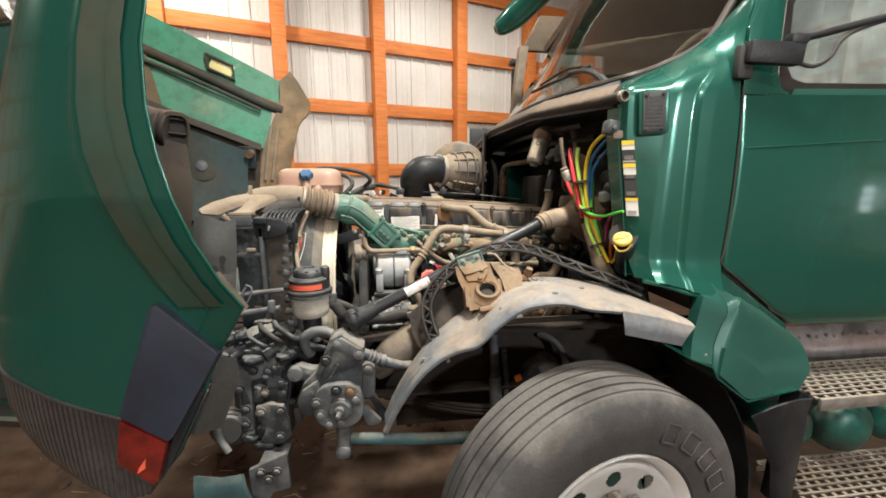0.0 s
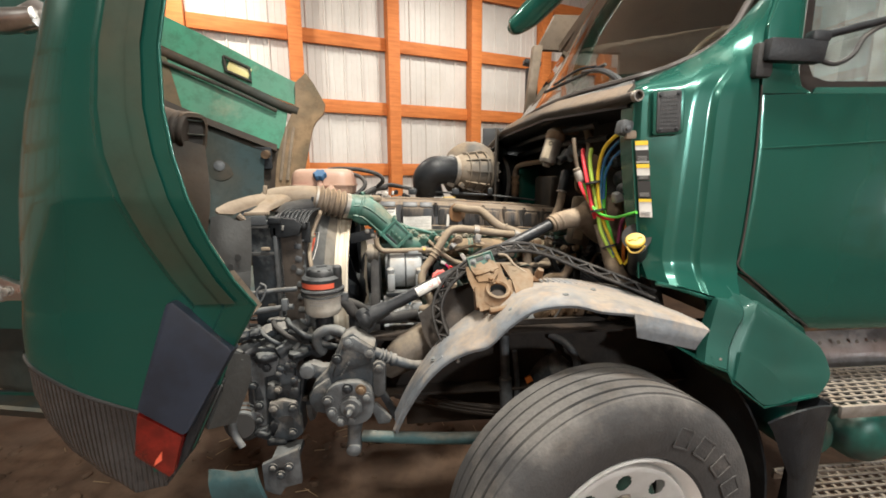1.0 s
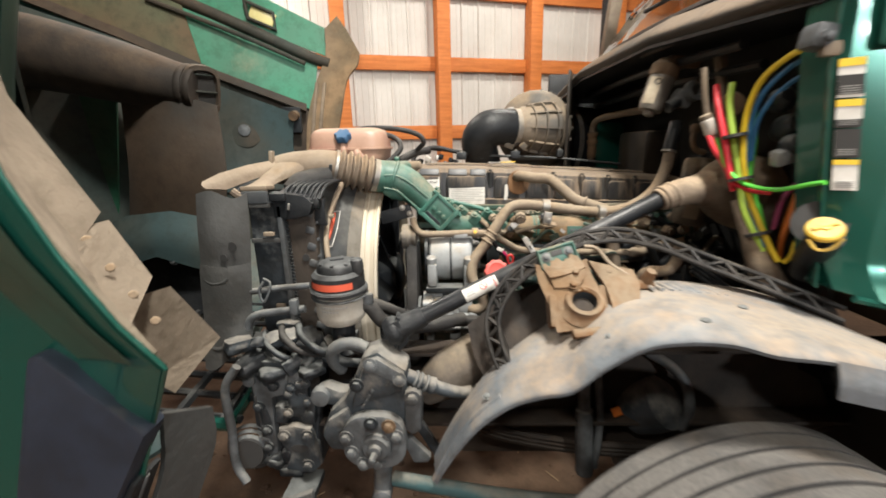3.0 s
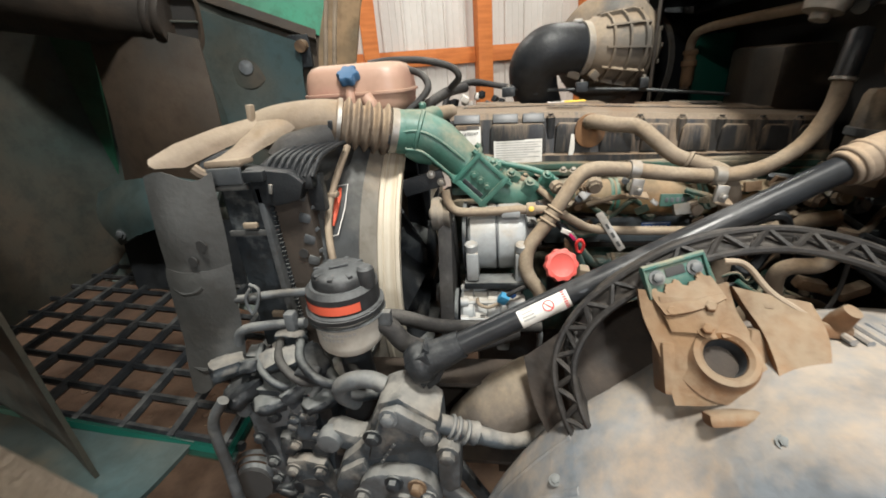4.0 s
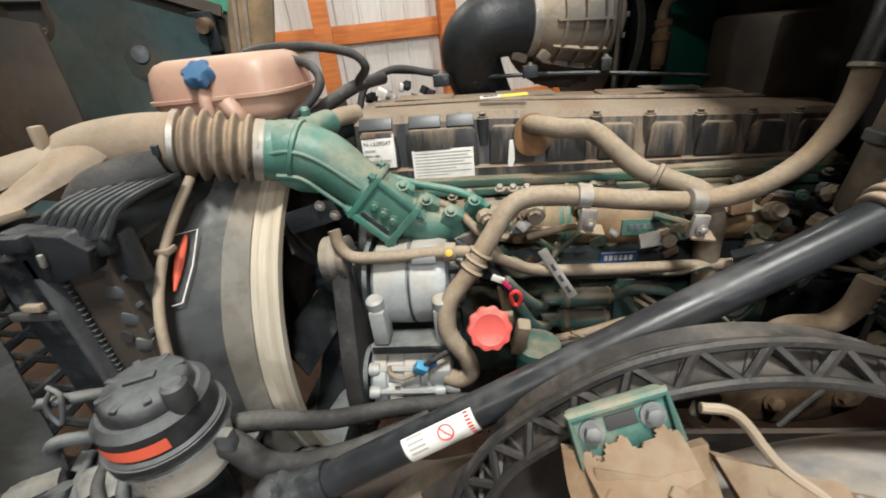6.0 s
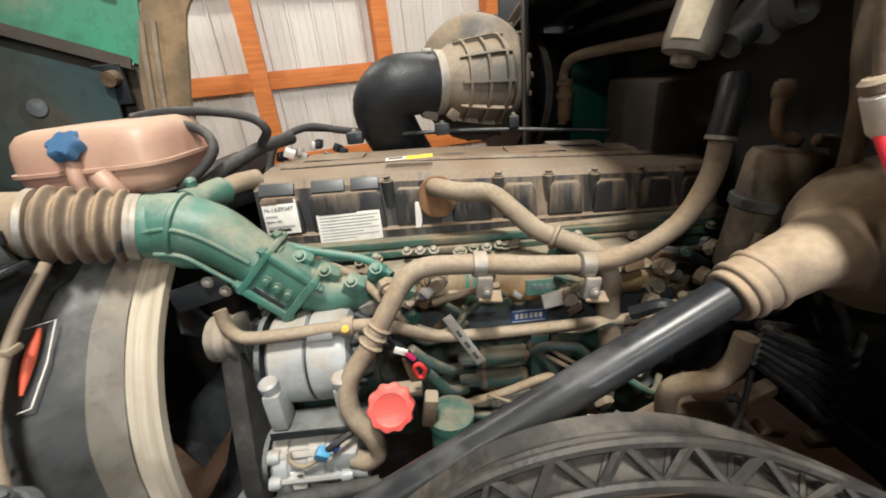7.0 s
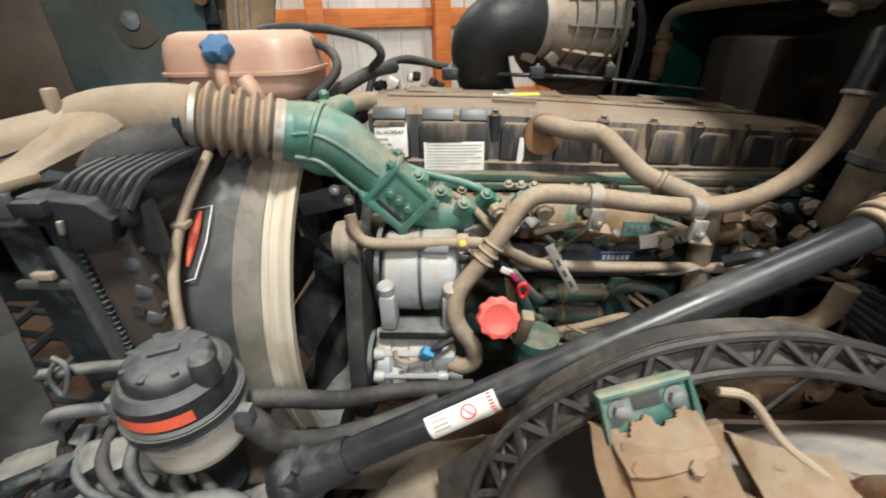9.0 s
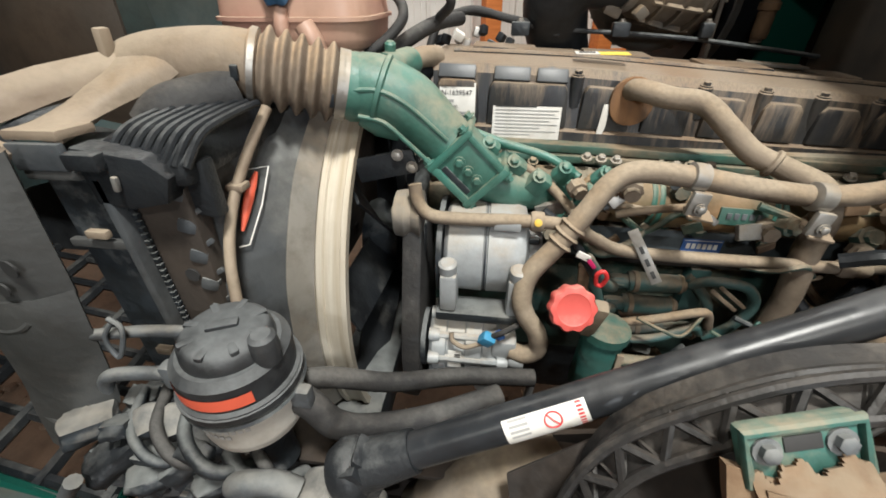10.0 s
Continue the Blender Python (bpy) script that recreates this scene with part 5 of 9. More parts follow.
part("mount_bracket", box((0.01, 1.93, 1.098), (0.19, 0.06, 0.022), 0.006), cast_dark, alt)
part("terminal_block", box((0.045, 1.96, 1.292), (0.05, 0.04, 0.018), 0.004), aluminium, alt)
part("terminal_bolt", bolt((0.035, 1.955, 1.3), (0, -0.2, 1), 0.008, 0.01), steel, alt)
for k in range(8):
    a = 2 * math.pi * k / 8
    part("vent_fin", box((0.1, AX + 0.02 + 0.07 * math.cos(a), 1.2 + 0.07 * math.sin(a)), (0.02, 0.012, 0.012), 0.003), cast_dark, alt)
# belt drive
drive = thing("belt_drive", "black ribbed belt over steel pulleys at the engine front", "belt drive", (-0.14, 2.0, 0.9))
part("belt", prism([(1.955, 1.275), (2.035, 1.285), (2.10, 1.2), (2.12, 0.9), (2.04, 0.84), (1.915, 0.84), (1.872, 0.90), (1.868, 0.99), (1.885, 1.06)], -0.156, -0.116, 0.008, plane="yz"), rubber, drive)
part("pulley", lathe([(0.045, -0.02), (0.048, 0.0), (0.04, 0.012), (0.047, 0.03), (0.03, 0.035)], (-0.15, 1.985, 1.285), (1, 0, 0)), steel, drive)
part("pulley_cap", lathe([(0.04, 0), (0.04, 0.014), (0.02, 0.02), (0.015, 0.03)], (-0.15, 1.985, 1.285), (-1, 0, 0)), steel, drive)
for k in range(6):
    a = k * math.pi / 3
    part("pulley_bolt", bolt((-0.164, 1.985 + 0.028 * math.cos(a), 1.285 + 0.028 * math.sin(a)), (-1, 0, 0), 0.006, 0.006), steel, drive)
part("lower_pulley", lathe([(0.05, -0.03), (0.07, -0.028), (0.07, 0.028), (0.05, 0.03)], (-0.14, 2.0, 0.88), (1, 0, 0)), cast_dark, drive)
part("crank_hub", lathe([(0.02, -0.06), (0.12, -0.05), (0.14, -0.02), (0.14, 0.05)], (-0.16, 2.42, 1.1), (1, 0, 0)), cast_dark, drive)
part("tensioner", box((-0.13, 1.985, 1.21), (0.03, 0.03, 0.12), 0.008, (0, 4, 0)), cast_grey, drive)
part("lower_arm", box((-0.15, 1.94, 0.845), (0.05, 0.05, 0.07), 0.01, (0, 10, 0)), cast_grey, drive)
# compressor
comp = thing("ac_compressor", "dusty cast aluminium air conditioning compressor", "compressor", (0.0, 1.97, 0.9))
CC = V(-0.018, 1.945, 0.995)
part("body", lathe([(0.03, -0.085), (0.066, -0.08), (0.074, -0.072), (0.074, -0.045), (0.068, -0.042), (0.068, -0.006), (0.074, -0.002), (0.074, 0.03), (0.069, 0.034), (0.069, 0.06), (0.074, 0.064), (0.07, 0.09), (0.03, 0.096)], CC, (1, 0, 0), 36), aluminium, comp)
for k in range(9):
    a = 2 * math.pi * k / 9 + 0.2
    c, q = math.cos(a), math.sin(a)
    part("through_bolt", tube([CC + V(-0.078, 0.07 * c, 0.07 * q), CC + V(0.066, 0.07 * c, 0.07 * q)], 0.0085, 8, 0), aluminium, comp)
    part("end_lug", lathe([(0.014, -0.011), (0.015, 0), (0.012, 0.011)], CC + V(-0.068, 0.073 * c, 0.073 * q), (1, 0, 0), 12), aluminium, comp)
    part("end_lug", lathe([(0.014, -0.011), (0.015, 0), (0.012, 0.011)], CC + V(0.075, 0.071 * c, 0.071 * q), (1, 0, 0), 12), aluminium, comp)
part("port_block", box((0.058, 1.90, 1.04), (0.05, 0.05, 0.045), 0.01), aluminium, comp)
part("port_stub", lathe([(0.018, 0), (0.02, 0.01), (0.016, 0.03)], (0.072, 1.885, 1.012), (1, -0.2, 0), 16), aluminium, comp)
part("rating_label", box((-0.042, 1.874, 1.006), (0.028, 0.002, 0.042), 0.0005, (-8, 0, 0)), white_label, comp)
for k in range(5):
    part("print_bar", box((-0.036, 1.8725, 0.992 + 0.007 * k), (0.012, 0.001, 0.003), 0, (-8, 0, 0)), flat_black, comp)
part("clutch", lathe([(0.064, 0), (0.064, 0.03), (0.03, 0.035)], CC + V(-0.088, 0, 0), (-1, 0, 0)), cast_dark, comp)
part("foot", box((0.02, 1.925, 0.905), (0.04, 0.05, 0.06), 0.012), aluminium, comp)
part("foot", box((-0.075, 1.925, 0.91), (0.03, 0.05, 0.05), 0.01), aluminium, comp)
part("blue_plug", box((0.022, 1.868, 1.078), (0.026, 0.02, 0.03), 0.004, (20, 30, 0)), plain("blue_plug_plastic", (0.05, 0.24, 0.42), 0.5), comp)
part("blue_plug_clip", box((0.046, 1.872, 1.088), (0.018, 0.014, 0.016), 0.004, (10, 50, 10)), ink_blue, comp)
part("plug_lead", tube([(0.01, 1.87, 1.062), (-0.02, 1.868, 1.05), (-0.045, 1.875, 1.056), (-0.05, 1.885, 1.07)], 0.005, 8), hose_tan, comp)
part("plug_lead", tube([(0.03, 1.868, 1.085), (0.055, 1.87, 1.10), (0.09, 1.9, 1.10)], 0.006, 8), rubber, comp)
part("outlet_pipe", tube([(0.072, 1.875, 0.985), (0.10, 1.868, 0.99), (0.118, 1.868, 0.975), (0.122, 1.875, 0.94), (0.118, 1.89, 0.86)], 0.0085, 10), aluminium, comp)

# red filler cap on its neck
cap = thing("oil_filler_cap", "faded red scalloped plastic filler cap on a short neck", "filler cap", (0.165, 1.9, 1.1))
cm = axis_matrix((0.167, 1.878, 1.172), (0.08, -0.85, 0.42))
loops = []
for r, h in ((0.036, 0.0), (0.041, 0.004), (0.042, 0.022), (0.039, 0.028), (0.03, 0.0295), (0.027, 0.0275), (0.001, 0.0275)):
    loops.append([cm @ Vector((r * (1 + (0.05 if r > 0.035 else 0) * math.cos(10 * a)) * math.cos(a), r * (1 + (0.05 if r > 0.035 else 0) * math.cos(10 * a)) * math.sin(a), h)) for a in (2 * math.pi * j / 60 for j in range(60))])
part("cap", rings(bmesh.new(), loops), red_plastic, cap)
part("neck", tube([(0.167, 1.90, 1.165), (0.17, 1.94, 1.12), (0.175, 1.98, 1.05)], 0.027, 16), black_plastic, cap)
dip = thing("dipstick_handle", "red dipstick loop on a rusty bracket", "dipstick", (0.235, 1.95, 1.15))
part("loop", tube([(0.218, 1.925, 1.19), (0.214, 1.92, 1.215), (0.224, 1.918, 1.225), (0.233, 1.92, 1.21), (0.228, 1.925, 1.188), (0.218, 1.925, 1.19)], 0.0042, 8, 4), ink_red, dip)
part("bracket", box((0.205, 1.965, 1.165), (0.022, 0.012, 0.1), 0.004, (10, -8, 0)), cast_rust, dip)
part("clamp", box((0.19, 1.955, 1.135), (0.06, 0.03, 0.016), 0.004, (10, 0, 0)), tan_plastic, dip)

# dusty hoses
h = thing("coolant_hose", "thick dust-coated coolant hose with clamps running over the engine", "hose", (0.3, 1.98, 1.3))
part("hose", tube([(0.07, 1.888, 1.034), (0.1, 1.882, 1.03), (0.124, 1.882, 1.05), (0.118, 1.885, 1.09), (0.094, 1.893, 1.125), (0.083, 1.9, 1.16), (0.093, 1.915, 1.21), (0.135, 1.93, 1.265), (0.175, 1.945, 1.325), (0.212, 1.965, 1.375), (0.255, 1.975, 1.396),
                   (0.34, 1.98, 1.39), (0.46, 1.985, 1.372), (0.56, 1.99, 1.362), (0.66, 1.99, 1.378), (0.735, 1.99, 1.43), (0.775, 1.99, 1.51), (0.79, 2.0, 1.60), (0.81, 2.02, 1.66)], 0.019, 16, 8, wobble=0.05), hose_tan, h)
part("end_sleeve", tube([(0.783, 1.995, 1.575), (0.797, 2.005, 1.63), (0.81, 2.02, 1.665)], 0.0225, 16, 4), black_plastic, h)
for q in ((0.14, 1.932, 1.272), (0.15, 1.937, 1.287), (0.16, 1.941, 1.302)):
    part("rib", lathe([(0.022, -0.004), (0.0255, 0), (0.022, 0.004)], q, (0.55, 0.18, 0.8), 16), hose_tan, h)
for x, z in ((0.355, 1.389), (0.556, 1.364)):
    part("clamp", lathe([(0.022, -0.013), (0.0245, -0.012), (0.0245, 0.012), (0.022, 0.013)], (x, 1.981, z), (1, 0.05, -0.12), 18), steel, h)
    part("clamp_foot", box((x + 0.005, 1.96, z - 0.04), (0.03, 0.012, 0.045), 0.004, (0, 8, 0)), steel, h)
    part("clamp_tab", box((x + 0.015, 1.965, z - 0.062), (0.045, 0.03, 0.006), 0.002, (15, 10, 0)), tan_plastic, h)
    part("clamp_bolt", bolt((x + 0.008, 1.951, z - 0.045), (0, -1, 0), 0.007, 0.008), steel, h)
part("end_ring", lathe([(0.022, -0.004), (0.025, -0.003), (0.025, 0.003), (0.022, 0.004)], (0.7825, 1.994, 1.572), (0.2, 0.1, 1), 18), steel, h)

h = thing("breather_hose", "dust-coated breather hose from the valve cover", "hose", (0.45, 2.15, 1.4))
part("hose", tube([(0.285, 2.235, 1.475), (0.295, 2.19, 1.485), (0.34, 2.165, 1.478), (0.405, 2.155, 1.47), (0.45, 2.13, 1.435), (0.495, 2.10, 1.395), (0.55, 2.07, 1.375), (0.60, 2.04, 1.352), (0.625, 2.035, 1.30), (0.632, 2.04, 1.22), (0.645, 2.04, 1.1), (0.64, 2.05, 0.95)], [0.021] * 6 + [0.022, 0.024, 0.025, 0.025, 0.025], 16, 8, wobble=0.05), hose_tan, h)
part("ring", lathe([(0.023, -0.006), (0.027, -0.003), (0.027, 0.003), (0.023, 0.006)], (0.527, 2.083, 1.382), (1, -0.5, -0.4), 16), hose_tan, h)
part("rust_stain_boss", prism(ngon_round((0.292, 1.455), 0.045, 0.05, 22, 2.2), 2.215, 2.229, 0.005), cover_rust, h, "rust-stained seat of the hose")

h = thing("air_line", "dusty steel air pipe along the engine side", "pipe", (0.3, 2.0, 1.2))
part("pipe", tube([(-0.128, 1.96, 1.36), (-0.12, 1.952, 1.325), (-0.095, 1.95, 1.302), (-0.03, 1.95, 1.299), (0.06, 1.953, 1.30), (0.12, 1.957, 1.298), (0.17, 1.965, 1.285), (0.22, 1.985, 1.25), (0.275, 2.0, 1.222),
                   (0.4, 2.01, 1.21), (0.56, 2.02, 1.203), (0.70, 2.03, 1.197), (0.80, 2.04, 1.205)], 0.0125, 12, 8), hose_tan, h)
part("yellow_joint", lathe([(0.017, -0.012), (0.019, -0.008), (0.019, 0.008), (0.017, 0.012)], (0.098, 1.955, 1.3), (1, 0, 0), 16), hose_tan, h)
part("yellow_dot", lathe([(0.007, 0), (0.007, 0.004), (0.002, 0.005)], (0.098, 1.938, 1.307), (0, -0.9, 0.4), 14), yellow_plastic, h)
part("sleeve", lathe([(0.014, -0.03), (0.019, -0.02), (0.02, 0.02), (0.014, 0.03)], (0.72, 2.03, 1.197), (1, 0.05, 0.02), 14), hose_tan, h)
part("sleeve", tube([(0.74, 2.03, 1.2), (0.80, 2.03, 1.215), (0.88, 2.0, 1.24)], [0.014, 0.022, 0.02], 12), hose_tan, h)
h = thing("slotted_bracket", "slotted steel bracket strip across the pipe", "bracket", (0.31, 1.98, 1.2))
bm = box((0, 0, 0), (0.02, 0.006, 0.12), 0.002)
part("strip", placed(bm, pose(0.315, 1.985, 1.22, -15, -32, 0)), steel, h)
# slots are black slips on the strip, their shade given by colour
for k in (-0.04, -0.012, 0.016):
    part("slot", placed(box((0, -0.0033, k), (0.007, 0.001, 0.016), 0.0004), pose(0.315, 1.985, 1.22, -15, -32, 0)), flat_black, h)

# injection pump lines and lower engine clutter
pump = thing("fuel_pump_group", "dusty green fuel fittings and lines low on the engine", "fuel fittings", (0.4, 2.0, 0.95))
for z, y, x0, x1 in ((1.075, 2.10, 0.30, 0.46), (1.012, 2.095, 0.30, 0.455), (0.945, 2.09, 0.33, 0.52)):
    part("barrel", tube([(x0, y, z), (x0 + 0.05, y, z), (x0 + 0.052, y, z + 0.001), (x1, y, z + 0.003)], [0.016, 0.017, 0.023, 0.024, 0.021], 16, 4), pump_green, pump)
    part("barrel_collar", lathe([(0.021, -0.008), (0.026, -0.005), (0.026, 0.005), (0.021, 0.008)], (x0 + 0.06, y, z + 0.001), (1, 0, 0), 14), hose_tan, pump)
    part("barrel_nut", lathe([(0.018, -0.012), (0.018, 0.012), (0.015, 0.014)], (x0 + 0.02, y, z), (1, 0, 0), 6), pump_green, pump)
    part("barrel_end", lathe([(0.02, -0.004), (0.024, 0.0), (0.016, 0.012)], (x1, y, z + 0.003), (1, 0, 0), 14), hose_tan, pump)
part("bracket_plate", box((0.505, 2.13, 1.05), (0.05, 0.04, 0.13), 0.012), pump_green, pump)
part("back_plate", box((0.4, 2.19, 1.02), (0.62, 0.06, 0.24), 0.02), block_green, pump)
part("ledge_plate", box((0.42, 2.16, 1.118), (0.70, 0.07, 0.016), 0.005), chassis_black, pump)
for pts, r, mt in (([(0.22, 2.0, 1.02), (0.286, 2.03, 0.998), (0.36, 2.045, 1.0), (0.417, 2.05, 1.011), (0.491, 2.05, 1.037), (0.52, 2.055, 1.03), (0.535, 2.06, 0.99)], 0.011, hose_tan),
                   ([(0.48, 2.09, 1.085), (0.5, 2.07, 1.112), (0.536, 2.06, 1.118), (0.581, 2.06, 1.107), (0.606, 2.06, 1.068), (0.596, 2.06, 1.023), (0.571, 2.06, 0.983), (0.54, 2.07, 0.95)], 0.012, pump_green),
                   ([(0.47, 2.1, 1.10), (0.5, 2.09, 1.075), (0.525, 2.08, 1.04), (0.53, 2.08, 1.0), (0.51, 2.08, 0.96)], 0.012, pump_green),
                   ([(0.30, 2.05, 0.955), (0.37, 2.05, 0.94), (0.44, 2.055, 0.95), (0.5, 2.06, 0.985), (0.53, 2.07, 0.96)], 0.011, pump_green),
                   ([(0.28, 2.03, 0.90), (0.36, 2.03, 0.885), (0.46, 2.04, 0.88), (0.56, 2.05, 0.90)], 0.016, block_green),
                   ([(0.205, 1.975, 1.215), (0.235, 1.99, 1.17), (0.27, 2.02, 1.12), (0.3, 2.06, 1.085)], 0.013, pump_green),
                   ([(0.205, 1.965, 1.205), (0.235, 1.985, 1.14), (0.27, 2.02, 1.06), (0.31, 2.06, 1.02)], 0.013, pump_green),
                   ([(0.11, 1.98, 1.31), (0.145, 1.97, 1.285), (0.185, 1.96, 1.24), (0.21, 1.955, 1.205), (0.235, 1.96, 1.17)], 0.009, black_plastic)):
    part("line", tube(pts, r, 10), mt, pump)
part("tag", box((0.19, 1.945, 1.238), (0.026, 0.006, 0.013), 0.002, (0, 25, 0)), white_label, pump)
part("tag", box((0.205, 1.946, 1.225), (0.03, 0.008, 0.008), 0.002, (0, 50, 0)), plain("magenta_tape", (0.5, 0.02, 0.12), 0.5), pump)
for dx in (0.0, 0.016):
    part("blade_bracket", box((0.535 + dx, 2.05, 1.078 + dx * 0.6), (0.009, 0.006, 0.085), 0.003, (0, -52, 0)), tan_plastic, pump)
part("filter_pot", lathe([(0.04, -0.11), (0.044, -0.1), (0.044, 0.05), (0.05, 0.055), (0.05, 0.075), (0.03, 0.08)], (0.268, 1.955, 0.985), (0.05, 0, 1), 22), plate_green, pump)
part("filter_pot_arm", box((0.232, 1.93, 1.10), (0.028, 0.03, 0.09), 0.006, (12, 10, 0)), tan_plastic, pump)
part("filter_pot_strap", box((0.3, 1.915, 0.96), (0.014, 0.008, 0.12), 0.003), tan_plastic, pump)
for k in range(46):
    x, z, y = random.uniform(0.3, 1.0), random.uniform(0.78, 0.98), random.uniform(1.98, 2.12)
    s = random.uniform(0.012, 0.034)
    part("clutter", box((x, y, z), (s * 1.8, s, s * random.uniform(0.6, 1.6)), s * 0.25, (random.uniform(-40, 40), random.uniform(-50, 50), random.uniform(-40, 40))), random.choice((cast_rust, block_green, tan_plastic, cast_dark, hose_tan)), pump)
for k in range(12):
    x, z = random.uniform(0.6, 0.98), random.uniform(1.1, 1.33)
    y = random.uniform(2.0, 2.12)
    part("loom", tube([(x, y, z), (x + 0.06, y - 0.03, z + random.uniform(-0.06, 0.05)), (x + 0.13, y, z + random.uniform(-0.08, 0.05)), (x + 0.2, y + 0.03, z + random.uniform(-0.1, 0))], random.uniform(0.008, 0.016), 8), random.choice((hose_tan, black_plastic, hose_tan, cast_dark)), pump)
random.seed(5)
for k in range(60):
    x, z, y = random.uniform(0.12, 0.98), random.uniform(1.2, 1.345), random.uniform(2.03, 2.12)
    s = random.uniform(0.008, 0.022)
    if k % 3:
        part("fitting", lathe([(s, 0), (s, s), (s * 0.7, s * 1.1), (s * 0.7, s * 1.6)], (x, y, z), (random.uniform(-0.5, 0.5), -1, random.uniform(-0.3, 0.8)), 8), random.choice((block_green, rail_green, cast_grey, hose_tan, cast_rust)), pump)
    else:
        part("small_bracket", box((x, y, z), (s * 2.6, s * 0.6, s * 1.5), 0.003, (random.uniform(-30, 30), random.uniform(-40, 40), random.uniform(-20, 20))), random.choice((rail_green, steel, cast_rust, hose_tan)), pump)
for k in range(16):
    x, z, y = random.uniform(0.2, 0.85), random.uniform(1.0, 1.33), random.uniform(1.98, 2.09)
    l = random.uniform(0.08, 0.2)
    part("thin_line", tube([(x, y, z), (x + l * 0.35, y - 0.012, z + random.uniform(-0.03, 0.015)), (x + l * 0.7, y - 0.008, z + random.uniform(-0.04, 0.02)), (x + l, y + 0.02, z + random.uniform(-0.05, 0.03))], random.uniform(0.004, 0.008), 8), random.choice((hose_tan, block_green, rail_green, cast_dark)), pump)
part("oil_pan", box((0.42, 2.42, 0.64), (1.0, 0.36, 0.3), 0.04), cast_dark, engine)
part("bell_housing", lathe([(0.3, -0.1), (0.32, 0.1), (0.2, 0.3)], (1.0, 2.45, 1.0), (1, 0, 0)), cast_dark, engine)

# ---------------------------------------------------------------- air intake
air = thing("air_filter_housing", "dusty ribbed plastic air filter housing with a black elbow hose", "air filter", (0.5, 2.9, 1.4))
hm = (1.0, 0.30, -0.06)
DISC, DAX = V(0.452, 2.80, 1.685), V(0.42, 0.9, -0.06)
C0 = V(0.325, 2.63, 1.69)
D = Vector(hm).normalized()
part("cone", lathe([(0.088, -0.01), (0.092, 0.02), (0.104, 0.04), (0.112, 0.10), (0.122, 0.16), (0.125, 0.2), (0.11, 0.22)], C0, D, 44), filter_brown, air, "ribbed dusty housing")
part("end_disc", lathe([(0.185, -0.03), (0.197, -0.018), (0.202, 0.0), (0.197, 0.03), (0.188, 0.05), (0.18, 0.45), (0.1, 0.46)], DISC, DAX, 44), filter_brown, air, "round dusty end plate")
part("end_dome", lathe([(0.2, -0.012), (0.19, -0.04), (0.165, -0.062), (0.12, -0.08), (0.04, -0.088)], DISC, DAX, 44), filter_brown, air)
for k in range(22):
    a = 2 * math.pi * k / 22
    ax = axis_matrix(DISC, DAX)
    part("rim_tooth", box(ax @ V(0.2 * math.cos(a), 0.2 * math.sin(a), 0.02), (0.016, 0.012, 0.016), 0.003), filter_brown, air)
am = axis_matrix(C0, D)
for k in range(10):
    a = 2 * math.pi * k / 10
    bm = bmesh.new()
    rings(bm, [[am @ Vector(((r + dr) * math.cos(a + da), (r + dr) * math.sin(a + da), h)) for dr, da in ((-0.01, -0.025), (0.014, -0.025), (0.014, 0.025), (-0.01, 0.025))] for r, h in ((0.1, 0.045), (0.112, 0.10), (0.122, 0.16), (0.122, 0.2))])
    part("rib", bm, filter_brown, air)
for r, h in ((0.106, 0.07), (0.116, 0.125), (0.124, 0.18)):
    part("hoop", lathe([(r - 0.012, h - 0.004), (r + 0.012, h - 0.004), (r + 0.012, h + 0.004), (r - 0.012, h + 0.004)], C0, D, 44), filter_brown, air)
part("clamp", lathe([(0.086, -0.012), (0.092, -0.012), (0.092, 0.012), (0.086, 0.012)], C0, D, 44), steel, air)
part("clamp_screw", box(C0 + V(-0.02, -0.03, 0.09), (0.03, 0.012, 0.012), 0.003), steel, air)
E0 = C0 - D * 0.005
part("elbow_hose", tube([E0, E0 - D * 0.06, E0 - D * 0.13 + V(0, 0.01, -0.012), E0 - D * 0.185 + V(0.01, 0.05, -0.065), E0 - D * 0.19 + V(0.03, 0.12, -0.15), E0 - D * 0.17 + V(0.05, 0.2, -0.25)], [0.085, 0.087, 0.089, 0.09, 0.09, 0.088], 30), black_plastic, air, "black rubber elbow")
part("latch", box(C0 + V(-0.03, -0.035, -0.085), (0.05, 0.03, 0.025), 0.006, (10, 20, 15)), filter_brown, air)
part("latch", box(C0 + V(0.04, -0.06, -0.09), (0.03, 0.03, 0.03), 0.006, (10, 40, 15)), filter_brown, air)

cnst = thing("air_cleaner_canister", "black air cleaner canister beside the cab", "air cleaner", (0.87, 3.2, 1.3))
part("shell", tube([(0.60, 3.12, 1.60), (0.85, 3.2, 1.58), (1.15, 3.3, 1.55)], 0.24, 28), black_plastic, cnst)
for q, d in (((0.68, 3.145, 1.594), (1, 0.32, -0.08)), ((0.98, 3.245, 1.566), (1, 0.33, -0.1))):
    part("band", lathe([(0.24, -0.014), (0.247, -0.012), (0.247, 0.012), (0.24, 0.014)], q, d, 36, hollow=True), steel, cnst)
single("ac_pipe", tube([(0.745, 2.72, 1.52), (0.745, 2.72, 1.62), (0.748, 2.72, 1.69), (0.77, 2.66, 1.725), (0.85, 2.45, 1.74), (0.9, 2.2, 1.745)], 0.016, 10), hose_tan, "dusty air conditioning pipe rising at the firewall", "pipe")
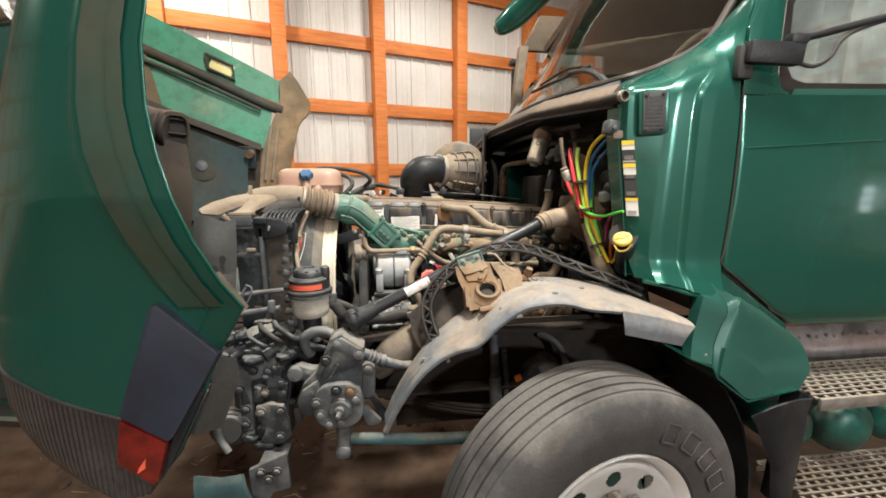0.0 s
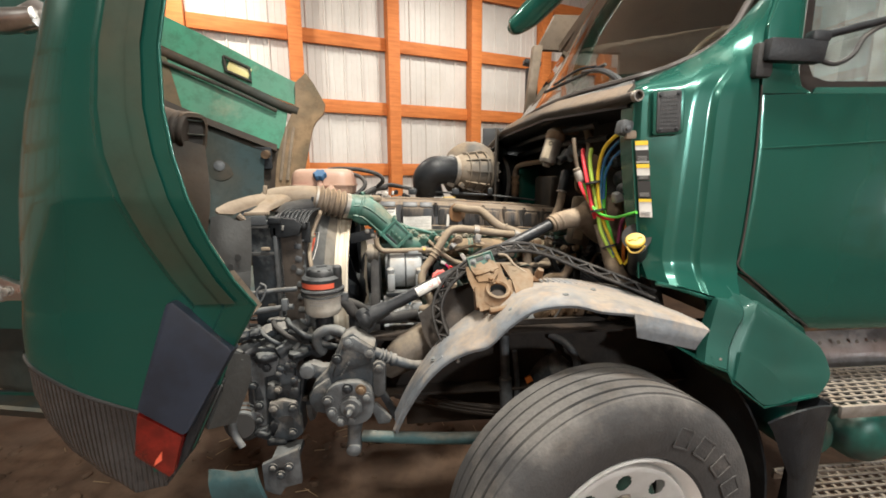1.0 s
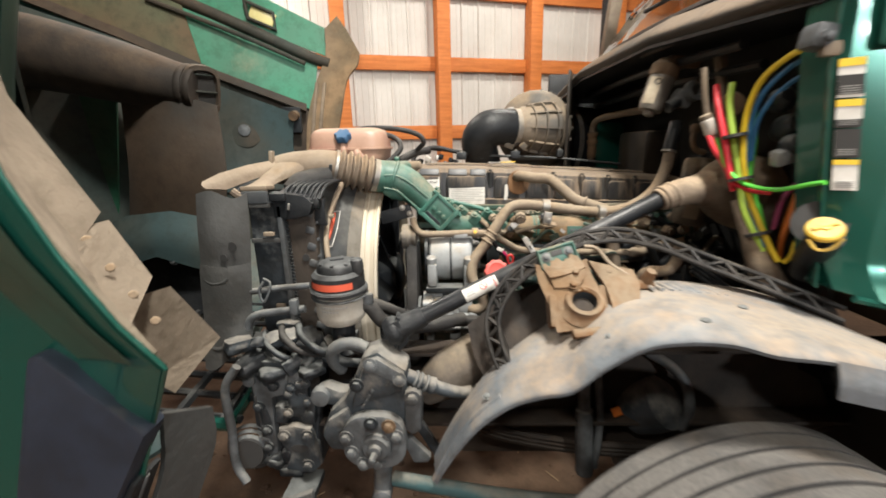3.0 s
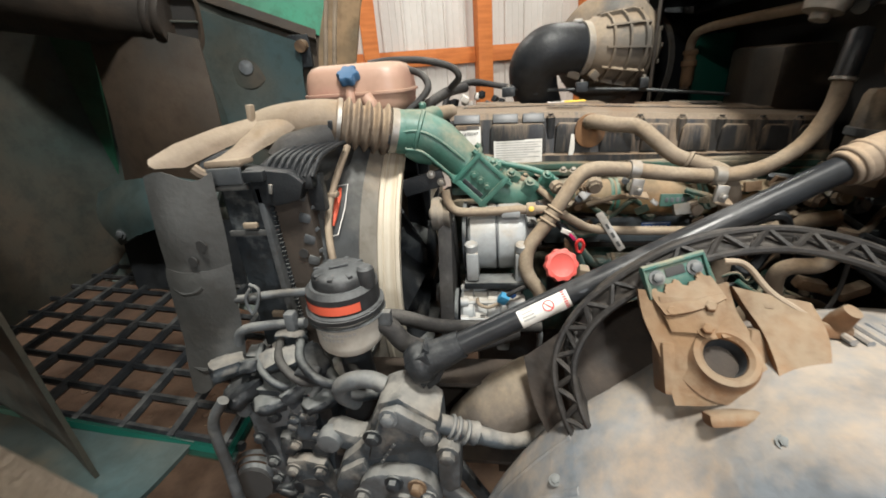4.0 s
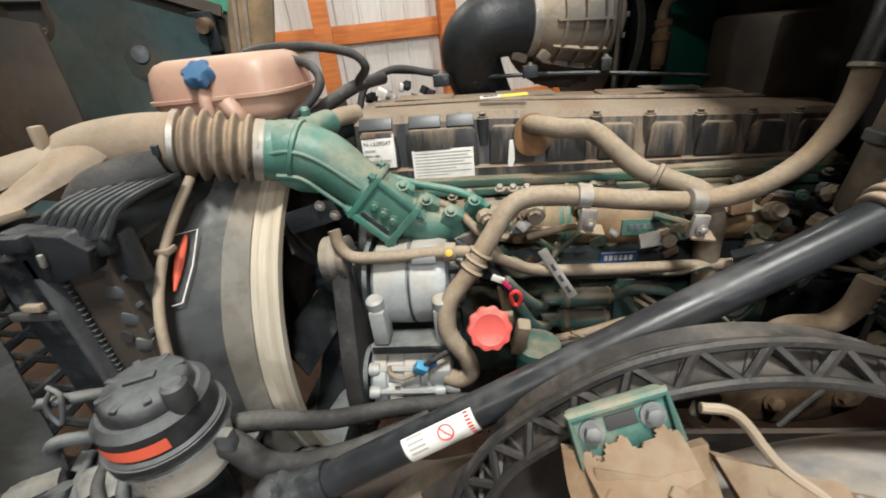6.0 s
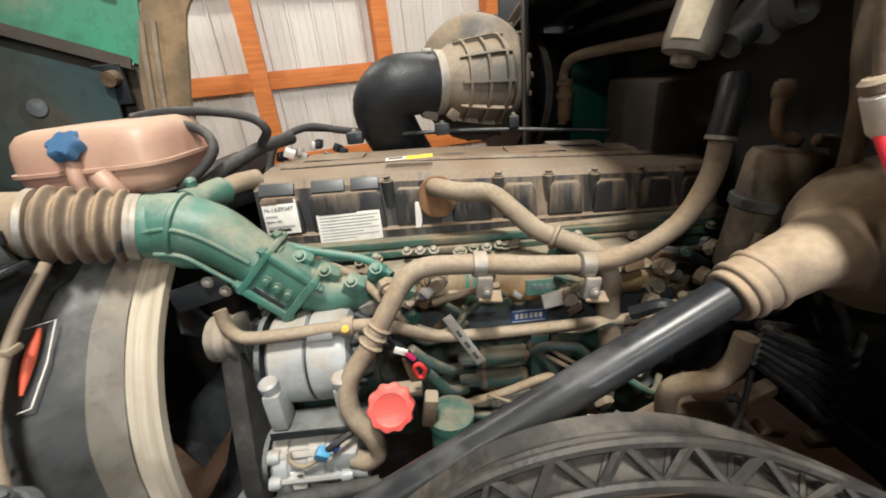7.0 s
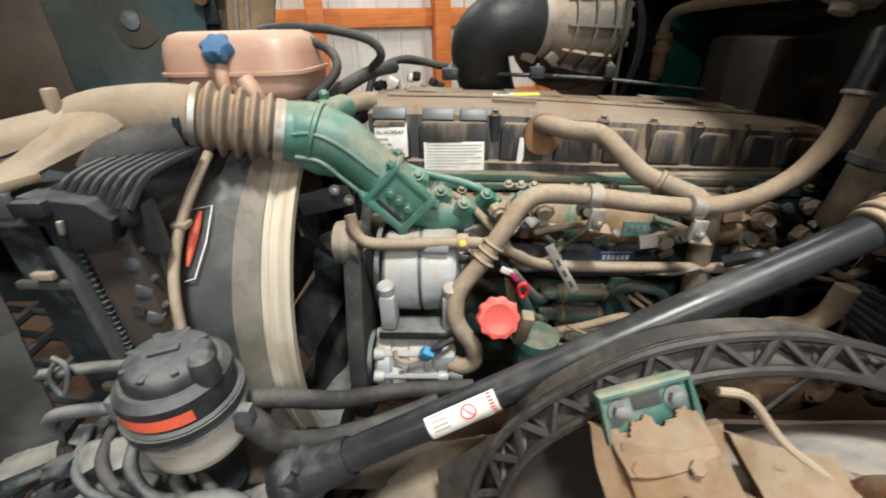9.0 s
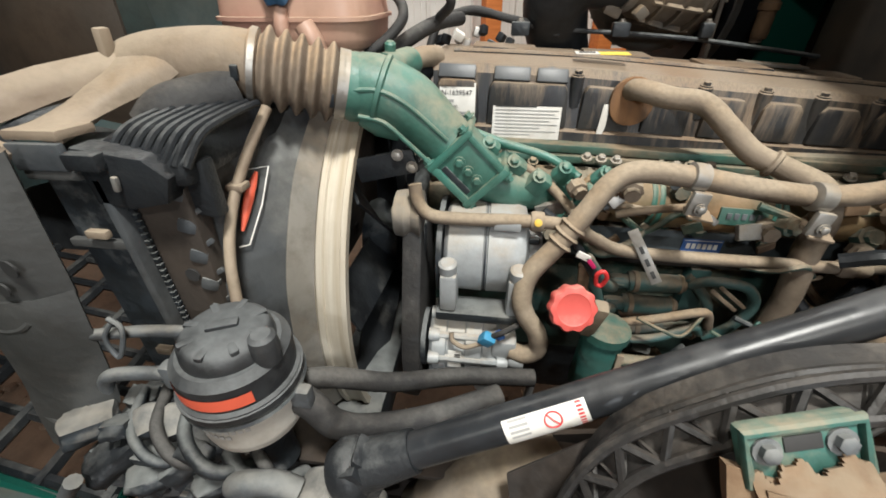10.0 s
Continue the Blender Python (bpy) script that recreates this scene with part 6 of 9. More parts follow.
bm = lathe([(0.02, -0.05), (0.022, -0.04), (0.022, 0.02), (0.027, 0.022), (0.027, 0.04), (0.021, 0.042), (0.021, 0.06), (0.026, 0.062), (0.026, 0.075), (0.018, 0.08)], (0.746, 2.715, 1.58), (0, 0, 1), 14)
single("ac_pipe_fitting", bm, cast_rust, "brass-coloured pipe fitting with a white tag", "fitting")

# loom, loop bracket and dusty blocks below the strut boot
loom = thing("wiring_loom", "bundle of dust-caked cables behind the fender", "wiring loom", (1.05, 1.95, 1.0))
for k in range(16):
    a, b = (k % 4) * 0.022, (k // 4) * 0.022
    j = lambda: random.uniform(-0.012, 0.012)
    part("cable", tube([(0.90 + j(), 1.90 + a + j(), 1.20 - b), (1.0 + j(), 1.92 + a + j(), 1.155 - b + j()), (1.12 + j(), 1.93 + a + j(), 1.065 - b + j()), (1.24 + j(), 1.93 + a, 0.97 - b + j()), (1.34, 1.95 + a, 0.88 - b)], random.uniform(0.007, 0.012), 8), random.choice((hose_tan, hose_tan, tan_rubber, cast_dark)), loom)
for x, z in ((1.03, 1.115), (1.18, 1.0)):
    part("tape", lathe([(0.06, -0.008), (0.064, 0), (0.06, 0.008)], (x, 1.94, z - 0.01), (0.75, 0.05, -0.65), 18, hollow=True), hose_tan, loom)
for k in range(6):
    part("dark_lead", tube([(0.86, 1.9, 1.23 - 0.014 * k), (0.93, 1.87, 1.20 - 0.02 * k), (1.0, 1.86, 1.18 - 0.03 * k), (1.06, 1.9, 1.2 - 0.03 * k)], 0.008, 8), cast_dark, loom)
single("bent_bracket_tube", tube([(0.785, 1.85, 1.265), (0.775, 1.85, 1.21), (0.745, 1.85, 1.178), (0.69, 1.85, 1.175), (0.665, 1.85, 1.155), (0.67, 1.85, 1.10), (0.70, 1.86, 1.06)], 0.019, 12), tan_rubber, "dust-brown bent tube bracket under the strut", "bracket")
blk = thing("rear_engine_mount", "dust-caked brown engine mount casting", "engine mount", (0.77, 1.9, 0.95))
part("casting", prism([(0.64, 0.95), (0.66, 1.0), (0.72, 1.035), (0.80, 1.04), (0.87, 1.02), (0.86, 0.97), (0.8, 0.94), (0.72, 0.93)], 1.84, 1.96, 0.015), cast_rust, blk)
for x, z in ((0.70, 1.0), (0.82, 1.01)):
    part("mount_bolt", bolt((x, 1.84, z), (0, -1, 0.3), 0.013, 0.016), cast_rust, blk)
single("thin_cable", tube([(0.80, 1.84, 1.2), (0.78, 1.82, 1.1), (0.73, 1.81, 1.03), (0.69, 1.8, 0.98)], 0.005, 8), rubber, "thin black cable hanging below the boot", "cable")
for x, z, r in ((0.93, 0.98, 20), (1.05, 0.93, 10), (0.88, 1.08, -20), (1.0, 1.04, 35), (0.78, 1.1, 15)):
    single("dusty_clip", box((x, 1.9, z), (0.07, 0.03, 0.03), 0.008, (10, r, 5)), cast_rust, "dust-brown clip among the cables", "clip", "dusty clips")

# ---------------------------------------------------------------- radiator and cooling pack
pack = thing("radiator_pack", "dusty radiator and charge air cooler pack in a black frame", "radiator", (-0.5, 2.4, 0.6))
part("core", box((-0.475, 2.45, 1.19), (0.10, 1.28, 0.5), 0.006), material("dark_radiator_core", (0.02, 0.017, 0.014), 0.7, 0, (0.04, 0.03, 0.022), bump=0.5, dust=0.25, up=0.2, dust_color=(0.14, 0.1, 0.07)), pack)
part("side_channel", prism([(-0.625, 0.96), (-0.525, 0.99), (-0.528, 1.465), (-0.625, 1.48)], 1.755, 1.86, 0.006), cast_dark, pack)
part("side_strap", prism([(-0.525, 0.985), (-0.51, 0.985), (-0.513, 1.445), (-0.528, 1.445)], 1.735, 1.77, 0.003), shroud_grey, pack)
part("cross_strap", box((-0.57, 1.742, 1.335), (0.10, 0.012, 0.014), 0.003), flap_grey, pack)
part("cross_clip", box((-0.558, 1.733, 1.357), (0.034, 0.012, 0.013), 0.003), tan_plastic, pack)
part("cross_clip", box((-0.55, 1.733, 1.115), (0.03, 0.012, 0.016), 0.003), tan_plastic, pack)
part("core_side", prism([(-0.508, 0.98), (-0.43, 0.98), (-0.42, 1.435), (-0.51, 1.44)], 1.765, 1.80, 0.004), material("brown_tank_side", (0.035, 0.028, 0.023), 0.7, 0, (0.055, 0.042, 0.032), bump=0.3, dust=0.2, up=0.2, dust_color=(0.16, 0.12, 0.08)), pack)
# black disc for the hole; its depth is only dark colour
part("core_hole", lathe([(0.012, 0), (0.012, 0.003)], (-0.46, 1.763, 1.27), (0, -1, 0), 16), flat_black, pack)
bm = bmesh.new()
for k in range(40):
    box((-0.508 + 0.00012 * k, 1.757, 1.445 - 0.0112 * k), (0.008, 0.008, 0.0058), 0, bm=bm)
part("crimp_teeth", bm, cast_dark, pack)
part("upper_bracket", prism([(-0.535, 1.405), (-0.48, 1.40), (-0.425, 1.412), (-0.41, 1.45), (-0.44, 1.475), (-0.54, 1.488)], 1.735, 1.775, 0.005), black_plastic, pack)
part("upper_bracket_step", box((-0.515, 1.73, 1.472), (0.05, 0.02, 0.024), 0.005), black_plastic, pack)
part("upper_bracket_tab", box((-0.484, 1.729, 1.442), (0.008, 0.008, 0.022), 0.003, (0, 10, 0)), steel, pack)
part("top_tank", prism([(1.75, 1.455), (1.78, 1.485), (1.84, 1.497), (3.06, 1.497), (3.08, 1.43), (1.75, 1.43)], -0.535, -0.395, 0.012, plane="yz"), black_plastic, pack)
for k in range(8):
    x = -0.515 + 0.017 * k
    part("tank_rib", tube([(x, 1.757, 1.458), (x + 0.012, 1.79, 1.494), (x + 0.022, 1.85, 1.505), (x + 0.024, 1.92, 1.505)], 0.006, 8), black_plastic, pack)
# tan saddle, wing and charge air pipe
part("saddle", box((-0.592, 1.768, 1.498), (0.085, 0.06, 0.014), 0.005, (-4, -1, 0)), tan_plastic, pack)
part("saddle_front", box((-0.59, 1.738, 1.472), (0.082, 0.012, 0.038), 0.004, (0, -1, 0)), shroud_grey, pack)
part("saddle_foot", box((-0.585, 1.742, 1.446), (0.085, 0.014, 0.014), 0.004, (0, -1, 0)), flap_grey, pack)
part("saddle_edge", tube([(-0.52, 1.92, 1.535), (-0.60, 1.85, 1.515), (-0.648, 1.79, 1.503), (-0.652, 1.757, 1.49), (-0.64, 1.75, 1.46)], 0.009, 8), black_plastic, pack)
wing = sheet(cross_smooth([[(-0.715, 1.685, 1.527), (-0.69, 1.735, 1.548), (-0.65, 1.84, 1.568), (-0.60, 1.94, 1.58)], [(-0.712, 1.678, 1.517), (-0.675, 1.722, 1.522), (-0.635, 1.83, 1.545), (-0.585, 1.925, 1.56)],
              [(-0.705, 1.682, 1.507), (-0.665, 1.72, 1.500), (-0.63, 1.83, 1.522), (-0.58, 1.92, 1.54)]], 4), 0.014)
part("air_wing", wing, tan_plastic, pack, "dust-coated tan air guide")
part("wing_bracket", tube([(-0.655, 1.73, 1.495), (-0.64, 1.735, 1.48), (-0.625, 1.745, 1.475)], 0.012, 8), tan_rubber, pack)
pipe = thing("charge_air_pipe", "dust-coated tan charge air pipe", "air pipe", (-0.5, 1.95, 1.4))
part("pipe", tube([(-0.618, 1.972, 1.535), (-0.595, 1.97, 1.543), (-0.55, 1.97, 1.551), (-0.49, 1.976, 1.555), (-0.44, 1.983, 1.554), (-0.405, 1.992, 1.549)], [0.047, 0.052, 0.053, 0.054, 0.055, 0.055], 24), tan_plastic, pipe)
leg = [[(-0.615, 1.935, 1.57), (-0.57, 1.93, 1.575), (-0.52, 1.93, 1.575), (-0.47, 1.935, 1.565)], [(-0.612, 1.895, 1.55), (-0.575, 1.885, 1.55), (-0.54, 1.885, 1.548), (-0.51, 1.91, 1.535)],
       [(-0.615, 1.84, 1.525), (-0.592, 1.83, 1.523), (-0.57, 1.83, 1.52), (-0.555, 1.85, 1.51)], [(-0.628, 1.79, 1.508), (-0.60, 1.775, 1.507), (-0.575, 1.775, 1.505), (-0.56, 1.79, 1.50)], [(-0.63, 1.745, 1.504), (-0.60, 1.74, 1.504), (-0.57, 1.74, 1.503), (-0.55, 1.745, 1.499)]]
part("saddle_leg", sheet(cross_smooth(smooth_rows(leg, 3), 4), 0.01), tan_plastic, pipe)
part("clip", box((-0.606, 1.925, 1.585), (0.014, 0.022, 0.05), 0.004, (0, 6, 0)), tan_plastic, pipe)
part("inner_pipe", tube([(-0.42, 1.955, 1.515), (-0.46, 1.925, 1.505), (-0.50, 1.89, 1.495), (-0.52, 1.87, 1.47)], 0.042, 16), rubber, pipe)

bel = thing("bellows_hose", "dusty ribbed rubber bellows hose with steel clamps", "hose", (-0.31, 1.965, 1.45))
B0, B1 = V(-0.412, 1.99, 1.55), V(-0.262, 2.047, 1.507)
def bellow_r(f):
    if f < 0.1 or f > 0.88:
        return 0.0585
    return 0.0605 + 0.0085 * math.cos((f - 0.1) / 0.78 * 5 * 2 * math.pi + math.pi)
part("bellows", tube([B0 + (B1 - B0) * (k / 70) for k in range(71)], bellow_r, 36, 0), tan_rubber, bel, sharp=60)
DB = (B1 - B0).normalized()
for f in (0.05, 0.9, 0.95):
    p = B0 + (B1 - B0) * f
    part("clamp", lathe([(0.0585, -0.005), (0.0615, -0.005), (0.0615, 0.005), (0.0585, 0.005)], p, DB, 36), steel, bel)
for f, dy in ((0.05, -0.062), (0.93, -0.063)):
    p = B0 + (B1 - B0) * f + V(0, dy, 0.0 if f < 0.5 else -0.012)
    part("clamp_screw", box(p, (0.012, 0.01, 0.024), 0.003, (10, 8, 20)), cast_dark, bel)

# expansion tank
tk = thing("expansion_tank", "orange-pink translucent coolant tank with a blue cap", "coolant tank", (-0.4, 2.25, 1.5))
def tank_loop(z, s):
    return [(x, y, z) for x, y in ngon_round((-0.405, 2.26), 0.158 * s, 0.135 * s, 40, 5)]
bm = bmesh.new()
rings(bm, [tank_loop(z, s) for z, s in ((1.55, 0.86), (1.558, 0.93), (1.575, 0.965), (1.604, 0.985), (1.605, 1.03), (1.612, 1.03), (1.613, 0.985), (1.645, 0.965), (1.668, 0.93), (1.683, 0.85), (1.69, 0.72))])
part("body", bm, tank_orange, tk, sharp=50)
part("neck", lathe([(0.024, 0), (0.024, 0.03)], (-0.405, 2.15, 1.645), (0, -0.5, 0.87), 20), tank_orange, tk)
cmx = axis_matrix((-0.405, 2.135, 1.648), (0, -0.62, 0.78))
loops = []
for r, h in ((0.024, 0), (0.03, 0.003), (0.03, 0.022), (0.026, 0.027), (0.001, 0.028)):
    loops.append([cmx @ Vector((r * (1 + 0.13 * math.cos(6 * a)) * math.cos(a), r * (1 + 0.13 * math.cos(6 * a)) * math.sin(a), h)) for a in (2 * math.pi * j / 48 for j in range(48))])
part("cap", rings(bmesh.new(), loops), blue_plastic, tk, "blue star-shaped cap")
part("level_spout", tube([(-0.405, 2.128, 1.625), (-0.405, 2.118, 1.6), (-0.405, 2.118, 1.575)], 0.014, 12), tank_orange, tk)
part("moulded_waist", tube([(-0.36, 2.118, 1.60), (-0.345, 2.115, 1.575), (-0.34, 2.12, 1.555)], 0.02, 12), tank_orange, tk)
single("overflow_hose", tube([(-0.40, 2.33, 1.69), (-0.33, 2.33, 1.695), (-0.224, 2.33, 1.688), (-0.135, 2.34, 1.664), (-0.108, 2.35, 1.63), (-0.14, 2.38, 1.597)], 0.011, 10), rubber, "black rubber overflow hose from the coolant tank", "hose")
single("overflow_hose", tube([(-0.36, 2.31, 1.682), (-0.31, 2.3, 1.675), (-0.225, 2.28, 1.65), (-0.197, 2.25, 1.61), (-0.226, 2.22, 1.57), (-0.27, 2.2, 1.54)], 0.011, 10), rubber, "black rubber overflow hose from the coolant tank", "hose")
single("heater_hose", tube([(-0.3, 2.2, 1.52), (-0.24, 2.22, 1.53), (-0.2, 2.3, 1.56), (-0.15, 2.4, 1.585), (-0.1, 2.5, 1.59)], 0.017, 12), rubber, "black rubber hose behind the coolant tank", "hose")
single("heater_hose", tube([(-0.24, 2.16, 1.49), (-0.2, 2.2, 1.50), (-0.16, 2.28, 1.50)], 0.026, 12), black_plastic, "thick black hose behind the coolant tank", "hose")

# fan shroud and ring
shr = thing("fan_shroud", "grey plastic fan shroud with a bare metal ring", "fan shroud", (-0.35, 2.44, 0.7))
FC = (2.41, 1.0)
RR = 0.515
rows = []
for k in range(73):
    a = 2 * math.pi * k / 72
    c, s = math.cos(a), math.sin(a)
    sq = 1.0 / max(abs(c) / 0.60, abs(s) / 0.47)
    rows.append([(-0.425, FC[0] + c * sq, FC[1] + 0.0 + s * sq), (-0.405, FC[0] + c * sq * 0.99, FC[1] + s * sq * 0.99), (-0.37, FC[0] + c * (0.35 * sq + 0.65 * RR), FC[1] + s * (0.35 * sq + 0.65 * RR)), (-0.303, FC[0] + c * RR, FC[1] + s * RR)])
part("shroud", patch(rows, lambda c: not (c.y < 2.12 and 0.8 < c.z < 1.47), 0.006), shroud_grey, shr)
part("ring", lathe([(RR + dr, h) for dr, h in ((-0.02, -0.306), (-0.003, -0.306), (-0.001, -0.30), (0.003, -0.297), (0.003, -0.285), (-0.001, -0.282), (-0.001, -0.25), (0.005, -0.247), (0.005, -0.236), (-0.013, -0.236), (-0.02, -0.29))], (0, *FC), (1, 0, 0), 100, hollow=True), ring_metal, shr, "bare metal ring with worn edge", 25)
for k in range(8):
    z = 1.03 + k * 0.055
    part("clip_lug", box((-0.417, 1.808, z), (0.03, 0.018, 0.026), 0.008, (0, 20, 10)), shroud_grey, shr)
    part("clip_web", box((-0.405, 1.812, z + 0.018), (0.03, 0.008, 0.008), 0.002, (0, -30, 10)), shroud_grey, shr)
def ring_y(z):
    return FC[0] - math.sqrt(RR * RR - (z - FC[1]) ** 2)
part("corner_web", prism([(-0.43, 1.38), (-0.365, 1.37), (-0.365, 1.46), (-0.43, 1.47)], 1.812, 1.84, 0.006), black_plastic, shr)
def wall_y(z):
    return max(1.818, ring_y(z) - 0.115)
LEVELS = (1.47, 1.38, 1.3, 1.2, 1.1, 0.95, 0.8)
wall_rows = cross_smooth([[(-0.42, 1.812, z), (-0.395, wall_y(z), z), (-0.306, ring_y(z) + 0.002, z)] for z in LEVELS], 4)
part("side_wall", sheet(wall_rows, 0.006), shroud_grey, shr)
# extra strip over the wall that paints its lit part paler
band_rows = []
for r in wall_rows:
    d = r[2] - r[1]
    out = V(d.y, -d.x, 0).normalized() * 0.007
    band_rows.append([r[1] + d * f + out for f in (0.6, 0.8, 1.0)])
part("lit_dusty_band", sheet(band_rows, 0.002), shroud_lit_band, shr, "dusty band next to the ring, paler in colour where lit")
lab = thing("shroud_sticker", "black warning sticker with white outline and orange mark", "sticker", (-0.36, 1.9, 1.25))
TR, BR = V(-0.360, 1.962, 1.396), V(-0.372, 1.868, 1.29)
LEFT = V(-0.74, -0.67, 0.05) * 0.034
part("outline", tube([TR + LEFT * 1.15, TR, TR.lerp(BR, 0.5) + V(0.004, 0.002, 0), BR, BR + LEFT * 0.5], 0.0014, 6, 0), white_label, lab)
mark = [TR.lerp(BR, f) + LEFT * (0.62 - 0.55 * (f - 0.4) ** 2) for f in (0.05, 0.2, 0.4, 0.6, 0.8)]
part("mark", tube(mark, [0.003, 0.0075, 0.009, 0.0075, 0.003], 10, 4), orange_band, lab)
fan = thing("cooling_fan", "black cooling fan inside the shroud ring", "fan", (-0.25, 2.44, 0.9))
part("hub", lathe([(0.02, -0.08), (0.1, -0.07), (0.12, -0.03), (0.12, 0.04), (0.06, 0.06)], (-0.27, *FC), (1, 0, 0)), cast_dark, fan)
for k in range(9):
    a = 2 * math.pi * k / 9 + 0.25
    u = V(0, math.cos(a), math.sin(a))
    w_ = V(0, -math.sin(a), math.cos(a))
    rows = []
    for r, tw in ((0.1, 0.9), (0.25, 0.7), (0.43, 0.5)):
        c = V(-0.27, *FC) + u * r
        d = w_ * (0.055 * math.cos(tw)) + V(1, 0, 0) * (0.055 * math.sin(tw))
        rows.append([c - d, c + d])
    part("blade", sheet(rows, 0.006), black_plastic, fan)
part("clutch_bracket", box((-0.178, 2.075, 1.362), (0.125, 0.016, 0.05), 0.006, (0, -14, 0)), black_plastic, fan)
for x, z in ((-0.152, 1.388), (-0.124, 1.365)):
    part("bracket_bolt", bolt((x, 2.066, z), (0, -1, 0), 0.008, 0.009), steel, fan)
single("tan_dip_tube", tube([(-0.375, 1.95, 1.49), (-0.392, 1.88, 1.425), (-0.402, 1.825, 1.36), (-0.392, 1.77, 1.295), (-0.362, 1.71, 1.2)], 0.009, 12), tan_plastic, "tan dip tube standing in front of the fan shroud", "tube")
single("tube_clip", box((-0.398, 1.85, 1.39), (0.03, 0.026, 0.012), 0.004), tan_plastic, "tan clip round the dip tube", "clip")

for ob in (shr, lab, fan):
    ob.location += V(-0.022, -0.038, 0.0)

# rubber side sheet
rows = [[(-0.765, 1.715, 1.492), (-0.72, 1.712, 1.50), (-0.665, 1.722, 1.475), (-0.63, 1.742, 1.49)],
        [(-0.772, 1.705, 1.38), (-0.725, 1.69, 1.38), (-0.675, 1.70, 1.37), (-0.635, 1.735, 1.37)],
        [(-0.778, 1.70, 1.28), (-0.735, 1.698, 1.272), (-0.685, 1.71, 1.27), (-0.645, 1.735, 1.27)],
        [(-0.782, 1.695, 1.26), (-0.735, 1.685, 1.252), (-0.685, 1.70, 1.25), (-0.645, 1.73, 1.25)],
        [(-0.79, 1.685, 1.1), (-0.745, 1.68, 1.09), (-0.70, 1.69, 1.09), (-0.66, 1.72, 1.09)],
        [(-0.795, 1.675, 1.035), (-0.75, 1.672, 1.03), (-0.70, 1.68, 1.045), (-0.66, 1.715, 1.06)],
        [(-0.80, 1.665, 0.945), (-0.765, 1.66, 0.945), (-0.715, 1.67, 0.985), (-0.665, 1.71, 1.03)]]
flp = thing("radiator_side_flap", "dusty grey rubber air flap beside the radiator", "flap", (-0.72, 1.69, 0.95))
part("rubber_sheet", sheet(cross_smooth(smooth_rows(rows, 3), 3), 0.006), flap_grey, flp)
# two black discs, the dark of the slots painted and not cut
part("slot", lathe([(0.014, 0), (0.014, 0.003)], (-0.672, 1.695, 1.335), (-0.1, -1, 0), 14), flat_black, flp)
part("slot", lathe([(0.012, 0), (0.012, 0.003)], (-0.70, 1.69, 1.30), (-0.1, -1, 0), 14), flat_black, flp)
part("fold", tube([(-0.776, 1.692, 1.235), (-0.745, 1.682, 1.222), (-0.715, 1.685, 1.225), (-0.70, 1.69, 1.235)], 0.006, 8), flap_grey, flp)
part("fold", tube([(-0.79, 1.675, 1.02), (-0.75, 1.665, 1.012), (-0.72, 1.67, 1.025), (-0.69, 1.685, 1.05)], 0.007, 8), flap_grey, flp)
flp.location += V(0.03, -0.03, 0.0)
for pts, r in (([(-0.70, 1.70, 1.33), (-0.665, 1.695, 1.34), (-0.665, 1.69, 1.25), (-0.66, 1.69, 1.20), (-0.63, 1.695, 1.18), (-0.54, 1.71, 1.185), (-0.44, 1.715, 1.19)], 0.0105),
               ([(-0.645, 1.68, 1.055), (-0.63, 1.675, 1.09), (-0.60, 1.675, 1.11), (-0.53, 1.68, 1.118), (-0.45, 1.68, 1.125)], 0.012)):
    single("coolant_pipe", tube(pts, r, 12), cast_grey, "dusty bent metal pipe beside the radiator", "pipe", "bent pipes")
single("pipe_clip", tube([(-0.578, 1.695, 1.212), (-0.592, 1.685, 1.185), (-0.58, 1.68, 1.15), (-0.56, 1.682, 1.18), (-0.556, 1.69, 1.21), (-0.578, 1.695, 1.222)], 0.004, 8), cast_grey, "looped wire clip on the bent pipe", "clip")
single("pipe_joint", box((-0.478, 1.668, 1.138), (0.026, 0.026, 0.05), 0.008), cast_grey, "metal pipe joint beside the reservoir", "joint")

# power steering reservoir
res = thing("steering_reservoir", "power steering reservoir with black cap, orange band and printed white body", "fluid reservoir", (-0.32, 1.635, 1.1))
RP, RD = (-0.32, 1.638, 1.115), (0, -0.02, 1)
part("bowl", lathe([(0.03, -0.012), (0.058, -0.008), (0.069, 0.004), (0.072, 0.02), (0.0735, 0.085), (0.076, 0.09)], RP, RD, 40), cream_body, res)
part("upper_body", lathe([(0.079, 0.085), (0.081, 0.09), (0.081, 0.1), (0.076, 0.104), (0.076, 0.142), (0.07, 0.148), (0.066, 0.152)], RP, RD, 40), cap_black, res)
bm = bmesh.new()
mm = axis_matrix(RP, RD)
rings(bm, [[mm @ Vector((0.0775 * math.cos(a), 0.0775 * math.sin(a), hh)) for a in (radians(-165) + radians(120) * k / 20 for k in range(21))] for hh in (0.11, 0.13)], close=False, cap=False)
part("orange_band", bm, orange_band, res)
part("lip", lathe([(0.078, 0.086), (0.0835, 0.088), (0.0835, 0.097), (0.078, 0.099)], RP, RD, 40), cap_black, res)
part("cap", lathe([(0.06, 0.15), (0.06, 0.154), (0.058, 0.17), (0.05, 0.178), (0.02, 0.182)], RP, RD, 40), cap_black, res)
for k in range(8):
    a = 2 * math.pi * k / 8
    part("cap_lug", box(mm @ V(0.042 * math.cos(a), 0.042 * math.sin(a), 0.176), (0.026, 0.011, 0.008), 0.003, (0, 0, math.degrees(a))), cap_black, res)
part("cap_ridge", box(mm @ V(0, 0, 0.183), (0.04, 0.016, 0.008), 0.003, (0, 0, 25)), cap_black, res)
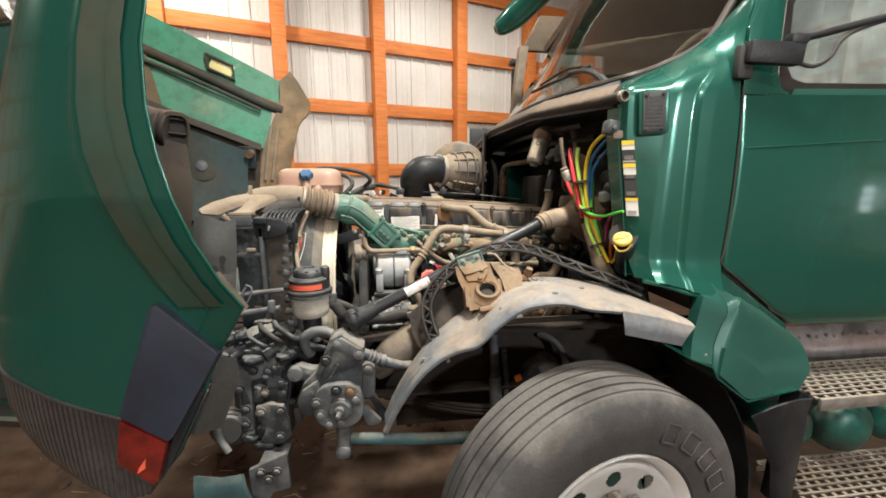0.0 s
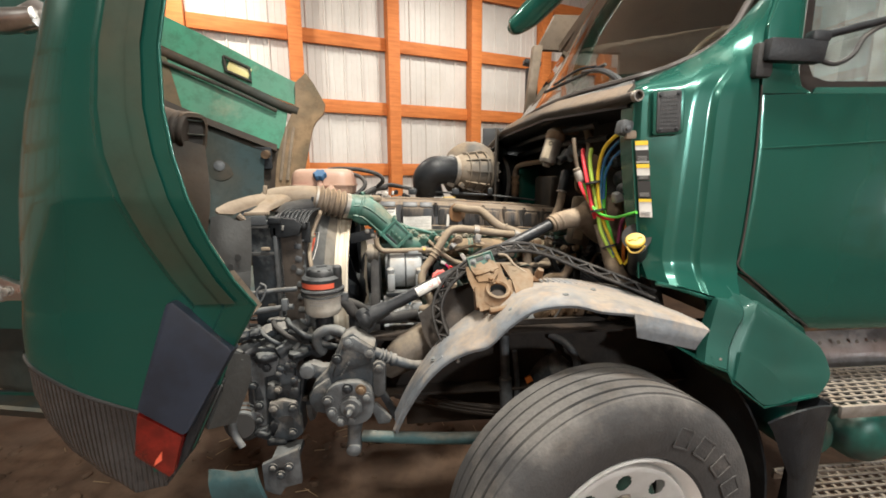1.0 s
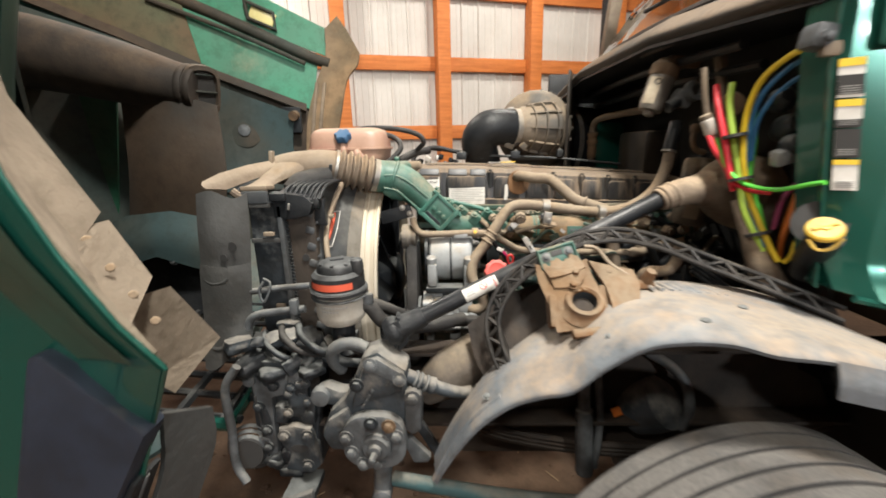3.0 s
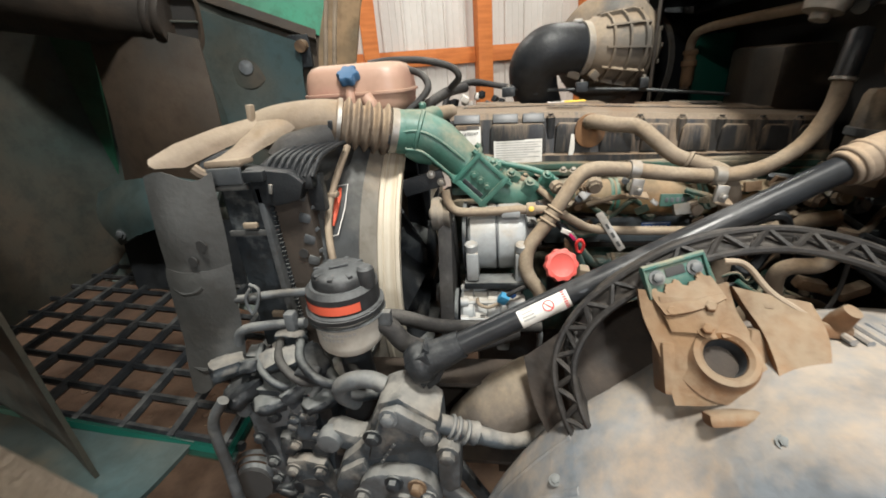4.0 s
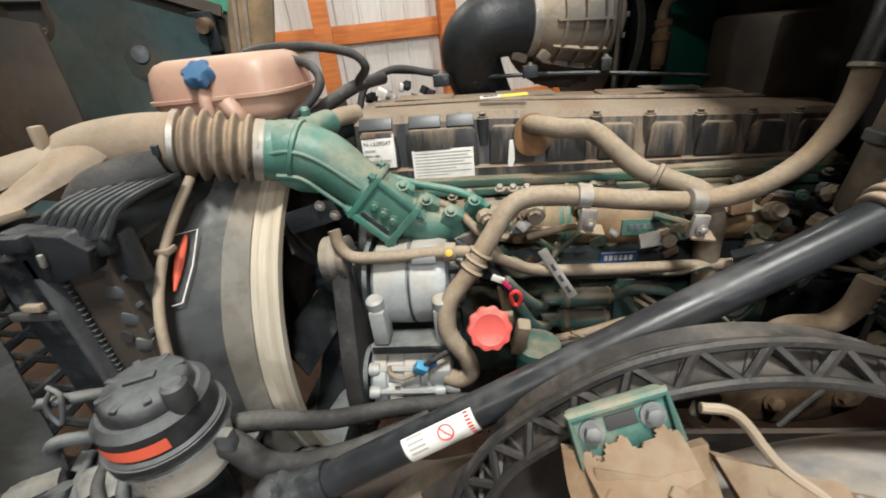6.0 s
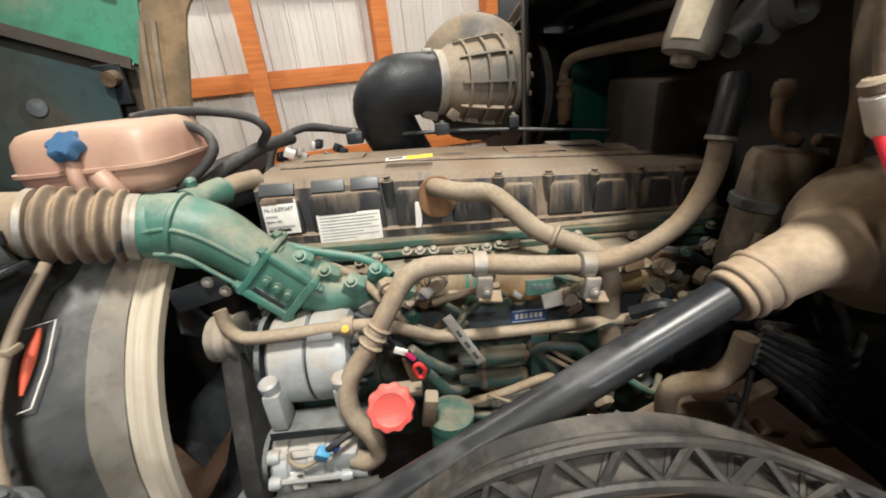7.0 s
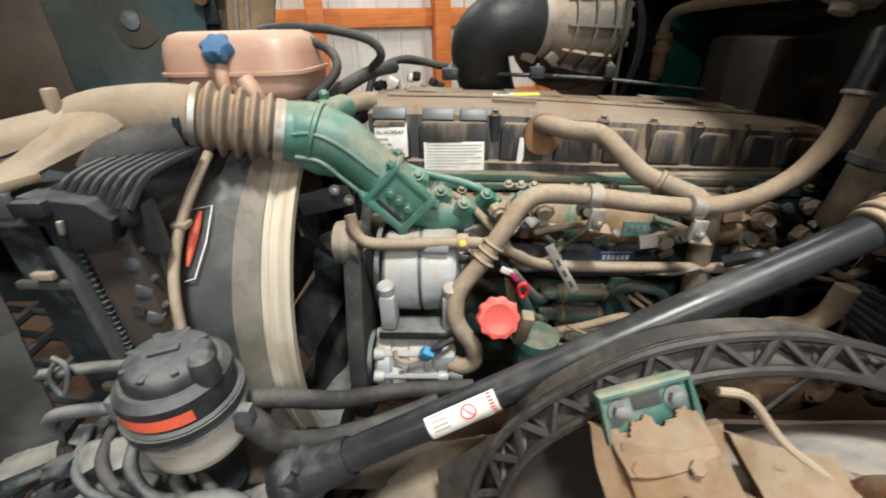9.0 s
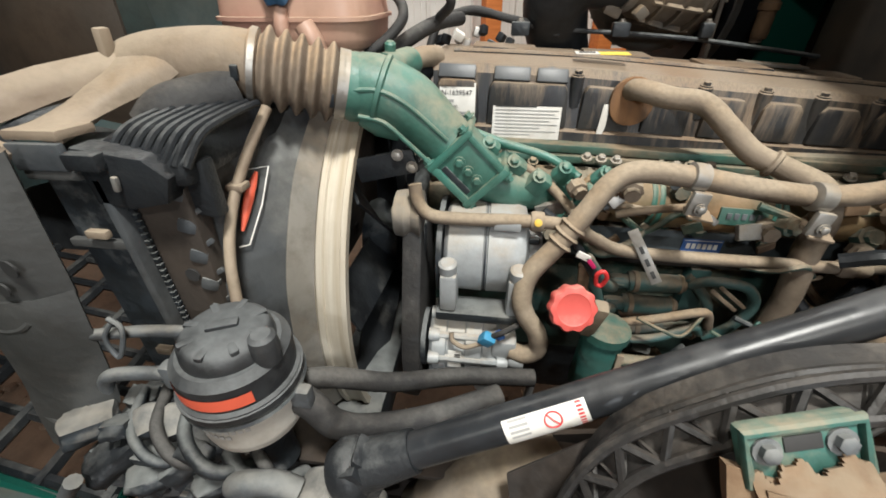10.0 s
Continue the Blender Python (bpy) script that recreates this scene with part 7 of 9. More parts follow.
part("valve", lathe([(0.017, 0.15), (0.019, 0.17), (0.017, 0.19), (0.012, 0.195)], (RP[0] + 0.062, RP[1] - 0.015, RP[2] - 0.005), RD, 16), cap_black, res)
for k, (s, zz) in enumerate((("POWER STEERING", 0.07), ("DEXRON II OR", 0.058), ("FLUID ONLY", 0.046))):
    for j in range(9 if k < 2 else 6):
        a = radians(-118 + 7.0 * j)
        part("print_bar", box(mm @ V(0.0735 * math.cos(a), 0.0735 * math.sin(a), zz), (0.006, 0.001, 0.006), 0, (0, 0, math.degrees(a) + 90)), ink_grey, res)
part("lower_neck", tube([(-0.32, 1.638, 1.1), (-0.318, 1.636, 1.04), (-0.31, 1.63, 1.0)], 0.035, 16), cast_dark, res)
part("holder_band", lathe([(0.0815, -0.002), (0.084, 0.0), (0.0815, 0.004)], (RP[0], RP[1], 1.19), RD, 36), cast_dark, res)
part("holder_tab", box((-0.235, 1.63, 1.175), (0.03, 0.02, 0.035), 0.006), cast_grey, res)
single("reservoir_hose", tube([(-0.325, 1.60, 0.96), (-0.338, 1.575, 1.0), (-0.335, 1.56, 1.04), (-0.305, 1.555, 1.064), (-0.265, 1.56, 1.064), (-0.235, 1.56, 1.05)], 0.019, 14), cast_grey, "looped grey hose under the reservoir", "hose")
single("suction_hose", tube([(-0.31, 1.65, 1.16), (-0.24, 1.64, 1.15), (-0.2, 1.64, 1.10), (-0.15, 1.66, 1.07), (-0.06, 1.7, 1.055), (0.05, 1.76, 1.05)], 0.022, 12), rubber, "black hose beneath the reservoir", "hose")
single("front_harness", tube([(-0.31, 1.66, 1.15), (-0.23, 1.7, 1.13), (-0.14, 1.75, 1.07), (-0.02, 1.82, 1.02), (0.12, 1.85, 1.0)], 0.018, 10), rubber, "dark wiring loom low behind the reservoir", "wiring loom")

# ---------------------------------------------------------------- chassis
rail = thing("frame_rail", "dusty black truck frame rail", "frame rail", (0.6, 1.7, 0.8))
part("web", box((1.0, 1.72, 0.86), (3.0, 0.012, 0.26), 0.003), chassis_black, rail)
part("flange", box((1.0, 1.68, 0.985), (3.0, 0.09, 0.012), 0.003), chassis_black, rail)
part("flange", box((1.0, 1.68, 0.735), (3.0, 0.09, 0.012), 0.003), chassis_black, rail)
part("far_web", box((1.0, 3.1, 0.86), (3.0, 0.012, 0.26), 0.003), cast_dark, rail)
part("cross_member", box((-0.30, 2.4, 0.72), (0.16, 1.4, 0.12), 0.02), cast_dark, rail)
part("front_plate", box((-0.42, 1.72, 0.82), (0.35, 0.03, 0.3), 0.008), cast_dark, rail)
axle = thing("front_axle", "dark steel front axle beam and leaf spring", "axle", (0.66, 2.4, 0.4))
part("beam", box((0.66, 2.45, 0.47), (0.1, 2.1, 0.11), 0.02), cast_dark, axle)
for k in range(3):
    part("leaf", tube([(-0.05, 1.72, 0.72 - 0.016 * k), (0.3, 1.72, 0.62 - 0.016 * k), (0.66, 1.72, 0.58 - 0.016 * k), (1.0, 1.72, 0.62 - 0.016 * k), (1.3, 1.72, 0.7 - 0.016 * k)], 0.012, 6), chassis_black, axle)
part("shock_absorber", tube([(0.444, 1.65, 0.54), (0.43, 1.65, 0.78), (0.43, 1.65, 0.785), (0.418, 1.66, 1.05)], [0.028, 0.028, 0.02, 0.02], 14, 0), cast_grey, axle)
part("shock_line", tube([(0.475, 1.65, 0.56), (0.483, 1.65, 0.74), (0.47, 1.66, 0.9)], 0.012, 8), cast_grey, axle)
part("orange_tag", box((0.534, 1.65, 0.77), (0.03, 0.01, 0.03), 0.003, (0, -25, 0)), orange_wire, axle)
part("knuckle", box((0.72, 1.36, 0.52), (0.16, 0.16, 0.2), 0.04), cast_dark, axle)
part("brake_chamber", lathe([(0.04, -0.08), (0.085, -0.06), (0.09, 0), (0.085, 0.06), (0.03, 0.08)], (0.66, 1.70, 0.76), (0.5, -0.6, 0.6)), cast_blue, axle)
part("brake_hose", tube([(0.735, 1.64, 0.72), (0.74, 1.62, 0.80), (0.725, 1.62, 0.88), (0.69, 1.65, 0.93), (0.64, 1.7, 0.95)], 0.016, 10), cast_grey, axle)
# added near-black sheet standing in for the shade of the wheel well
part("well_shade_sheet", sheet([[(0.0, 1.78, 0.9), (0.4, 1.78, 1.0), (0.9, 1.78, 1.0), (1.15, 1.78, 0.9)], [(0.0, 1.8, 0.5), (0.4, 1.8, 0.5), (0.9, 1.8, 0.5), (1.2, 1.8, 0.5)]], 0.01), chassis_black, axle)

gear = thing("steering_gear", "dusty blue-grey cast steering gear box with bolted cover", "steering gear", (-0.2, 1.5, 0.7))
part("housing", prism([(-0.236, 1.052), (-0.192, 1.068), (-0.113, 1.01), (-0.113, 0.954), (-0.124, 0.826), (-0.157, 0.761), (-0.184, 0.733), (-0.256, 0.715), (-0.298, 0.74), (-0.35, 0.755), (-0.372, 0.808), (-0.343, 0.877), (-0.288, 0.93), (-0.26, 0.994)], 1.505, 1.60, 0.014), cast_blue, gear)
part("raised_shoulder", prism([(-0.23, 1.035), (-0.19, 1.05), (-0.125, 1.005), (-0.125, 0.955), (-0.2, 0.93), (-0.275, 0.90), (-0.25, 0.98)], 1.487, 1.52, 0.012), cast_blue, gear)
part("lower_shoulder", prism([(-0.345, 0.86), (-0.285, 0.90), (-0.27, 0.84), (-0.29, 0.76), (-0.345, 0.76), (-0.368, 0.808)], 1.49, 1.52, 0.014), cast_blue, gear)
part("cap_plate", prism([(-0.228, 1.048), (-0.19, 1.062), (-0.118, 1.012), (-0.118, 0.99), (-0.14, 0.985), (-0.2, 1.018)], 1.478, 1.50, 0.006), cast_grey, gear)
part("sector_cover", prism(ngon_round((-0.212, 0.8), 0.092, 0.088, 28, 2.6), 1.472, 1.51, 0.008), cast_grey, gear, "dust-pale round cover")
part("cover_boss", lathe([(0.045, 0), (0.043, 0.01), (0.037, 0.013), (0.035, 0.016), (0.02, 0.018), (0.018, 0.03), (0.008, 0.034)], (-0.206, 1.473, 0.79), (-0.05, -1, 0.03), 28), cast_grey, gear)
part("adjuster", lathe([(0.01, 0), (0.01, 0.04), (0.006, 0.044)], (-0.206, 1.455, 0.79), (-0.05, -1, 0.03), 6), cast_grey, gear)
for x, z, mt in ((-0.216, 0.866, cast_dark), (-0.167, 0.858, cast_rust), (-0.147, 0.826, cast_grey), (-0.278, 0.772, cast_grey), (-0.246, 0.734, cast_grey), (-0.205, 0.738, cast_grey), (-0.29, 0.82, cast_grey)):
    part("cover_bolt", bolt((x, 1.473, z), (-0.05, -1, 0), 0.014, 0.018), mt, gear)
part("ear", prism([(-0.122, 0.948), (-0.095, 0.955), (-0.074, 0.936), (-0.078, 0.824), (-0.106, 0.806), (-0.126, 0.83)], 1.495, 1.56, 0.01), cast_grey, gear)
part("ear_bolt", bolt((-0.10, 1.495, 0.932), (0, -1, 0), 0.016, 0.02), cast_grey, gear)
for x, z in ((-0.13, 1.0), (-0.207, 1.044)):
    part("cap_bolt", bolt((x, 1.478, z), (0, -1, 0.2), 0.013, 0.016), cast_grey, gear)
part("plug", bolt((-0.252, 1.49, 0.975), (0, -1, 0), 0.014, 0.014), cast_dark, gear)
for k in range(4):
    part("raised_mark", box((-0.238 + 0.009 * k, 1.4865, 0.912 + 0.015 * k), (0.014, 0.004, 0.006), 0.0015, (0, -58, 0)), cast_grey, gear)
part("arm", prism([(-0.39, 0.93), (-0.355, 0.945), (-0.31, 0.925), (-0.29, 0.93), (-0.30, 0.88), (-0.34, 0.88), (-0.39, 0.895)], 1.53, 1.58, 0.012), cast_blue, gear)
part("arm_lobe", lathe([(0.028, -0.02), (0.03, 0.0), (0.026, 0.012), (0.014, 0.014)], (-0.372, 1.53, 0.913), (0, -1, 0), 20), cast_grey, gear)
part("pitman_arm", tube([(-0.198, 1.53, 0.74), (-0.203, 1.515, 0.66), (-0.206, 1.51, 0.60)], [0.036, 0.026, 0.028], 16), cast_grey, gear)
part("ball_joint", lathe([(0.024, -0.04), (0.03, -0.01), (0.028, 0.02), (0.012, 0.03)], (-0.206, 1.505, 0.60), (0, -1, -0.2), 18), cast_grey, gear)
part("input_shaft", tube([(-0.12, 1.53, 0.98), (-0.07, 1.54, 0.952), (-0.045, 1.545, 0.937), (-0.04, 1.545, 0.935), (0.035, 1.56, 0.904), (0.14, 1.62, 0.88)], [0.02, 0.02, 0.026, 0.019, 0.019, 0.022], 14, 4), cast_blue, gear)
for f in (0.0, 0.012, 0.03):
    part("shaft_collar", lathe([(0.024, -0.004), (0.027, 0), (0.024, 0.004)], (-0.095 + f, 1.535, 0.965 - 0.5 * f), (0.85, 0.1, -0.5), 14), cast_grey, gear)
part("support_strut", prism([(-0.15, 0.745), (-0.12, 0.745), (-0.06, 0.675), (-0.07, 0.655), (-0.115, 0.655)], 1.56, 1.585, 0.006), cast_grey, gear)
single("drag_link", tube([(-0.17, 1.52, 0.635), (0.0, 1.47, 0.65), (0.2, 1.41, 0.675), (0.45, 1.36, 0.70)], 0.022, 14), teal, "teal-grey steel steering drag link", "drag link")
single("spring_hanger", tube([(-0.08, 1.64, 0.86), (0.0, 1.63, 0.925), (0.09, 1.65, 0.98), (0.16, 1.68, 1.0)], [0.05, 0.075, 0.07, 0.05], 18), hanger_shaded_brown, "dust-covered spring hanger casting in a shaded brown", "spring hanger")
single("hanger_strut", box((-0.06, 1.6, 0.70), (0.03, 0.02, 0.16), 0.006, (0, -28, 0)), cast_dark, "dark steel strut below the steering gear", "strut")

horn = thing("front_frame_bracket", "dusty dark cast bracket at the frame front with bolts", "frame bracket", (-0.52, 1.6, 0.5))
part("column", prism([(-0.631, 0.975), (-0.595, 0.985), (-0.408, 0.975), (-0.406, 0.857), (-0.434, 0.705), (-0.432, 0.585), (-0.501, 0.551), (-0.618, 0.592), (-0.638, 0.739)], 1.625, 1.72, 0.01), cast_dark, horn)
part("dusty_casting", prism([(-0.628, 0.974), (-0.53, 0.974), (-0.49, 0.925), (-0.518, 0.868), (-0.558, 0.858), (-0.561, 0.65), (-0.605, 0.65), (-0.615, 0.879)], 1.60, 1.64, 0.01), cast_grey, horn, "pale dusty vertical casting")
part("casting_slot", box((-0.565, 1.597, 0.943), (0.06, 0.01, 0.014), 0.004), cast_dark, horn)
part("casting_knob", lathe([(0.02, 0), (0.018, 0.012), (0.006, 0.016)], (-0.617, 1.60, 0.925), (0, -1, 0), 14), cast_grey, horn)
for x, z in ((-0.545, 0.905), (-0.6, 0.83), (-0.585, 0.745), (-0.59, 0.68)):
    part("casting_bolt", bolt((x, 1.60, z), (0, -1, 0), 0.013, 0.016), cast_dark, horn)
# black bars set on the casting for the shade inside its slots
for k in range(4):
    part("slot", box((-0.607 + 0.004 * k, 1.598, 0.85 - 0.055 * k), (0.007, 0.006, 0.04), 0.002), flat_black, horn)
part("hook_plate", prism([(-0.546, 0.757), (-0.492, 0.768), (-0.439, 0.755), (-0.418, 0.62), (-0.45, 0.59), (-0.54, 0.604), (-0.52, 0.64), (-0.517, 0.67), (-0.54, 0.70)], 1.585, 1.615, 0.01), cast_blue, horn)
# no opening cut: a black oval carries the hole's shade
part("hook_hole", prism(ngon_round((-0.482, 0.688), 0.03, 0.014, 14, 2), 1.583, 1.586), flat_black, horn)
for x, z in ((-0.525, 0.735), (-0.45, 0.735), (-0.46, 0.625)):
    part("hook_bolt", bolt((x, 1.585, z), (0, -1, 0), 0.014, 0.016), cast_blue, horn)
for x, z, sx, sz in ((-0.47, 0.88, 0.06, 0.07), (-0.49, 0.81, 0.07, 0.04), (-0.44, 0.80, 0.03, 0.08), (-0.59, 0.625, 0.06, 0.03), (-0.53, 0.575, 0.08, 0.03)):
    part("dark_block", box((x, 1.615, z), (sx, 0.03, sz), 0.008, (0, random.uniform(-12, 12), 0)), cast_dark, horn)
for k in range(6):
    part("dark_bolt", bolt((random.uniform(-0.52, -0.43), 1.60, random.uniform(0.78, 0.92)), (0, -1, 0), 0.012, 0.014), cast_blue, horn)
part("lower_plate", prism([(-0.552, 0.565), (-0.413, 0.622), (-0.407, 0.475), (-0.47, 0.462), (-0.49, 0.43), (-0.52, 0.44), (-0.548, 0.457)], 1.48, 1.50, 0.006), cast_grey, horn, "pale dusty bolted plate")
for x, z in ((-0.509, 0.552), (-0.45, 0.552), (-0.482, 0.52)):
    part("plate_bolt", bolt((x, 1.48, z), (0, -1, 0), 0.012, 0.014), cast_blue, horn)
part("plate_arm", box((-0.48, 1.56, 0.545), (0.1, 0.16, 0.03), 0.008), cast_dark, horn)
part("top_shelf", box((-0.55, 1.66, 0.975), (0.2, 0.12, 0.02), 0.006, (0, 4, 0)), cast_dark, horn)
for k in range(3):
    part("horn_coil", lathe([(0.05 + 0.012 * k, -0.008), (0.058 + 0.012 * k, 0), (0.05 + 0.012 * k, 0.008)], (-0.655, 1.60 + 0.01 * k, 0.665), (0.1, -1, 0.1), 28, hollow=True), cast_dark, horn, "black coiled horn")
# black fill in place of the shaded inside of the horn
part("horn_mouth", lathe([(0.03, 0), (0.05, 0.0), (0.05, 0.02), (0.03, 0.02)], (-0.655, 1.6, 0.665), (0.1, -1, 0.1), 24), flat_black, horn)
single("bumper_corner", sheet(cross_smooth([[(-0.74, 1.5, 0.55), (-0.64, 1.47, 0.555), (-0.56, 1.46, 0.57)], [(-0.73, 1.47, 0.51), (-0.62, 1.45, 0.515), (-0.545, 1.44, 0.53)], [(-0.72, 1.48, 0.40), (-0.6, 1.45, 0.40), (-0.52, 1.45, 0.42)], [(-0.72, 1.5, 0.2), (-0.6, 1.5, 0.2), (-0.5, 1.5, 0.2)]], 4), 0.02), teal, "teal painted bumper corner", "bumper")
single("fluid_line", tube([(-0.62, 1.55, 1.0), (-0.66, 1.54, 0.93), (-0.655, 1.53, 0.8), (-0.66, 1.53, 0.68), (-0.63, 1.52, 0.62)], 0.013, 10), cast_grey, "dusty hose hanging at the frame front", "hose")
for x, z, sx, sz in ((-0.615, 0.955, 0.05, 0.05), (-0.57, 0.925, 0.06, 0.08), (-0.53, 0.955, 0.06, 0.04), (-0.47, 0.93, 0.09, 0.07), (-0.475, 0.85, 0.08, 0.09), (-0.535, 0.80, 0.06, 0.1), (-0.45, 0.79, 0.06, 0.07), (-0.59, 0.80, 0.05, 0.12),
                     (-0.60, 0.69, 0.06, 0.08), (-0.49, 0.72, 0.07, 0.06), (-0.45, 0.66, 0.06, 0.08), (-0.53, 0.64, 0.06, 0.07), (-0.58, 0.61, 0.07, 0.05), (-0.47, 0.60, 0.09, 0.05)):
    part("caked_lump", crust((x, 1.618, z), (sx * 0.7, 0.04, sz * 0.65), (0, random.uniform(-20, 20), 0), 0.12), random.choice((cast_dark, cast_blue, cast_dark, cast_grey)), horn, sharp=60)
# dark shelf of parts under the radiator
random.seed(21)
for k in range(34):
    x, y, z = random.uniform(-0.66, -0.36), random.uniform(1.60, 1.75), random.uniform(0.94, 1.045)
    single("underhood_clutter", crust((x, y, z), (random.uniform(0.03, 0.09), random.uniform(0.03, 0.07), random.uniform(0.025, 0.05)), (random.uniform(-30, 30), random.uniform(-30, 30), random.uniform(-60, 60)), 0.13), random.choice((cast_dark, cast_dark, cast_blue, black_plastic)), "dirt-caked dark fitting under the radiator", "fitting", "fittings under the radiator", sharp=60)
for k in range(5):
    x, y, z = -0.6 + 0.06 * k, random.uniform(1.60, 1.66), random.uniform(1.0, 1.05)
    single("underhood_cable", tube([(x, y + 0.08, z + 0.02), (x + 0.04, y, z + 0.02), (x + 0.1, y - 0.03, z - 0.01), (x + 0.15, y + 0.02, z - 0.05)], random.uniform(0.008, 0.014), 10), random.choice((rubber, cast_dark)), "dusty black cable under the radiator", "cable", "cables under the radiator")
single("underhood_shelf", box((-0.5, 1.78, 0.965), (0.34, 0.2, 0.02), 0.005), cast_dark, "dark dusty shelf under the radiator", "shelf")

# ---------------------------------------------------------------- fender liner over the wheel
fen = thing("fender_liner", "dust-caked pale inner fender arch over the front wheel", "fender", (0.5, 1.45, 0.9))
edge = [(-0.04, 1.445, 0.695), (0.0, 1.41, 0.80), (0.07, 1.365, 0.935), (0.145, 1.33, 1.025), (0.215, 1.303, 1.07), (0.275, 1.285, 1.095), (0.335, 1.262, 1.165), (0.40, 1.238, 1.222), (0.465, 1.215, 1.245), (0.535, 1.195, 1.25), (0.605, 1.181, 1.235),
        (0.702, 1.176, 1.224), (0.83, 1.176, 1.195), (0.958, 1.176, 1.16)]
ridge = [(-0.045, 1.497, 0.738), (0.0, 1.503, 0.835), (0.067, 1.51, 0.943), (0.134, 1.517, 1.027), (0.20, 1.522, 1.085), (0.265, 1.528, 1.13), (0.33, 1.535, 1.175), (0.40, 1.543, 1.212), (0.47, 1.55, 1.234), (0.55, 1.558, 1.243), (0.63, 1.566, 1.24),
         (0.72, 1.575, 1.226), (0.85, 1.588, 1.198), (0.97, 1.60, 1.14)]
def between(f, lift):
    return [tuple(a + (b - a) * f + (lift if i == 2 else 0) for i, (a, b) in enumerate(zip(p, q))) for p, q in zip(edge, ridge)]
inner = [(x + 0.012, y + 0.05, z - 0.035) for x, y, z in ridge]
low = [(x + 0.004, y + 0.003, z - 0.014) for x, y, z in edge]
part("arch", sheet(cross_smooth([spline(r, 4) for r in (low, edge, between(0.12, 0.012), between(0.45, 0.014), between(0.8, 0.012), ridge, inner)], 3), 0.005), fender_white, fen, "arch caked with pale dust")
part("rear_flap", sheet(cross_smooth([[(0.704, 1.178, 1.222), (0.83, 1.178, 1.193), (0.958, 1.178, 1.157)], [(0.708, 1.170, 1.185), (0.82, 1.170, 1.16), (0.93, 1.172, 1.13)], [(0.718, 1.176, 1.146), (0.82, 1.178, 1.12), (0.916, 1.178, 1.096)]], 3), 0.005), fender_white, fen)
part("front_lip", tube([(-0.043, 1.45, 0.70), (0.0, 1.43, 0.808), (0.067, 1.395, 0.94), (0.135, 1.365, 1.022)], 0.009, 10), fender_white, fen)
part("front_bead", tube([(-0.04, 1.475, 0.725), (0.003, 1.475, 0.834), (0.07, 1.465, 0.95), (0.135, 1.46, 1.034)], 0.006, 8), fender_white, fen)
for k in range(9):
    part("embossed_rib", tube([(0.50 + 0.022 * k, 1.50, 1.262 - 0.0028 * k), (0.503 + 0.022 * k, 1.44, 1.264 - 0.0028 * k)], 0.0055, 8, 0), fender_white, fen)
for x, y, z in ((0.36, 1.32, 1.20), (0.1, 1.40, 1.0), (0.66, 1.36, 1.247), (0.52, 1.26, 1.262)):
    part("fixing", bolt((x, y, z), (-0.2, -0.3, 0.9), 0.007, 0.005), cast_dark, fen)

# hood latch bracket on the fender
brk = thing("hood_latch_bracket", "dusty tan cast latch bracket with ring and green plate", "bracket", (0.3, 1.45, 1.2))
latch_casting = material("rusty_dust_caked_casting", (0.17, 0.08, 0.028), 0.85, 0.0, (0.08, 0.05, 0.03), scale=12, bump=0.5, bump_scale=50, dust=0.5, dust_scale=11, up=0.42, dust_color=(0.215, 0.172, 0.12), stain=1.0, grime=0.7)
PM = Matrix.Translation((0.293, 1.535, 1.322)) @ pose(0, 0, 0, -28, -14, 8) @ Matrix.Scale(0.88, 4)
part("green_plate", placed(box((0, 0, 0), (0.112, 0.02, 0.062), 0.008), PM), plate_green, brk, "green painted bolted plate")
part("green_rim", placed(tube([(-0.054, -0.012, -0.028), (-0.054, -0.012, 0.028), (0.054, -0.012, 0.028), (0.054, -0.012, -0.028)], 0.006, 8, 0), PM), plate_green, brk)
# black slip on the plate painted as the slot's dark inside
part("plate_slot", placed(box((0, -0.0105, 0.01), (0.035, 0.003, 0.016), 0.001), PM), flat_black, brk)
for dx in (-0.034, 0.034):
    part("plate_bolt", placed(bolt((dx, -0.01, 0.006), (0, -1, 0), 0.0095, 0.012), PM), cast_grey, brk)
RN = V(-0.05, -0.55, 0.83).normalized()
RC = V(0.340, 1.432, 1.245) - RN * 0.016
def clear_of_ring(p):
    d = Vector(p) - RC
    return (d - RN * d.dot(RN)).length > 0.034
part("body", patch(cross_smooth(smooth_rows([[(0.235, 1.53, 1.30), (0.30, 1.52, 1.295), (0.365, 1.525, 1.315)], [(0.242, 1.505, 1.262), (0.30, 1.495, 1.268), (0.372, 1.50, 1.275)], [(0.262, 1.465, 1.215), (0.31, 1.46, 1.235), (0.385, 1.465, 1.245)], [(0.275, 1.42, 1.16), (0.33, 1.41, 1.175), (0.40, 1.42, 1.20)]], 10), 7), clear_of_ring, 0.014), latch_casting, brk)
part("collar", box((0.31, 1.50, 1.272), (0.085, 0.016, 0.03), 0.006, (-40, -12, 0)), latch_casting, brk)
part("ring", lathe([(0.064, -0.014), (0.052, -0.006), (0.047, 0.005), (0.044, 0.012), (0.036, 0.013), (0.03, 0.007), (0.027, -0.02), (0.026, -0.055), (0.04, -0.055)], RC, RN, 40, hollow=True), latch_casting, brk)
# bore and floor disc in darker materials: the hole's shade is in their colour
part("bore", lathe([(0.0285, 0.004), (0.0262, -0.006), (0.0255, -0.05)], RC, RN, 36, hollow=True), cast_dark, brk, "dark grey bore of the ring")
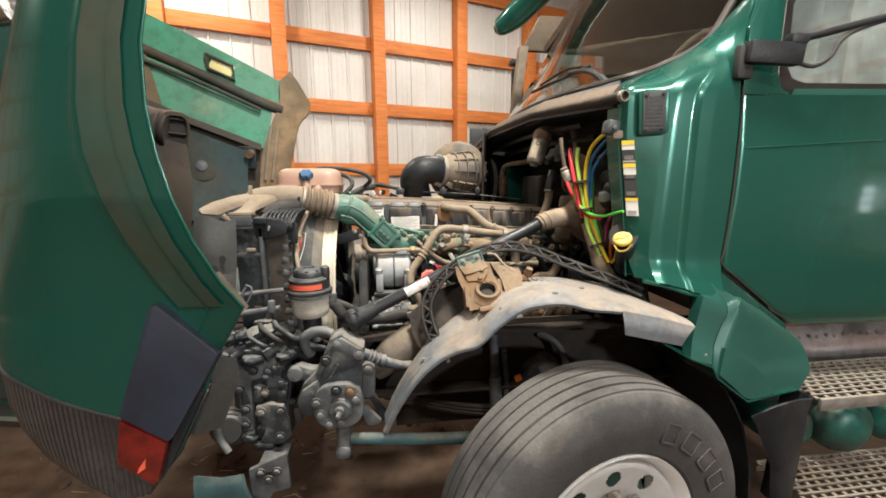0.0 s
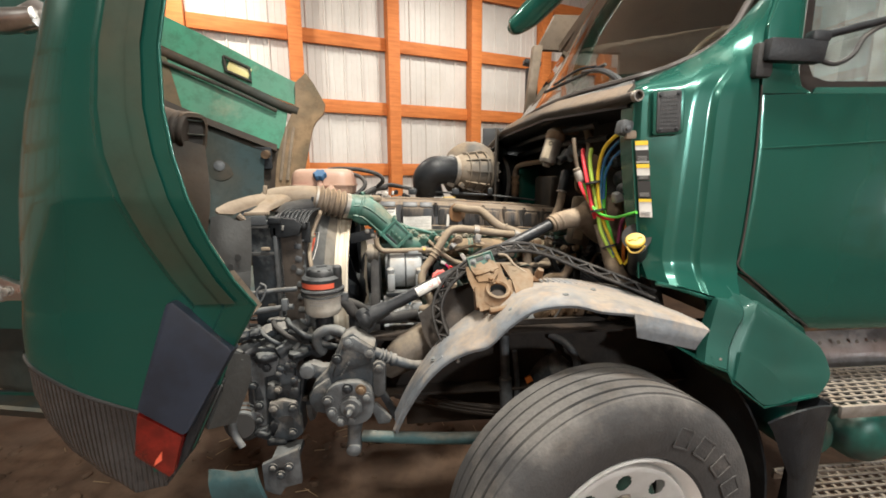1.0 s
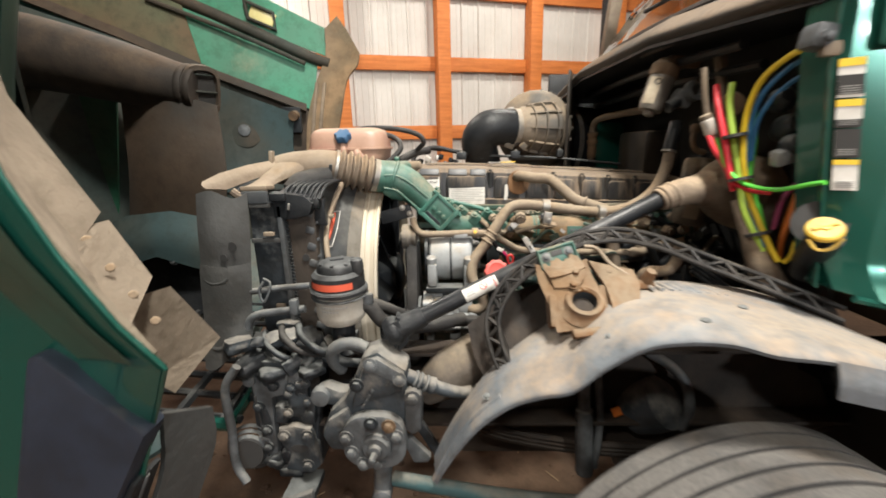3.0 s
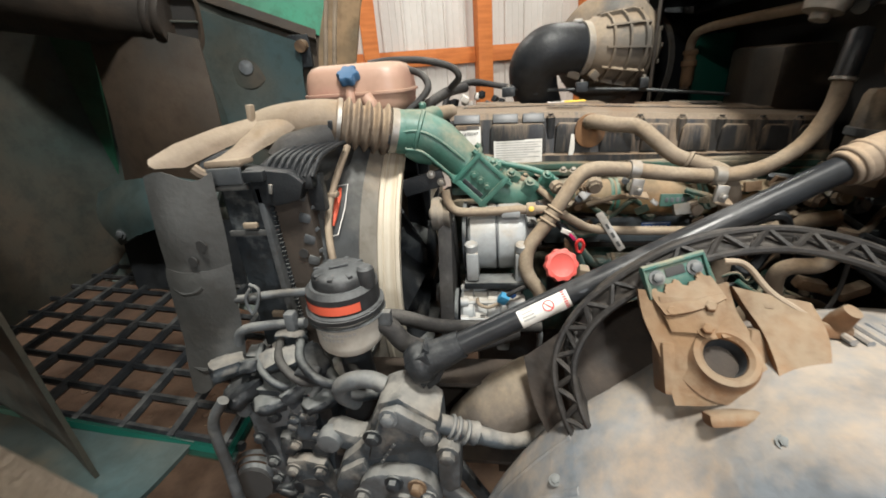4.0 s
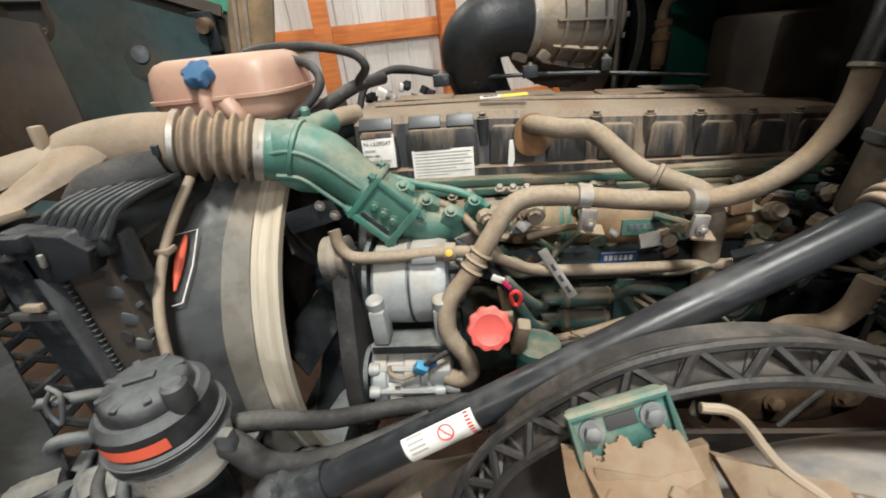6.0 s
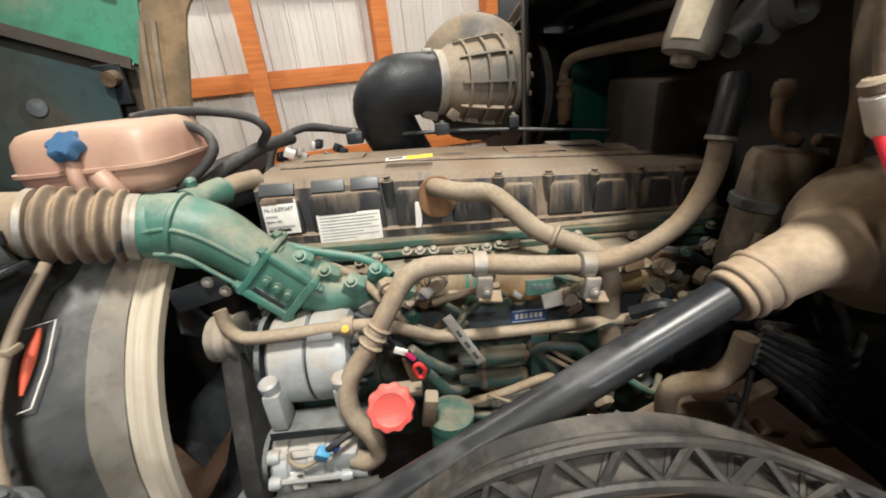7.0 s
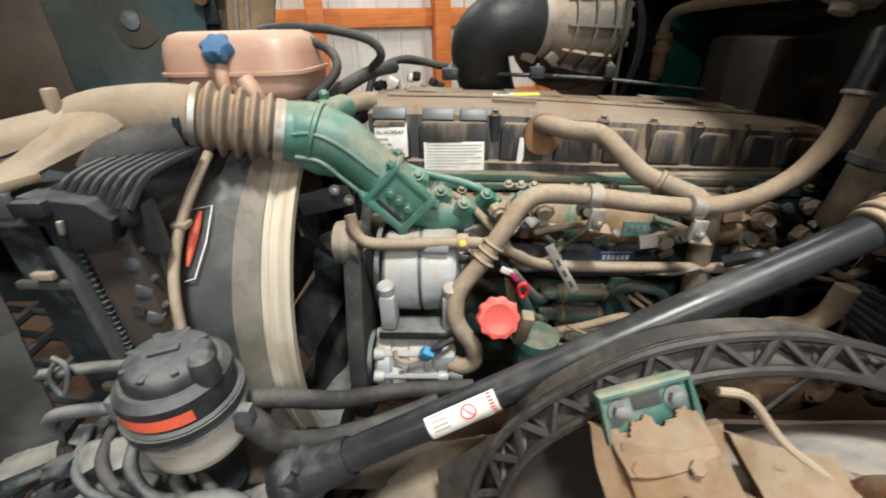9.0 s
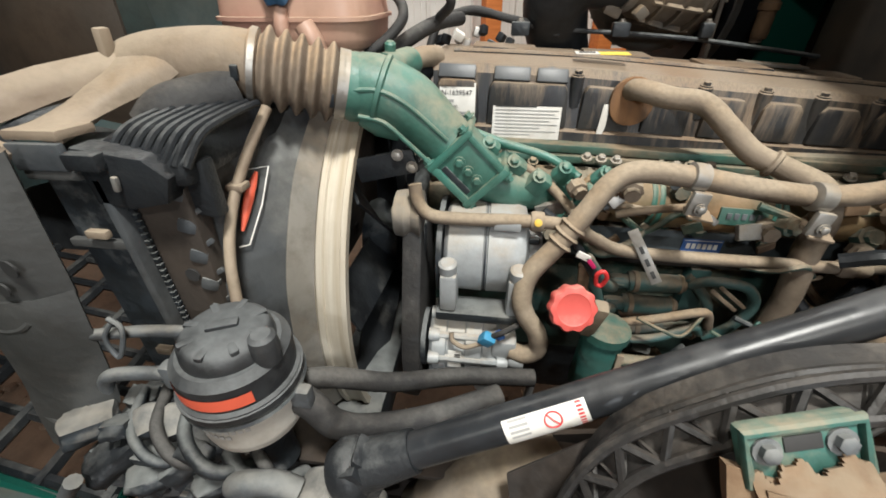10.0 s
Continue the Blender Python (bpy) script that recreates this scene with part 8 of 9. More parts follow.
part("ring_hole_shade", lathe([(0.034, -0.056), (0.034, -0.05), (0.002, -0.05)], RC + RN * 0.032, RN, 24), chassis_black, brk)
part("wing_plate", sheet(cross_smooth(smooth_rows([[(0.364, 1.515, 1.312), (0.416, 1.508, 1.298), (0.47, 1.50, 1.285)], [(0.386, 1.491, 1.276), (0.425, 1.487, 1.276), (0.475, 1.475, 1.268)], [(0.398, 1.458, 1.25), (0.432, 1.452, 1.252), (0.47, 1.44, 1.25)], [(0.40, 1.416, 1.215), (0.425, 1.41, 1.217), (0.455, 1.40, 1.222)], [(0.385, 1.38, 1.18), (0.415, 1.375, 1.185), (0.44, 1.365, 1.188)]], 4), 4), 0.016), latch_casting, brk)
part("wing_bolt", bolt((0.413, 1.495, 1.291), (-0.1, -0.6, 0.75), 0.010, 0.012), latch_casting, brk)
part("bolted_plate", sheet([[(0.262, 1.506, 1.299), (0.31, 1.496, 1.301), (0.352, 1.502, 1.307)], [(0.266, 1.490, 1.279), (0.31, 1.478, 1.281), (0.349, 1.478, 1.285)], [(0.275, 1.472, 1.257), (0.31, 1.462, 1.261), (0.332, 1.462, 1.267)]], 0.007), latch_casting, brk, "flat dusty plate held by three bolts")
part("toe", box((0.345, 1.375, 1.185), (0.10, 0.035, 0.02), 0.008, (-35, -8, 0)), latch_casting, brk)
part("web", box((0.40, 1.46, 1.235), (0.05, 0.03, 0.06), 0.01, (-30, 10, 0)), latch_casting, brk)
part("web", box((0.268, 1.46, 1.2), (0.02, 0.05, 0.08), 0.007, (-30, 0, 0)), latch_casting, brk)
for p in ((0.276, 1.488, 1.281), (0.328, 1.483, 1.293), (0.318, 1.461, 1.268)):
    part("body_bolt", bolt(p, (-0.1, -0.6, 0.75), 0.0085, 0.013), latch_casting, brk)
part("rear_arm", box((0.46, 1.49, 1.262), (0.12, 0.05, 0.022), 0.007, (-20, 4, -12)), latch_casting, brk)
part("rear_lug", lathe([(0.014, -0.02), (0.016, 0), (0.012, 0.025)], (0.50, 1.47, 1.28), (0.2, -0.4, 1), 12), latch_casting, brk)
crust = patch(cross_smooth(smooth_rows([[(-0.054, -0.016, -0.012), (-0.02, -0.014, -0.004), (0.012, -0.014, -0.006), (0.05, -0.014, -0.003)], [(-0.054, -0.022, -0.03), (-0.02, -0.026, -0.03), (0.02, -0.026, -0.03), (0.055, -0.022, -0.03)], [(-0.05, -0.04, -0.056), (-0.02, -0.046, -0.06), (0.02, -0.046, -0.06), (0.055, -0.04, -0.056)]], 12), 10), lambda p: p.z < -0.012 - 0.007 * math.sin(p.x * 130) - 0.004 * math.sin(p.x * 310), 0.006)
part("dust_crust", placed(crust, PM), latch_casting, brk, "cake of tan dust")
part("release_cable", tube([(0.36, 1.53, 1.35), (0.39, 1.525, 1.345), (0.42, 1.50, 1.31), (0.46, 1.48, 1.285)], 0.005, 8), tan_plastic, brk)

# tilt strut
strut = thing("hood_tilt_strut", "black hood tilt strut with a white warning label", "strut", (0.2, 1.65, 1.1))
S0, S1 = V(-0.135, 1.582, 1.105), V(0.66, 1.727, 1.452)
part("tube", tube([S0, S1], 0.0245, 28, 0), black_gloss, strut, "glossy black tube")
SD = (S1 - S0).normalized()
part("collar", tube([S0 - SD * 0.015, S0 + SD * 0.02, S0 + SD * 0.075], [0.038, 0.034, 0.029], 24, 0), black_plastic, strut)
part("cup", lathe([(0.018, -0.03), (0.036, -0.024), (0.044, -0.006), (0.043, 0.01), (0.036, 0.018)], S0 - SD * 0.02, SD, 24), black_plastic, strut, "rounded plastic cup")
part("joint", prism([(-0.19, 1.095), (-0.172, 1.135), (-0.15, 1.128), (-0.145, 1.15), (-0.118, 1.128), (-0.10, 1.10), (-0.115, 1.06), (-0.142, 1.035), (-0.148, 1.065), (-0.172, 1.07)], 1.56, 1.605, 0.008), black_plastic, strut, "moulded black joint")
part("joint_fin", prism([(-0.178, 1.12), (-0.14, 1.14), (-0.118, 1.10), (-0.148, 1.05)], 1.548, 1.562, 0.004), black_plastic, strut)
def on_tube(f0, f1, a0, a1, r, n=12):
    """A patch of the tube's skin: shares of its length, and angles from its top towards the camera."""
    s = SD.cross(V(0, 0, 1)).normalized()
    u = s.cross(SD).normalized()
    if s.y > 0:
        s = -s
    b = bmesh.new()
    rings(b, [[S0 + (S1 - S0) * f + (u * math.cos(radians(a)) + s * math.sin(radians(a))) * r for a in np.linspace(a0, a1, n)] for f in (f0, f1)], close=False, cap=False)
    return b
part("warning_label", on_tube(0.232, 0.352, 25, 120, 0.0252), white_label, strut, "white label with a red prohibition sign")
for k in range(4):
    part("print_bar", on_tube(0.24, 0.268, 28 + 16 * k, 36 + 16 * k, 0.0255, 4), ink_grey, strut)
for k in range(8):
    part("print_bar", on_tube(0.338, 0.346, 28 + 11 * k, 34 + 11 * k, 0.0255, 4), ink_red, strut)
s_ = SD.cross(V(0, 0, 1)).normalized()
s_ = -s_ if s_.y > 0 else s_
u_ = s_.cross(SD).normalized()
u_ = -u_ if u_.z < 0 else u_
pc = S0 + (S1 - S0) * 0.303
ring_pts = []
for k in range(21):
    a = 2 * math.pi * k / 20
    th = radians(60) + 0.40 * math.sin(a)
    ring_pts.append(pc + SD * (0.0105 * math.cos(a)) + (u_ * math.cos(th) + s_ * math.sin(th)) * 0.0256)
part("prohibition_sign", tube(ring_pts, 0.0011, 6, 0), ink_red, strut)
part("prohibition_bar", tube([ring_pts[3], pc + (u_ * math.cos(radians(60)) + s_ * math.sin(radians(60))) * 0.0262, ring_pts[13]], 0.001, 6, 0), ink_red, strut)
# rubber boot round its upper end
boot = thing("strut_boot", "dust-covered tan rubber boot at the upper strut end", "rubber boot", (0.8, 1.77, 1.4))
part("boot", tube([(0.628, 1.719, 1.438), (0.65, 1.724, 1.446), (0.69, 1.735, 1.456), (0.74, 1.752, 1.462), (0.80, 1.775, 1.462), (0.86, 1.80, 1.462), (0.92, 1.82, 1.45), (1.02, 1.83, 1.42)], [0.027, 0.036, 0.039, 0.042, 0.056, 0.092, 0.115, 0.12], 30), tan_rubber, boot)
for q, r in ((V(0.634, 1.72, 1.44), 0.030), (V(0.646, 1.7235, 1.4445), 0.0345), (V(0.672, 1.73, 1.4515), 0.0375)):
    part("boot_lip", lathe([(r - 0.004, -0.0055), (r + 0.001, -0.006), (r + 0.0035, -0.003), (r + 0.0035, 0.003), (r + 0.001, 0.006), (r - 0.004, 0.0055)], q, SD, 32), tan_rubber, boot, sharp=70)

# lattice guard arching over the fender
lat = thing("lattice_cable_guard", "black plastic lattice cable guard arching over the fender", "cable guard", (0.45, 1.48, 1.2))
path = spline([(0.175, 1.44, 1.0), (0.135, 1.48, 1.08), (0.125, 1.52, 1.16), (0.165, 1.55, 1.235), (0.24, 1.56, 1.30), (0.33, 1.565, 1.352), (0.44, 1.565, 1.372), (0.55, 1.56, 1.355), (0.67, 1.53, 1.308), (0.80, 1.46, 1.26), (0.92, 1.40, 1.21)], 7)
fr = frames_along(path)
la, lb, lc = [], [], []
for p, s, u in fr:
    la.append(p + u * 0.019)
    lb.append(p - u * 0.017)
    lc.append(p + Vector((0, 0.045, 0)) + u * 0.012)
part("rail", tube(la, 0.0065, 8, 0), lattice_black, lat)
part("rail", tube(lb, 0.0065, 8, 0), lattice_black, lat)
part("rail", tube(lc, 0.006, 8, 0), lattice_black, lat)
for i in range(0, len(path) - 4, 4):
    part("lattice_bar", tube([la[i], lb[i + 2]], 0.0052, 6, 0), lattice_black, lat)
    part("lattice_bar", tube([lb[i + 2], la[i + 4]], 0.0052, 6, 0), lattice_black, lat)
    part("lattice_bar", tube([la[i], lc[i + 2], la[i + 4]], 0.0052, 6, 0), lattice_black, lat)
part("top_band", sheet([[a + V(0, 0.004, 0.002), b] for a, b in zip(la, [p + V(0, 0.08, 0.01) + u * 0.021 for p, s, u in fr])], 0.005), lattice_black, lat, "solid dusty top strip")
part("foot", box((0.188, 1.435, 1.005), (0.03, 0.02, 0.07), 0.006, (0, -18, 0)), lattice_black, lat)
part("foot_clip", lathe([(0.008, 0), (0.008, 0.02), (0.005, 0.024)], (0.19, 1.425, 0.985), (0, -1, 0), 12), steel, lat)
single("inner_splash_shield", sheet(cross_smooth([[(0.06, 1.60, 1.10), (0.18, 1.62, 1.19), (0.30, 1.64, 1.22)], [(0.08, 1.55, 1.02), (0.2, 1.56, 1.12), (0.31, 1.58, 1.16)], [(0.12, 1.48, 0.97), (0.22, 1.5, 1.07), (0.32, 1.52, 1.12)]], 4), 0.006), chassis_black, "black rubber splash shield behind the fender", "splash shield")

# ---------------------------------------------------------------- the tilted hood
hood = thing("truck_hood", "green truck hood tilted forward, open, with its inner side showing", "hood", (-1.2, 2.3, 0.5))
table = ((2.7, -0.19, -0.40), (2.4, -0.31, -0.545), (2.2, -0.385, -0.645), (2.03, -0.445, -0.716), (1.88, -0.482, -0.772), (1.767, -0.488, -0.812), (1.68, -0.48, -0.837), (1.592, -0.461, -0.86), (1.505, -0.43, -0.879),
         (1.413, -0.386, -0.897), (1.345, -0.345, -0.909), (1.29, -0.372, -0.915), (1.232, -0.403, -0.917), (1.128, -0.446, -0.912), (1.06, -0.478, -0.892), (0.988, -0.514, -0.85), (0.93, -0.555, -0.785), (0.885, -0.59, -0.70))
rows = []
for z, xr, xl in table:
    L = xr - xl
    low = max(0.0, (1.25 - z) / 0.4)
    out = np.interp(z, (1.03, 1.13, 1.232, 1.29, 1.345, 1.42, 1.6), (0.0, 0.0, 0.012, 0.04, 0.066, 0.075, 0.092))
    tip = np.interp(z, (1.2, 1.345, 1.45), (0.0, 0.016, 0.0))
    row = ([(xr - 0.003, 1.001, z), (xr - 0.001, 0.999, z), (xr, 0.997, z), (xr - 0.008, 0.995, z), (xr - min(0.06, 0.18 * L), 0.9925, z), (xr - min(0.075, 0.22 * L), 0.9915, z), (xr - min(0.125, 0.36 * L), 0.987, z), (xr - min(0.15, 0.42 * L), 0.984, z), (xr - 0.58 * L, 0.972 + 0.01 * low, z), (xr - 0.75 * L, 0.982 + 0.015 * low, z),
                 (xr - 0.88 * L, 1.005 + 0.015 * low, z), (xr - 0.96 * L, 1.045, z), (xl, 1.09, z), (xl + 0.004, 1.13, z), (xl + 0.03, 1.2, z)])
    wide = (1, 1, 1, 1, 0.95, 0.92, 0.85, 0.75, 0.5, 0.3, 0.15, 0.05, 0, 0, 0)
    slim = (1, 1, 1, 1, 0.6, 0.4, 0.15, 0.05, 0, 0, 0, 0, 0, 0, 0)
    share = np.interp(z, (1.36, 1.6), (0, 1))
    fade = [a * share + b * (1 - share) for a, b in zip(wide, slim)]
    rows.append([(x + 0.46 * out * w, y - out * w, zz + tip * w) for (x, y, zz), w in zip(row, fade)])
fine = []
for a, b in zip(rows, rows[1:]):
    for k in range(9):
        fine.append([Vector(p).lerp(Vector(q), k / 9) for p, q in zip(a, b)])
fine.append([Vector(p) for p in rows[-1]])
fine = [spline(r, 9) for r in fine]
LAMP_CUT, LAMP_UP = V(-0.926, 1.1, 1.249), V(0.505, 0, 1.0).normalized()
def in_lamp(c):
    return ((c - LAMP_CUT).dot(LAMP_UP) < 0 and c.x < -0.612) or c.z < 0.93
def cut_skin(keep, thick):
    """The part of the fender surface that keep() takes, cut clean along the lamp's upper and inner edge."""
    t = bmesh.new()
    rings(t, fine, close=False, cap=False)
    for co, no in ((LAMP_CUT, LAMP_UP), (V(-0.612, 0, 0), V(1, 0, 0)), (V(0, 0, 0.93), V(0, 0, 1))):
        bmesh.ops.bisect_plane(t, geom=list(t.verts) + list(t.edges) + list(t.faces), plane_co=co, plane_no=no)
    bmesh.ops.delete(t, geom=[f for f in t.faces if not keep(f.calc_center_median())], context="FACES")
    bmesh.ops.recalc_face_normals(t, faces=t.faces)
    bmesh.ops.solidify(t, geom=list(t.faces), thickness=thick)
    return t
part("fender_skin", cut_skin(lambda c: not in_lamp(c), 0.007), paint, hood, "glossy green flared fender side", 40)
upper = [r[32:54] for r in fine if r[0].z > 1.365]
part("worn_band", sheet([[p + V(0.0008, -0.0052, 0) for p in r] for r in upper], 0.001), worn_green, hood, "dull worn band along the fender edge", 60)
lampo = thing("corner_head_lamp", "grey fluted head lamp lens in the fender corner", "head lamp", (-0.8, 1.05, 0.9))
part("lens", cut_skin(in_lamp, 0.007), ribbed_lens, lampo, "fluted grey lens")
seam = []
for k in range(60, 127):
    col = [r[k] for r in fine if k < len(r)]
    for a, b in zip(col, col[1:]):
        da, db = (a - LAMP_CUT).dot(LAMP_UP), (b - LAMP_CUT).dot(LAMP_UP)
        if da > 0 >= db:
            q = a.lerp(b, da / (da - db))
            if q.x < -0.61:
                seam.append(q + V(0, -0.002, 0))
            break
seam.sort(key=lambda q: q.x)
part("seam", tube(seam, 0.0035, 6, 0), rubber, lampo, "dark joint above the lens")

# main body of the hood beyond the flare
body = []
for z, xr, xl in table[:14]:
    body.append([(xl + 0.03, 1.25, z), (xl - 0.04, 1.34, z), (xl - 0.2, 1.44, z + 0.01), (xl - 0.5, 1.48, z + 0.02), (xl - 1.0, 1.6, z + 0.02), (xl - 1.6, 1.9, z), (xl - 1.9, 2.4, z), (xl - 1.9, 3.1, z), (xl - 1.2, 3.5, z), (xl - 0.45, 3.6, z)])
body = [[(x, y, min(zz, 2.28 + max(0.0, -0.74 - x) * 0.45) if y > 2.2 else zz) for x, y, zz in r] for r in body]
part("hood_skin", sheet([spline(r, 2) for r in body], 0.012), hood_shade_green, hood, "green hood body, darkened in colour as if shaded", 40)
# inner faces of the far side
part("inner_band", sheet([[(-1.75, 3.3, 2.83), (-1.3, 3.36, 2.62), (-0.85, 3.40, 2.395), (-0.74, 3.40, 2.35)], [(-1.72, 3.26, 2.60), (-1.3, 3.33, 2.40), (-0.9, 3.36, 2.235), (-0.80, 3.37, 2.20)]], 0.01), paint_inner, hood, "bright green inner hood band")
part("inner_channel", tube([(-1.78, 3.18, 2.58), (-1.3, 3.27, 2.375), (-0.92, 3.31, 2.20), (-0.78, 3.33, 2.15)], 0.035, 10), hood_liner, hood)
part("inner_channel_lip", tube([(-1.78, 3.12, 2.50), (-1.3, 3.22, 2.315), (-0.92, 3.27, 2.145)], 0.014, 8), hood_liner, hood)
# two sheets, pale and olive: their joint paints the shadow edge in colour
part("inner_panel", sheet([[(-1.62, 3.20, 2.47), (-1.3, 3.28, 2.34), (-0.86, 3.33, 2.14)], [(-1.55, 3.19, 2.14), (-1.3, 3.24, 2.02), (-0.90, 3.29, 1.86)]], 0.01), paint_inner, hood, "pale green inner hood panel, the lit side of the shadow edge")
part("inner_panel", sheet([[(-2.5, 3.0, 2.85), (-1.9, 3.12, 2.60), (-1.61, 3.19, 2.475)], [(-2.4, 2.95, 2.5), (-1.85, 3.09, 2.28), (-1.54, 3.18, 2.145)]], 0.01), hood_olive, hood, "stained olive inner panel with the shaded side put into its colour")
part("lip_web", sheet([[(-0.95, 3.30, 1.9), (-0.84, 3.31, 1.9), (-0.74, 3.3, 1.95)], [(-1.05, 3.27, 1.4), (-0.9, 3.28, 1.4), (-0.78, 3.27, 1.4)]], 0.01), hood_brown, hood)
part("inner_marker_lamp", box((-1.19, 3.335, 2.44), (0.16, 0.02, 0.10), 0.015, (0, 26, 4)), plain("amber_lens", (0.75, 0.68, 0.32), 0.25), hood)
part("marker_lamp_rim", tube([(-1.28, 3.31, 2.53), (-1.11, 3.32, 2.455), (-1.10, 3.32, 2.36), (-1.27, 3.31, 2.43), (-1.28, 3.31, 2.53)], 0.012, 8, 0), hood_liner, hood)
part("far_lip", sheet(cross_smooth([[(-0.80, 3.36, 2.36), (-0.72, 3.39, 2.44), (-0.66, 3.36, 2.36), (-0.57, 3.30, 2.20)], [(-0.80, 3.33, 2.2), (-0.74, 3.34, 2.22), (-0.66, 3.32, 2.18), (-0.585, 3.28, 2.12)],
                                [(-0.86, 3.30, 2.05), (-0.80, 3.31, 2.06), (-0.72, 3.30, 2.05), (-0.66, 3.28, 2.03)], [(-0.93, 3.28, 1.85), (-0.86, 3.29, 1.85), (-0.78, 3.28, 1.84), (-0.71, 3.26, 1.82)],
                                [(-0.96, 3.26, 1.65), (-0.90, 3.27, 1.64), (-0.82, 3.26, 1.63), (-0.75, 3.24, 1.62)], [(-0.98, 3.26, 1.4), (-0.92, 3.27, 1.4), (-0.82, 3.26, 1.4), (-0.74, 3.24, 1.4)]], 3), 0.012), material("dusty_hood_lip", (0.25, 0.17, 0.095), 0.7, 0, (0.085, 0.07, 0.045), scale=5, bump=0.15, dust=0.4, up=0.1, dust_color=(0.34, 0.25, 0.15), dust_scale=5), hood, "dust-stained hood rear flange")
for dx in (0.0, 0.05):
    part("flange_bead", tube([(-0.86 + dx, 3.285, 2.03), (-0.89 + dx, 3.265, 1.85), (-0.92 + dx, 3.245, 1.64)], 0.012, 8), tan_plastic, hood)
# dark inner liner: a tub that curves round from the far side to the near one
liner = []
for f in (0.0, 0.15, 0.31, 0.47, 0.67, 0.87, 1.0):
    w = f * 0.18
    plan = ((-0.93, 3.30, 1.86), (-1.1, 3.27, 1.93), (-1.3, 3.22, 2.01), (-1.55, 3.12 - w, 2.11), (-1.85, 2.95 - w, 2.24), (-2.05, 2.6, 2.32), (-2.05, 2.2, 2.32), (-1.9, 1.9, 2.32), (-1.6, 1.72, 2.32), (-1.2, 1.58, 2.32), (-0.98, 1.48, 2.32))
    liner.append([(x, y, 0.8 + (top - 0.8) * (1 - f)) for x, y, top in plan])
liner = cross_smooth([spline(r, 3) for r in liner], 2)
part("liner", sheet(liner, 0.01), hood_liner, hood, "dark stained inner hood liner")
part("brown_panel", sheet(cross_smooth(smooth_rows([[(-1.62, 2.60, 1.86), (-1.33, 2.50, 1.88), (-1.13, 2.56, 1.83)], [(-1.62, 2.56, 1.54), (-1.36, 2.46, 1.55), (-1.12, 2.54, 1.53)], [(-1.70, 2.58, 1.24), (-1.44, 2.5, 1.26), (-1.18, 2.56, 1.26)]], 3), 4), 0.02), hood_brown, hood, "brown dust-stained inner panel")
part("side_shaded_green_panel", sheet([[(-2.4, 2.70, 2.0), (-1.78, 2.77, 1.96)], [(-2.42, 2.70, 1.15), (-1.95, 2.77, 1.15)]], 0.012), hood_green, hood)
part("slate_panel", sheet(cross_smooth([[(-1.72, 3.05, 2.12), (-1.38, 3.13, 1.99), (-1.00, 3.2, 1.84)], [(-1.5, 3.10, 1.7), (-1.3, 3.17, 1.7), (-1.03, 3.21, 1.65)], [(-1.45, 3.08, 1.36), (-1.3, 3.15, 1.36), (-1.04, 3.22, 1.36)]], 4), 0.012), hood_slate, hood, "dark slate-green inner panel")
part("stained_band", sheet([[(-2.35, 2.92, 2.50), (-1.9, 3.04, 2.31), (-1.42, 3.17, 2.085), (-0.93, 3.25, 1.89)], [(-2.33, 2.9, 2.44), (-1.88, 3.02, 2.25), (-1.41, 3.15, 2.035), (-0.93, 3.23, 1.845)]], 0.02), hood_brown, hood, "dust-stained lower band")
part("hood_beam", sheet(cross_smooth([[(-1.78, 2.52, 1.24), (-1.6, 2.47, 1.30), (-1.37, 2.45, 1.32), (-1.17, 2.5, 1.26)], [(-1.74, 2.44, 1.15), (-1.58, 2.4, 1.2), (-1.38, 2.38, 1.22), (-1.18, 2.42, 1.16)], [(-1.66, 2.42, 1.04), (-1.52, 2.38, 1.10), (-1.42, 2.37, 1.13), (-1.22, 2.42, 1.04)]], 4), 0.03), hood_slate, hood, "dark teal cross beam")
for k in range(3):
    part("beam_bolt", bolt((-1.62 + 0.13 * k, 2.372, 1.10 + 0.03 * (k == 1)), (0, -1, 0.2), 0.016, 0.016), cast_grey, hood)
part("mesh_backing", sheet([[(-1.75, 2.5, 1.12), (-1.15, 2.52, 1.10)], [(-1.7, 2.42, 0.8), (-1.15, 2.44, 0.8)]], 0.01), black_plastic, hood)
part("inner_green_panel", sheet([[(-1.95, 1.9, 1.85), (-1.7, 1.62, 1.85), (-1.35, 1.47, 1.85)], [(-1.95, 1.9, 1.25), (-1.7, 1.62, 1.25), (-1.35, 1.47, 1.25)]], 0.01), paint, hood)
duct = thing("hood_air_duct", "black air intake duct with a barred round mouth inside the hood", "air duct", (-1.6, 2.8, 1.8))
part("duct", tube([(-2.3, 2.52, 2.14), (-1.95, 2.52, 2.09), (-1.55, 2.54, 1.99), (-1.33, 2.56, 1.93), (-1.21, 2.57, 1.905)], [0.18, 0.165, 0.14, 0.115, 0.10], 28), duct_brown, duct)
for k in range(2):
    part("duct_collar", lathe([(0.106, -0.016), (0.111, -0.008), (0.111, 0.008), (0.106, 0.016)], (-1.26 + 0.04 * k, 2.563 + 0.003 * k, 1.917 - 0.006 * k), (1, 0.05, -0.2), 28), duct_brown, duct)
dm = (-1.20, 2.565, 1.90)
MX = axis_matrix(dm, (0.8, -0.55, -0.25))
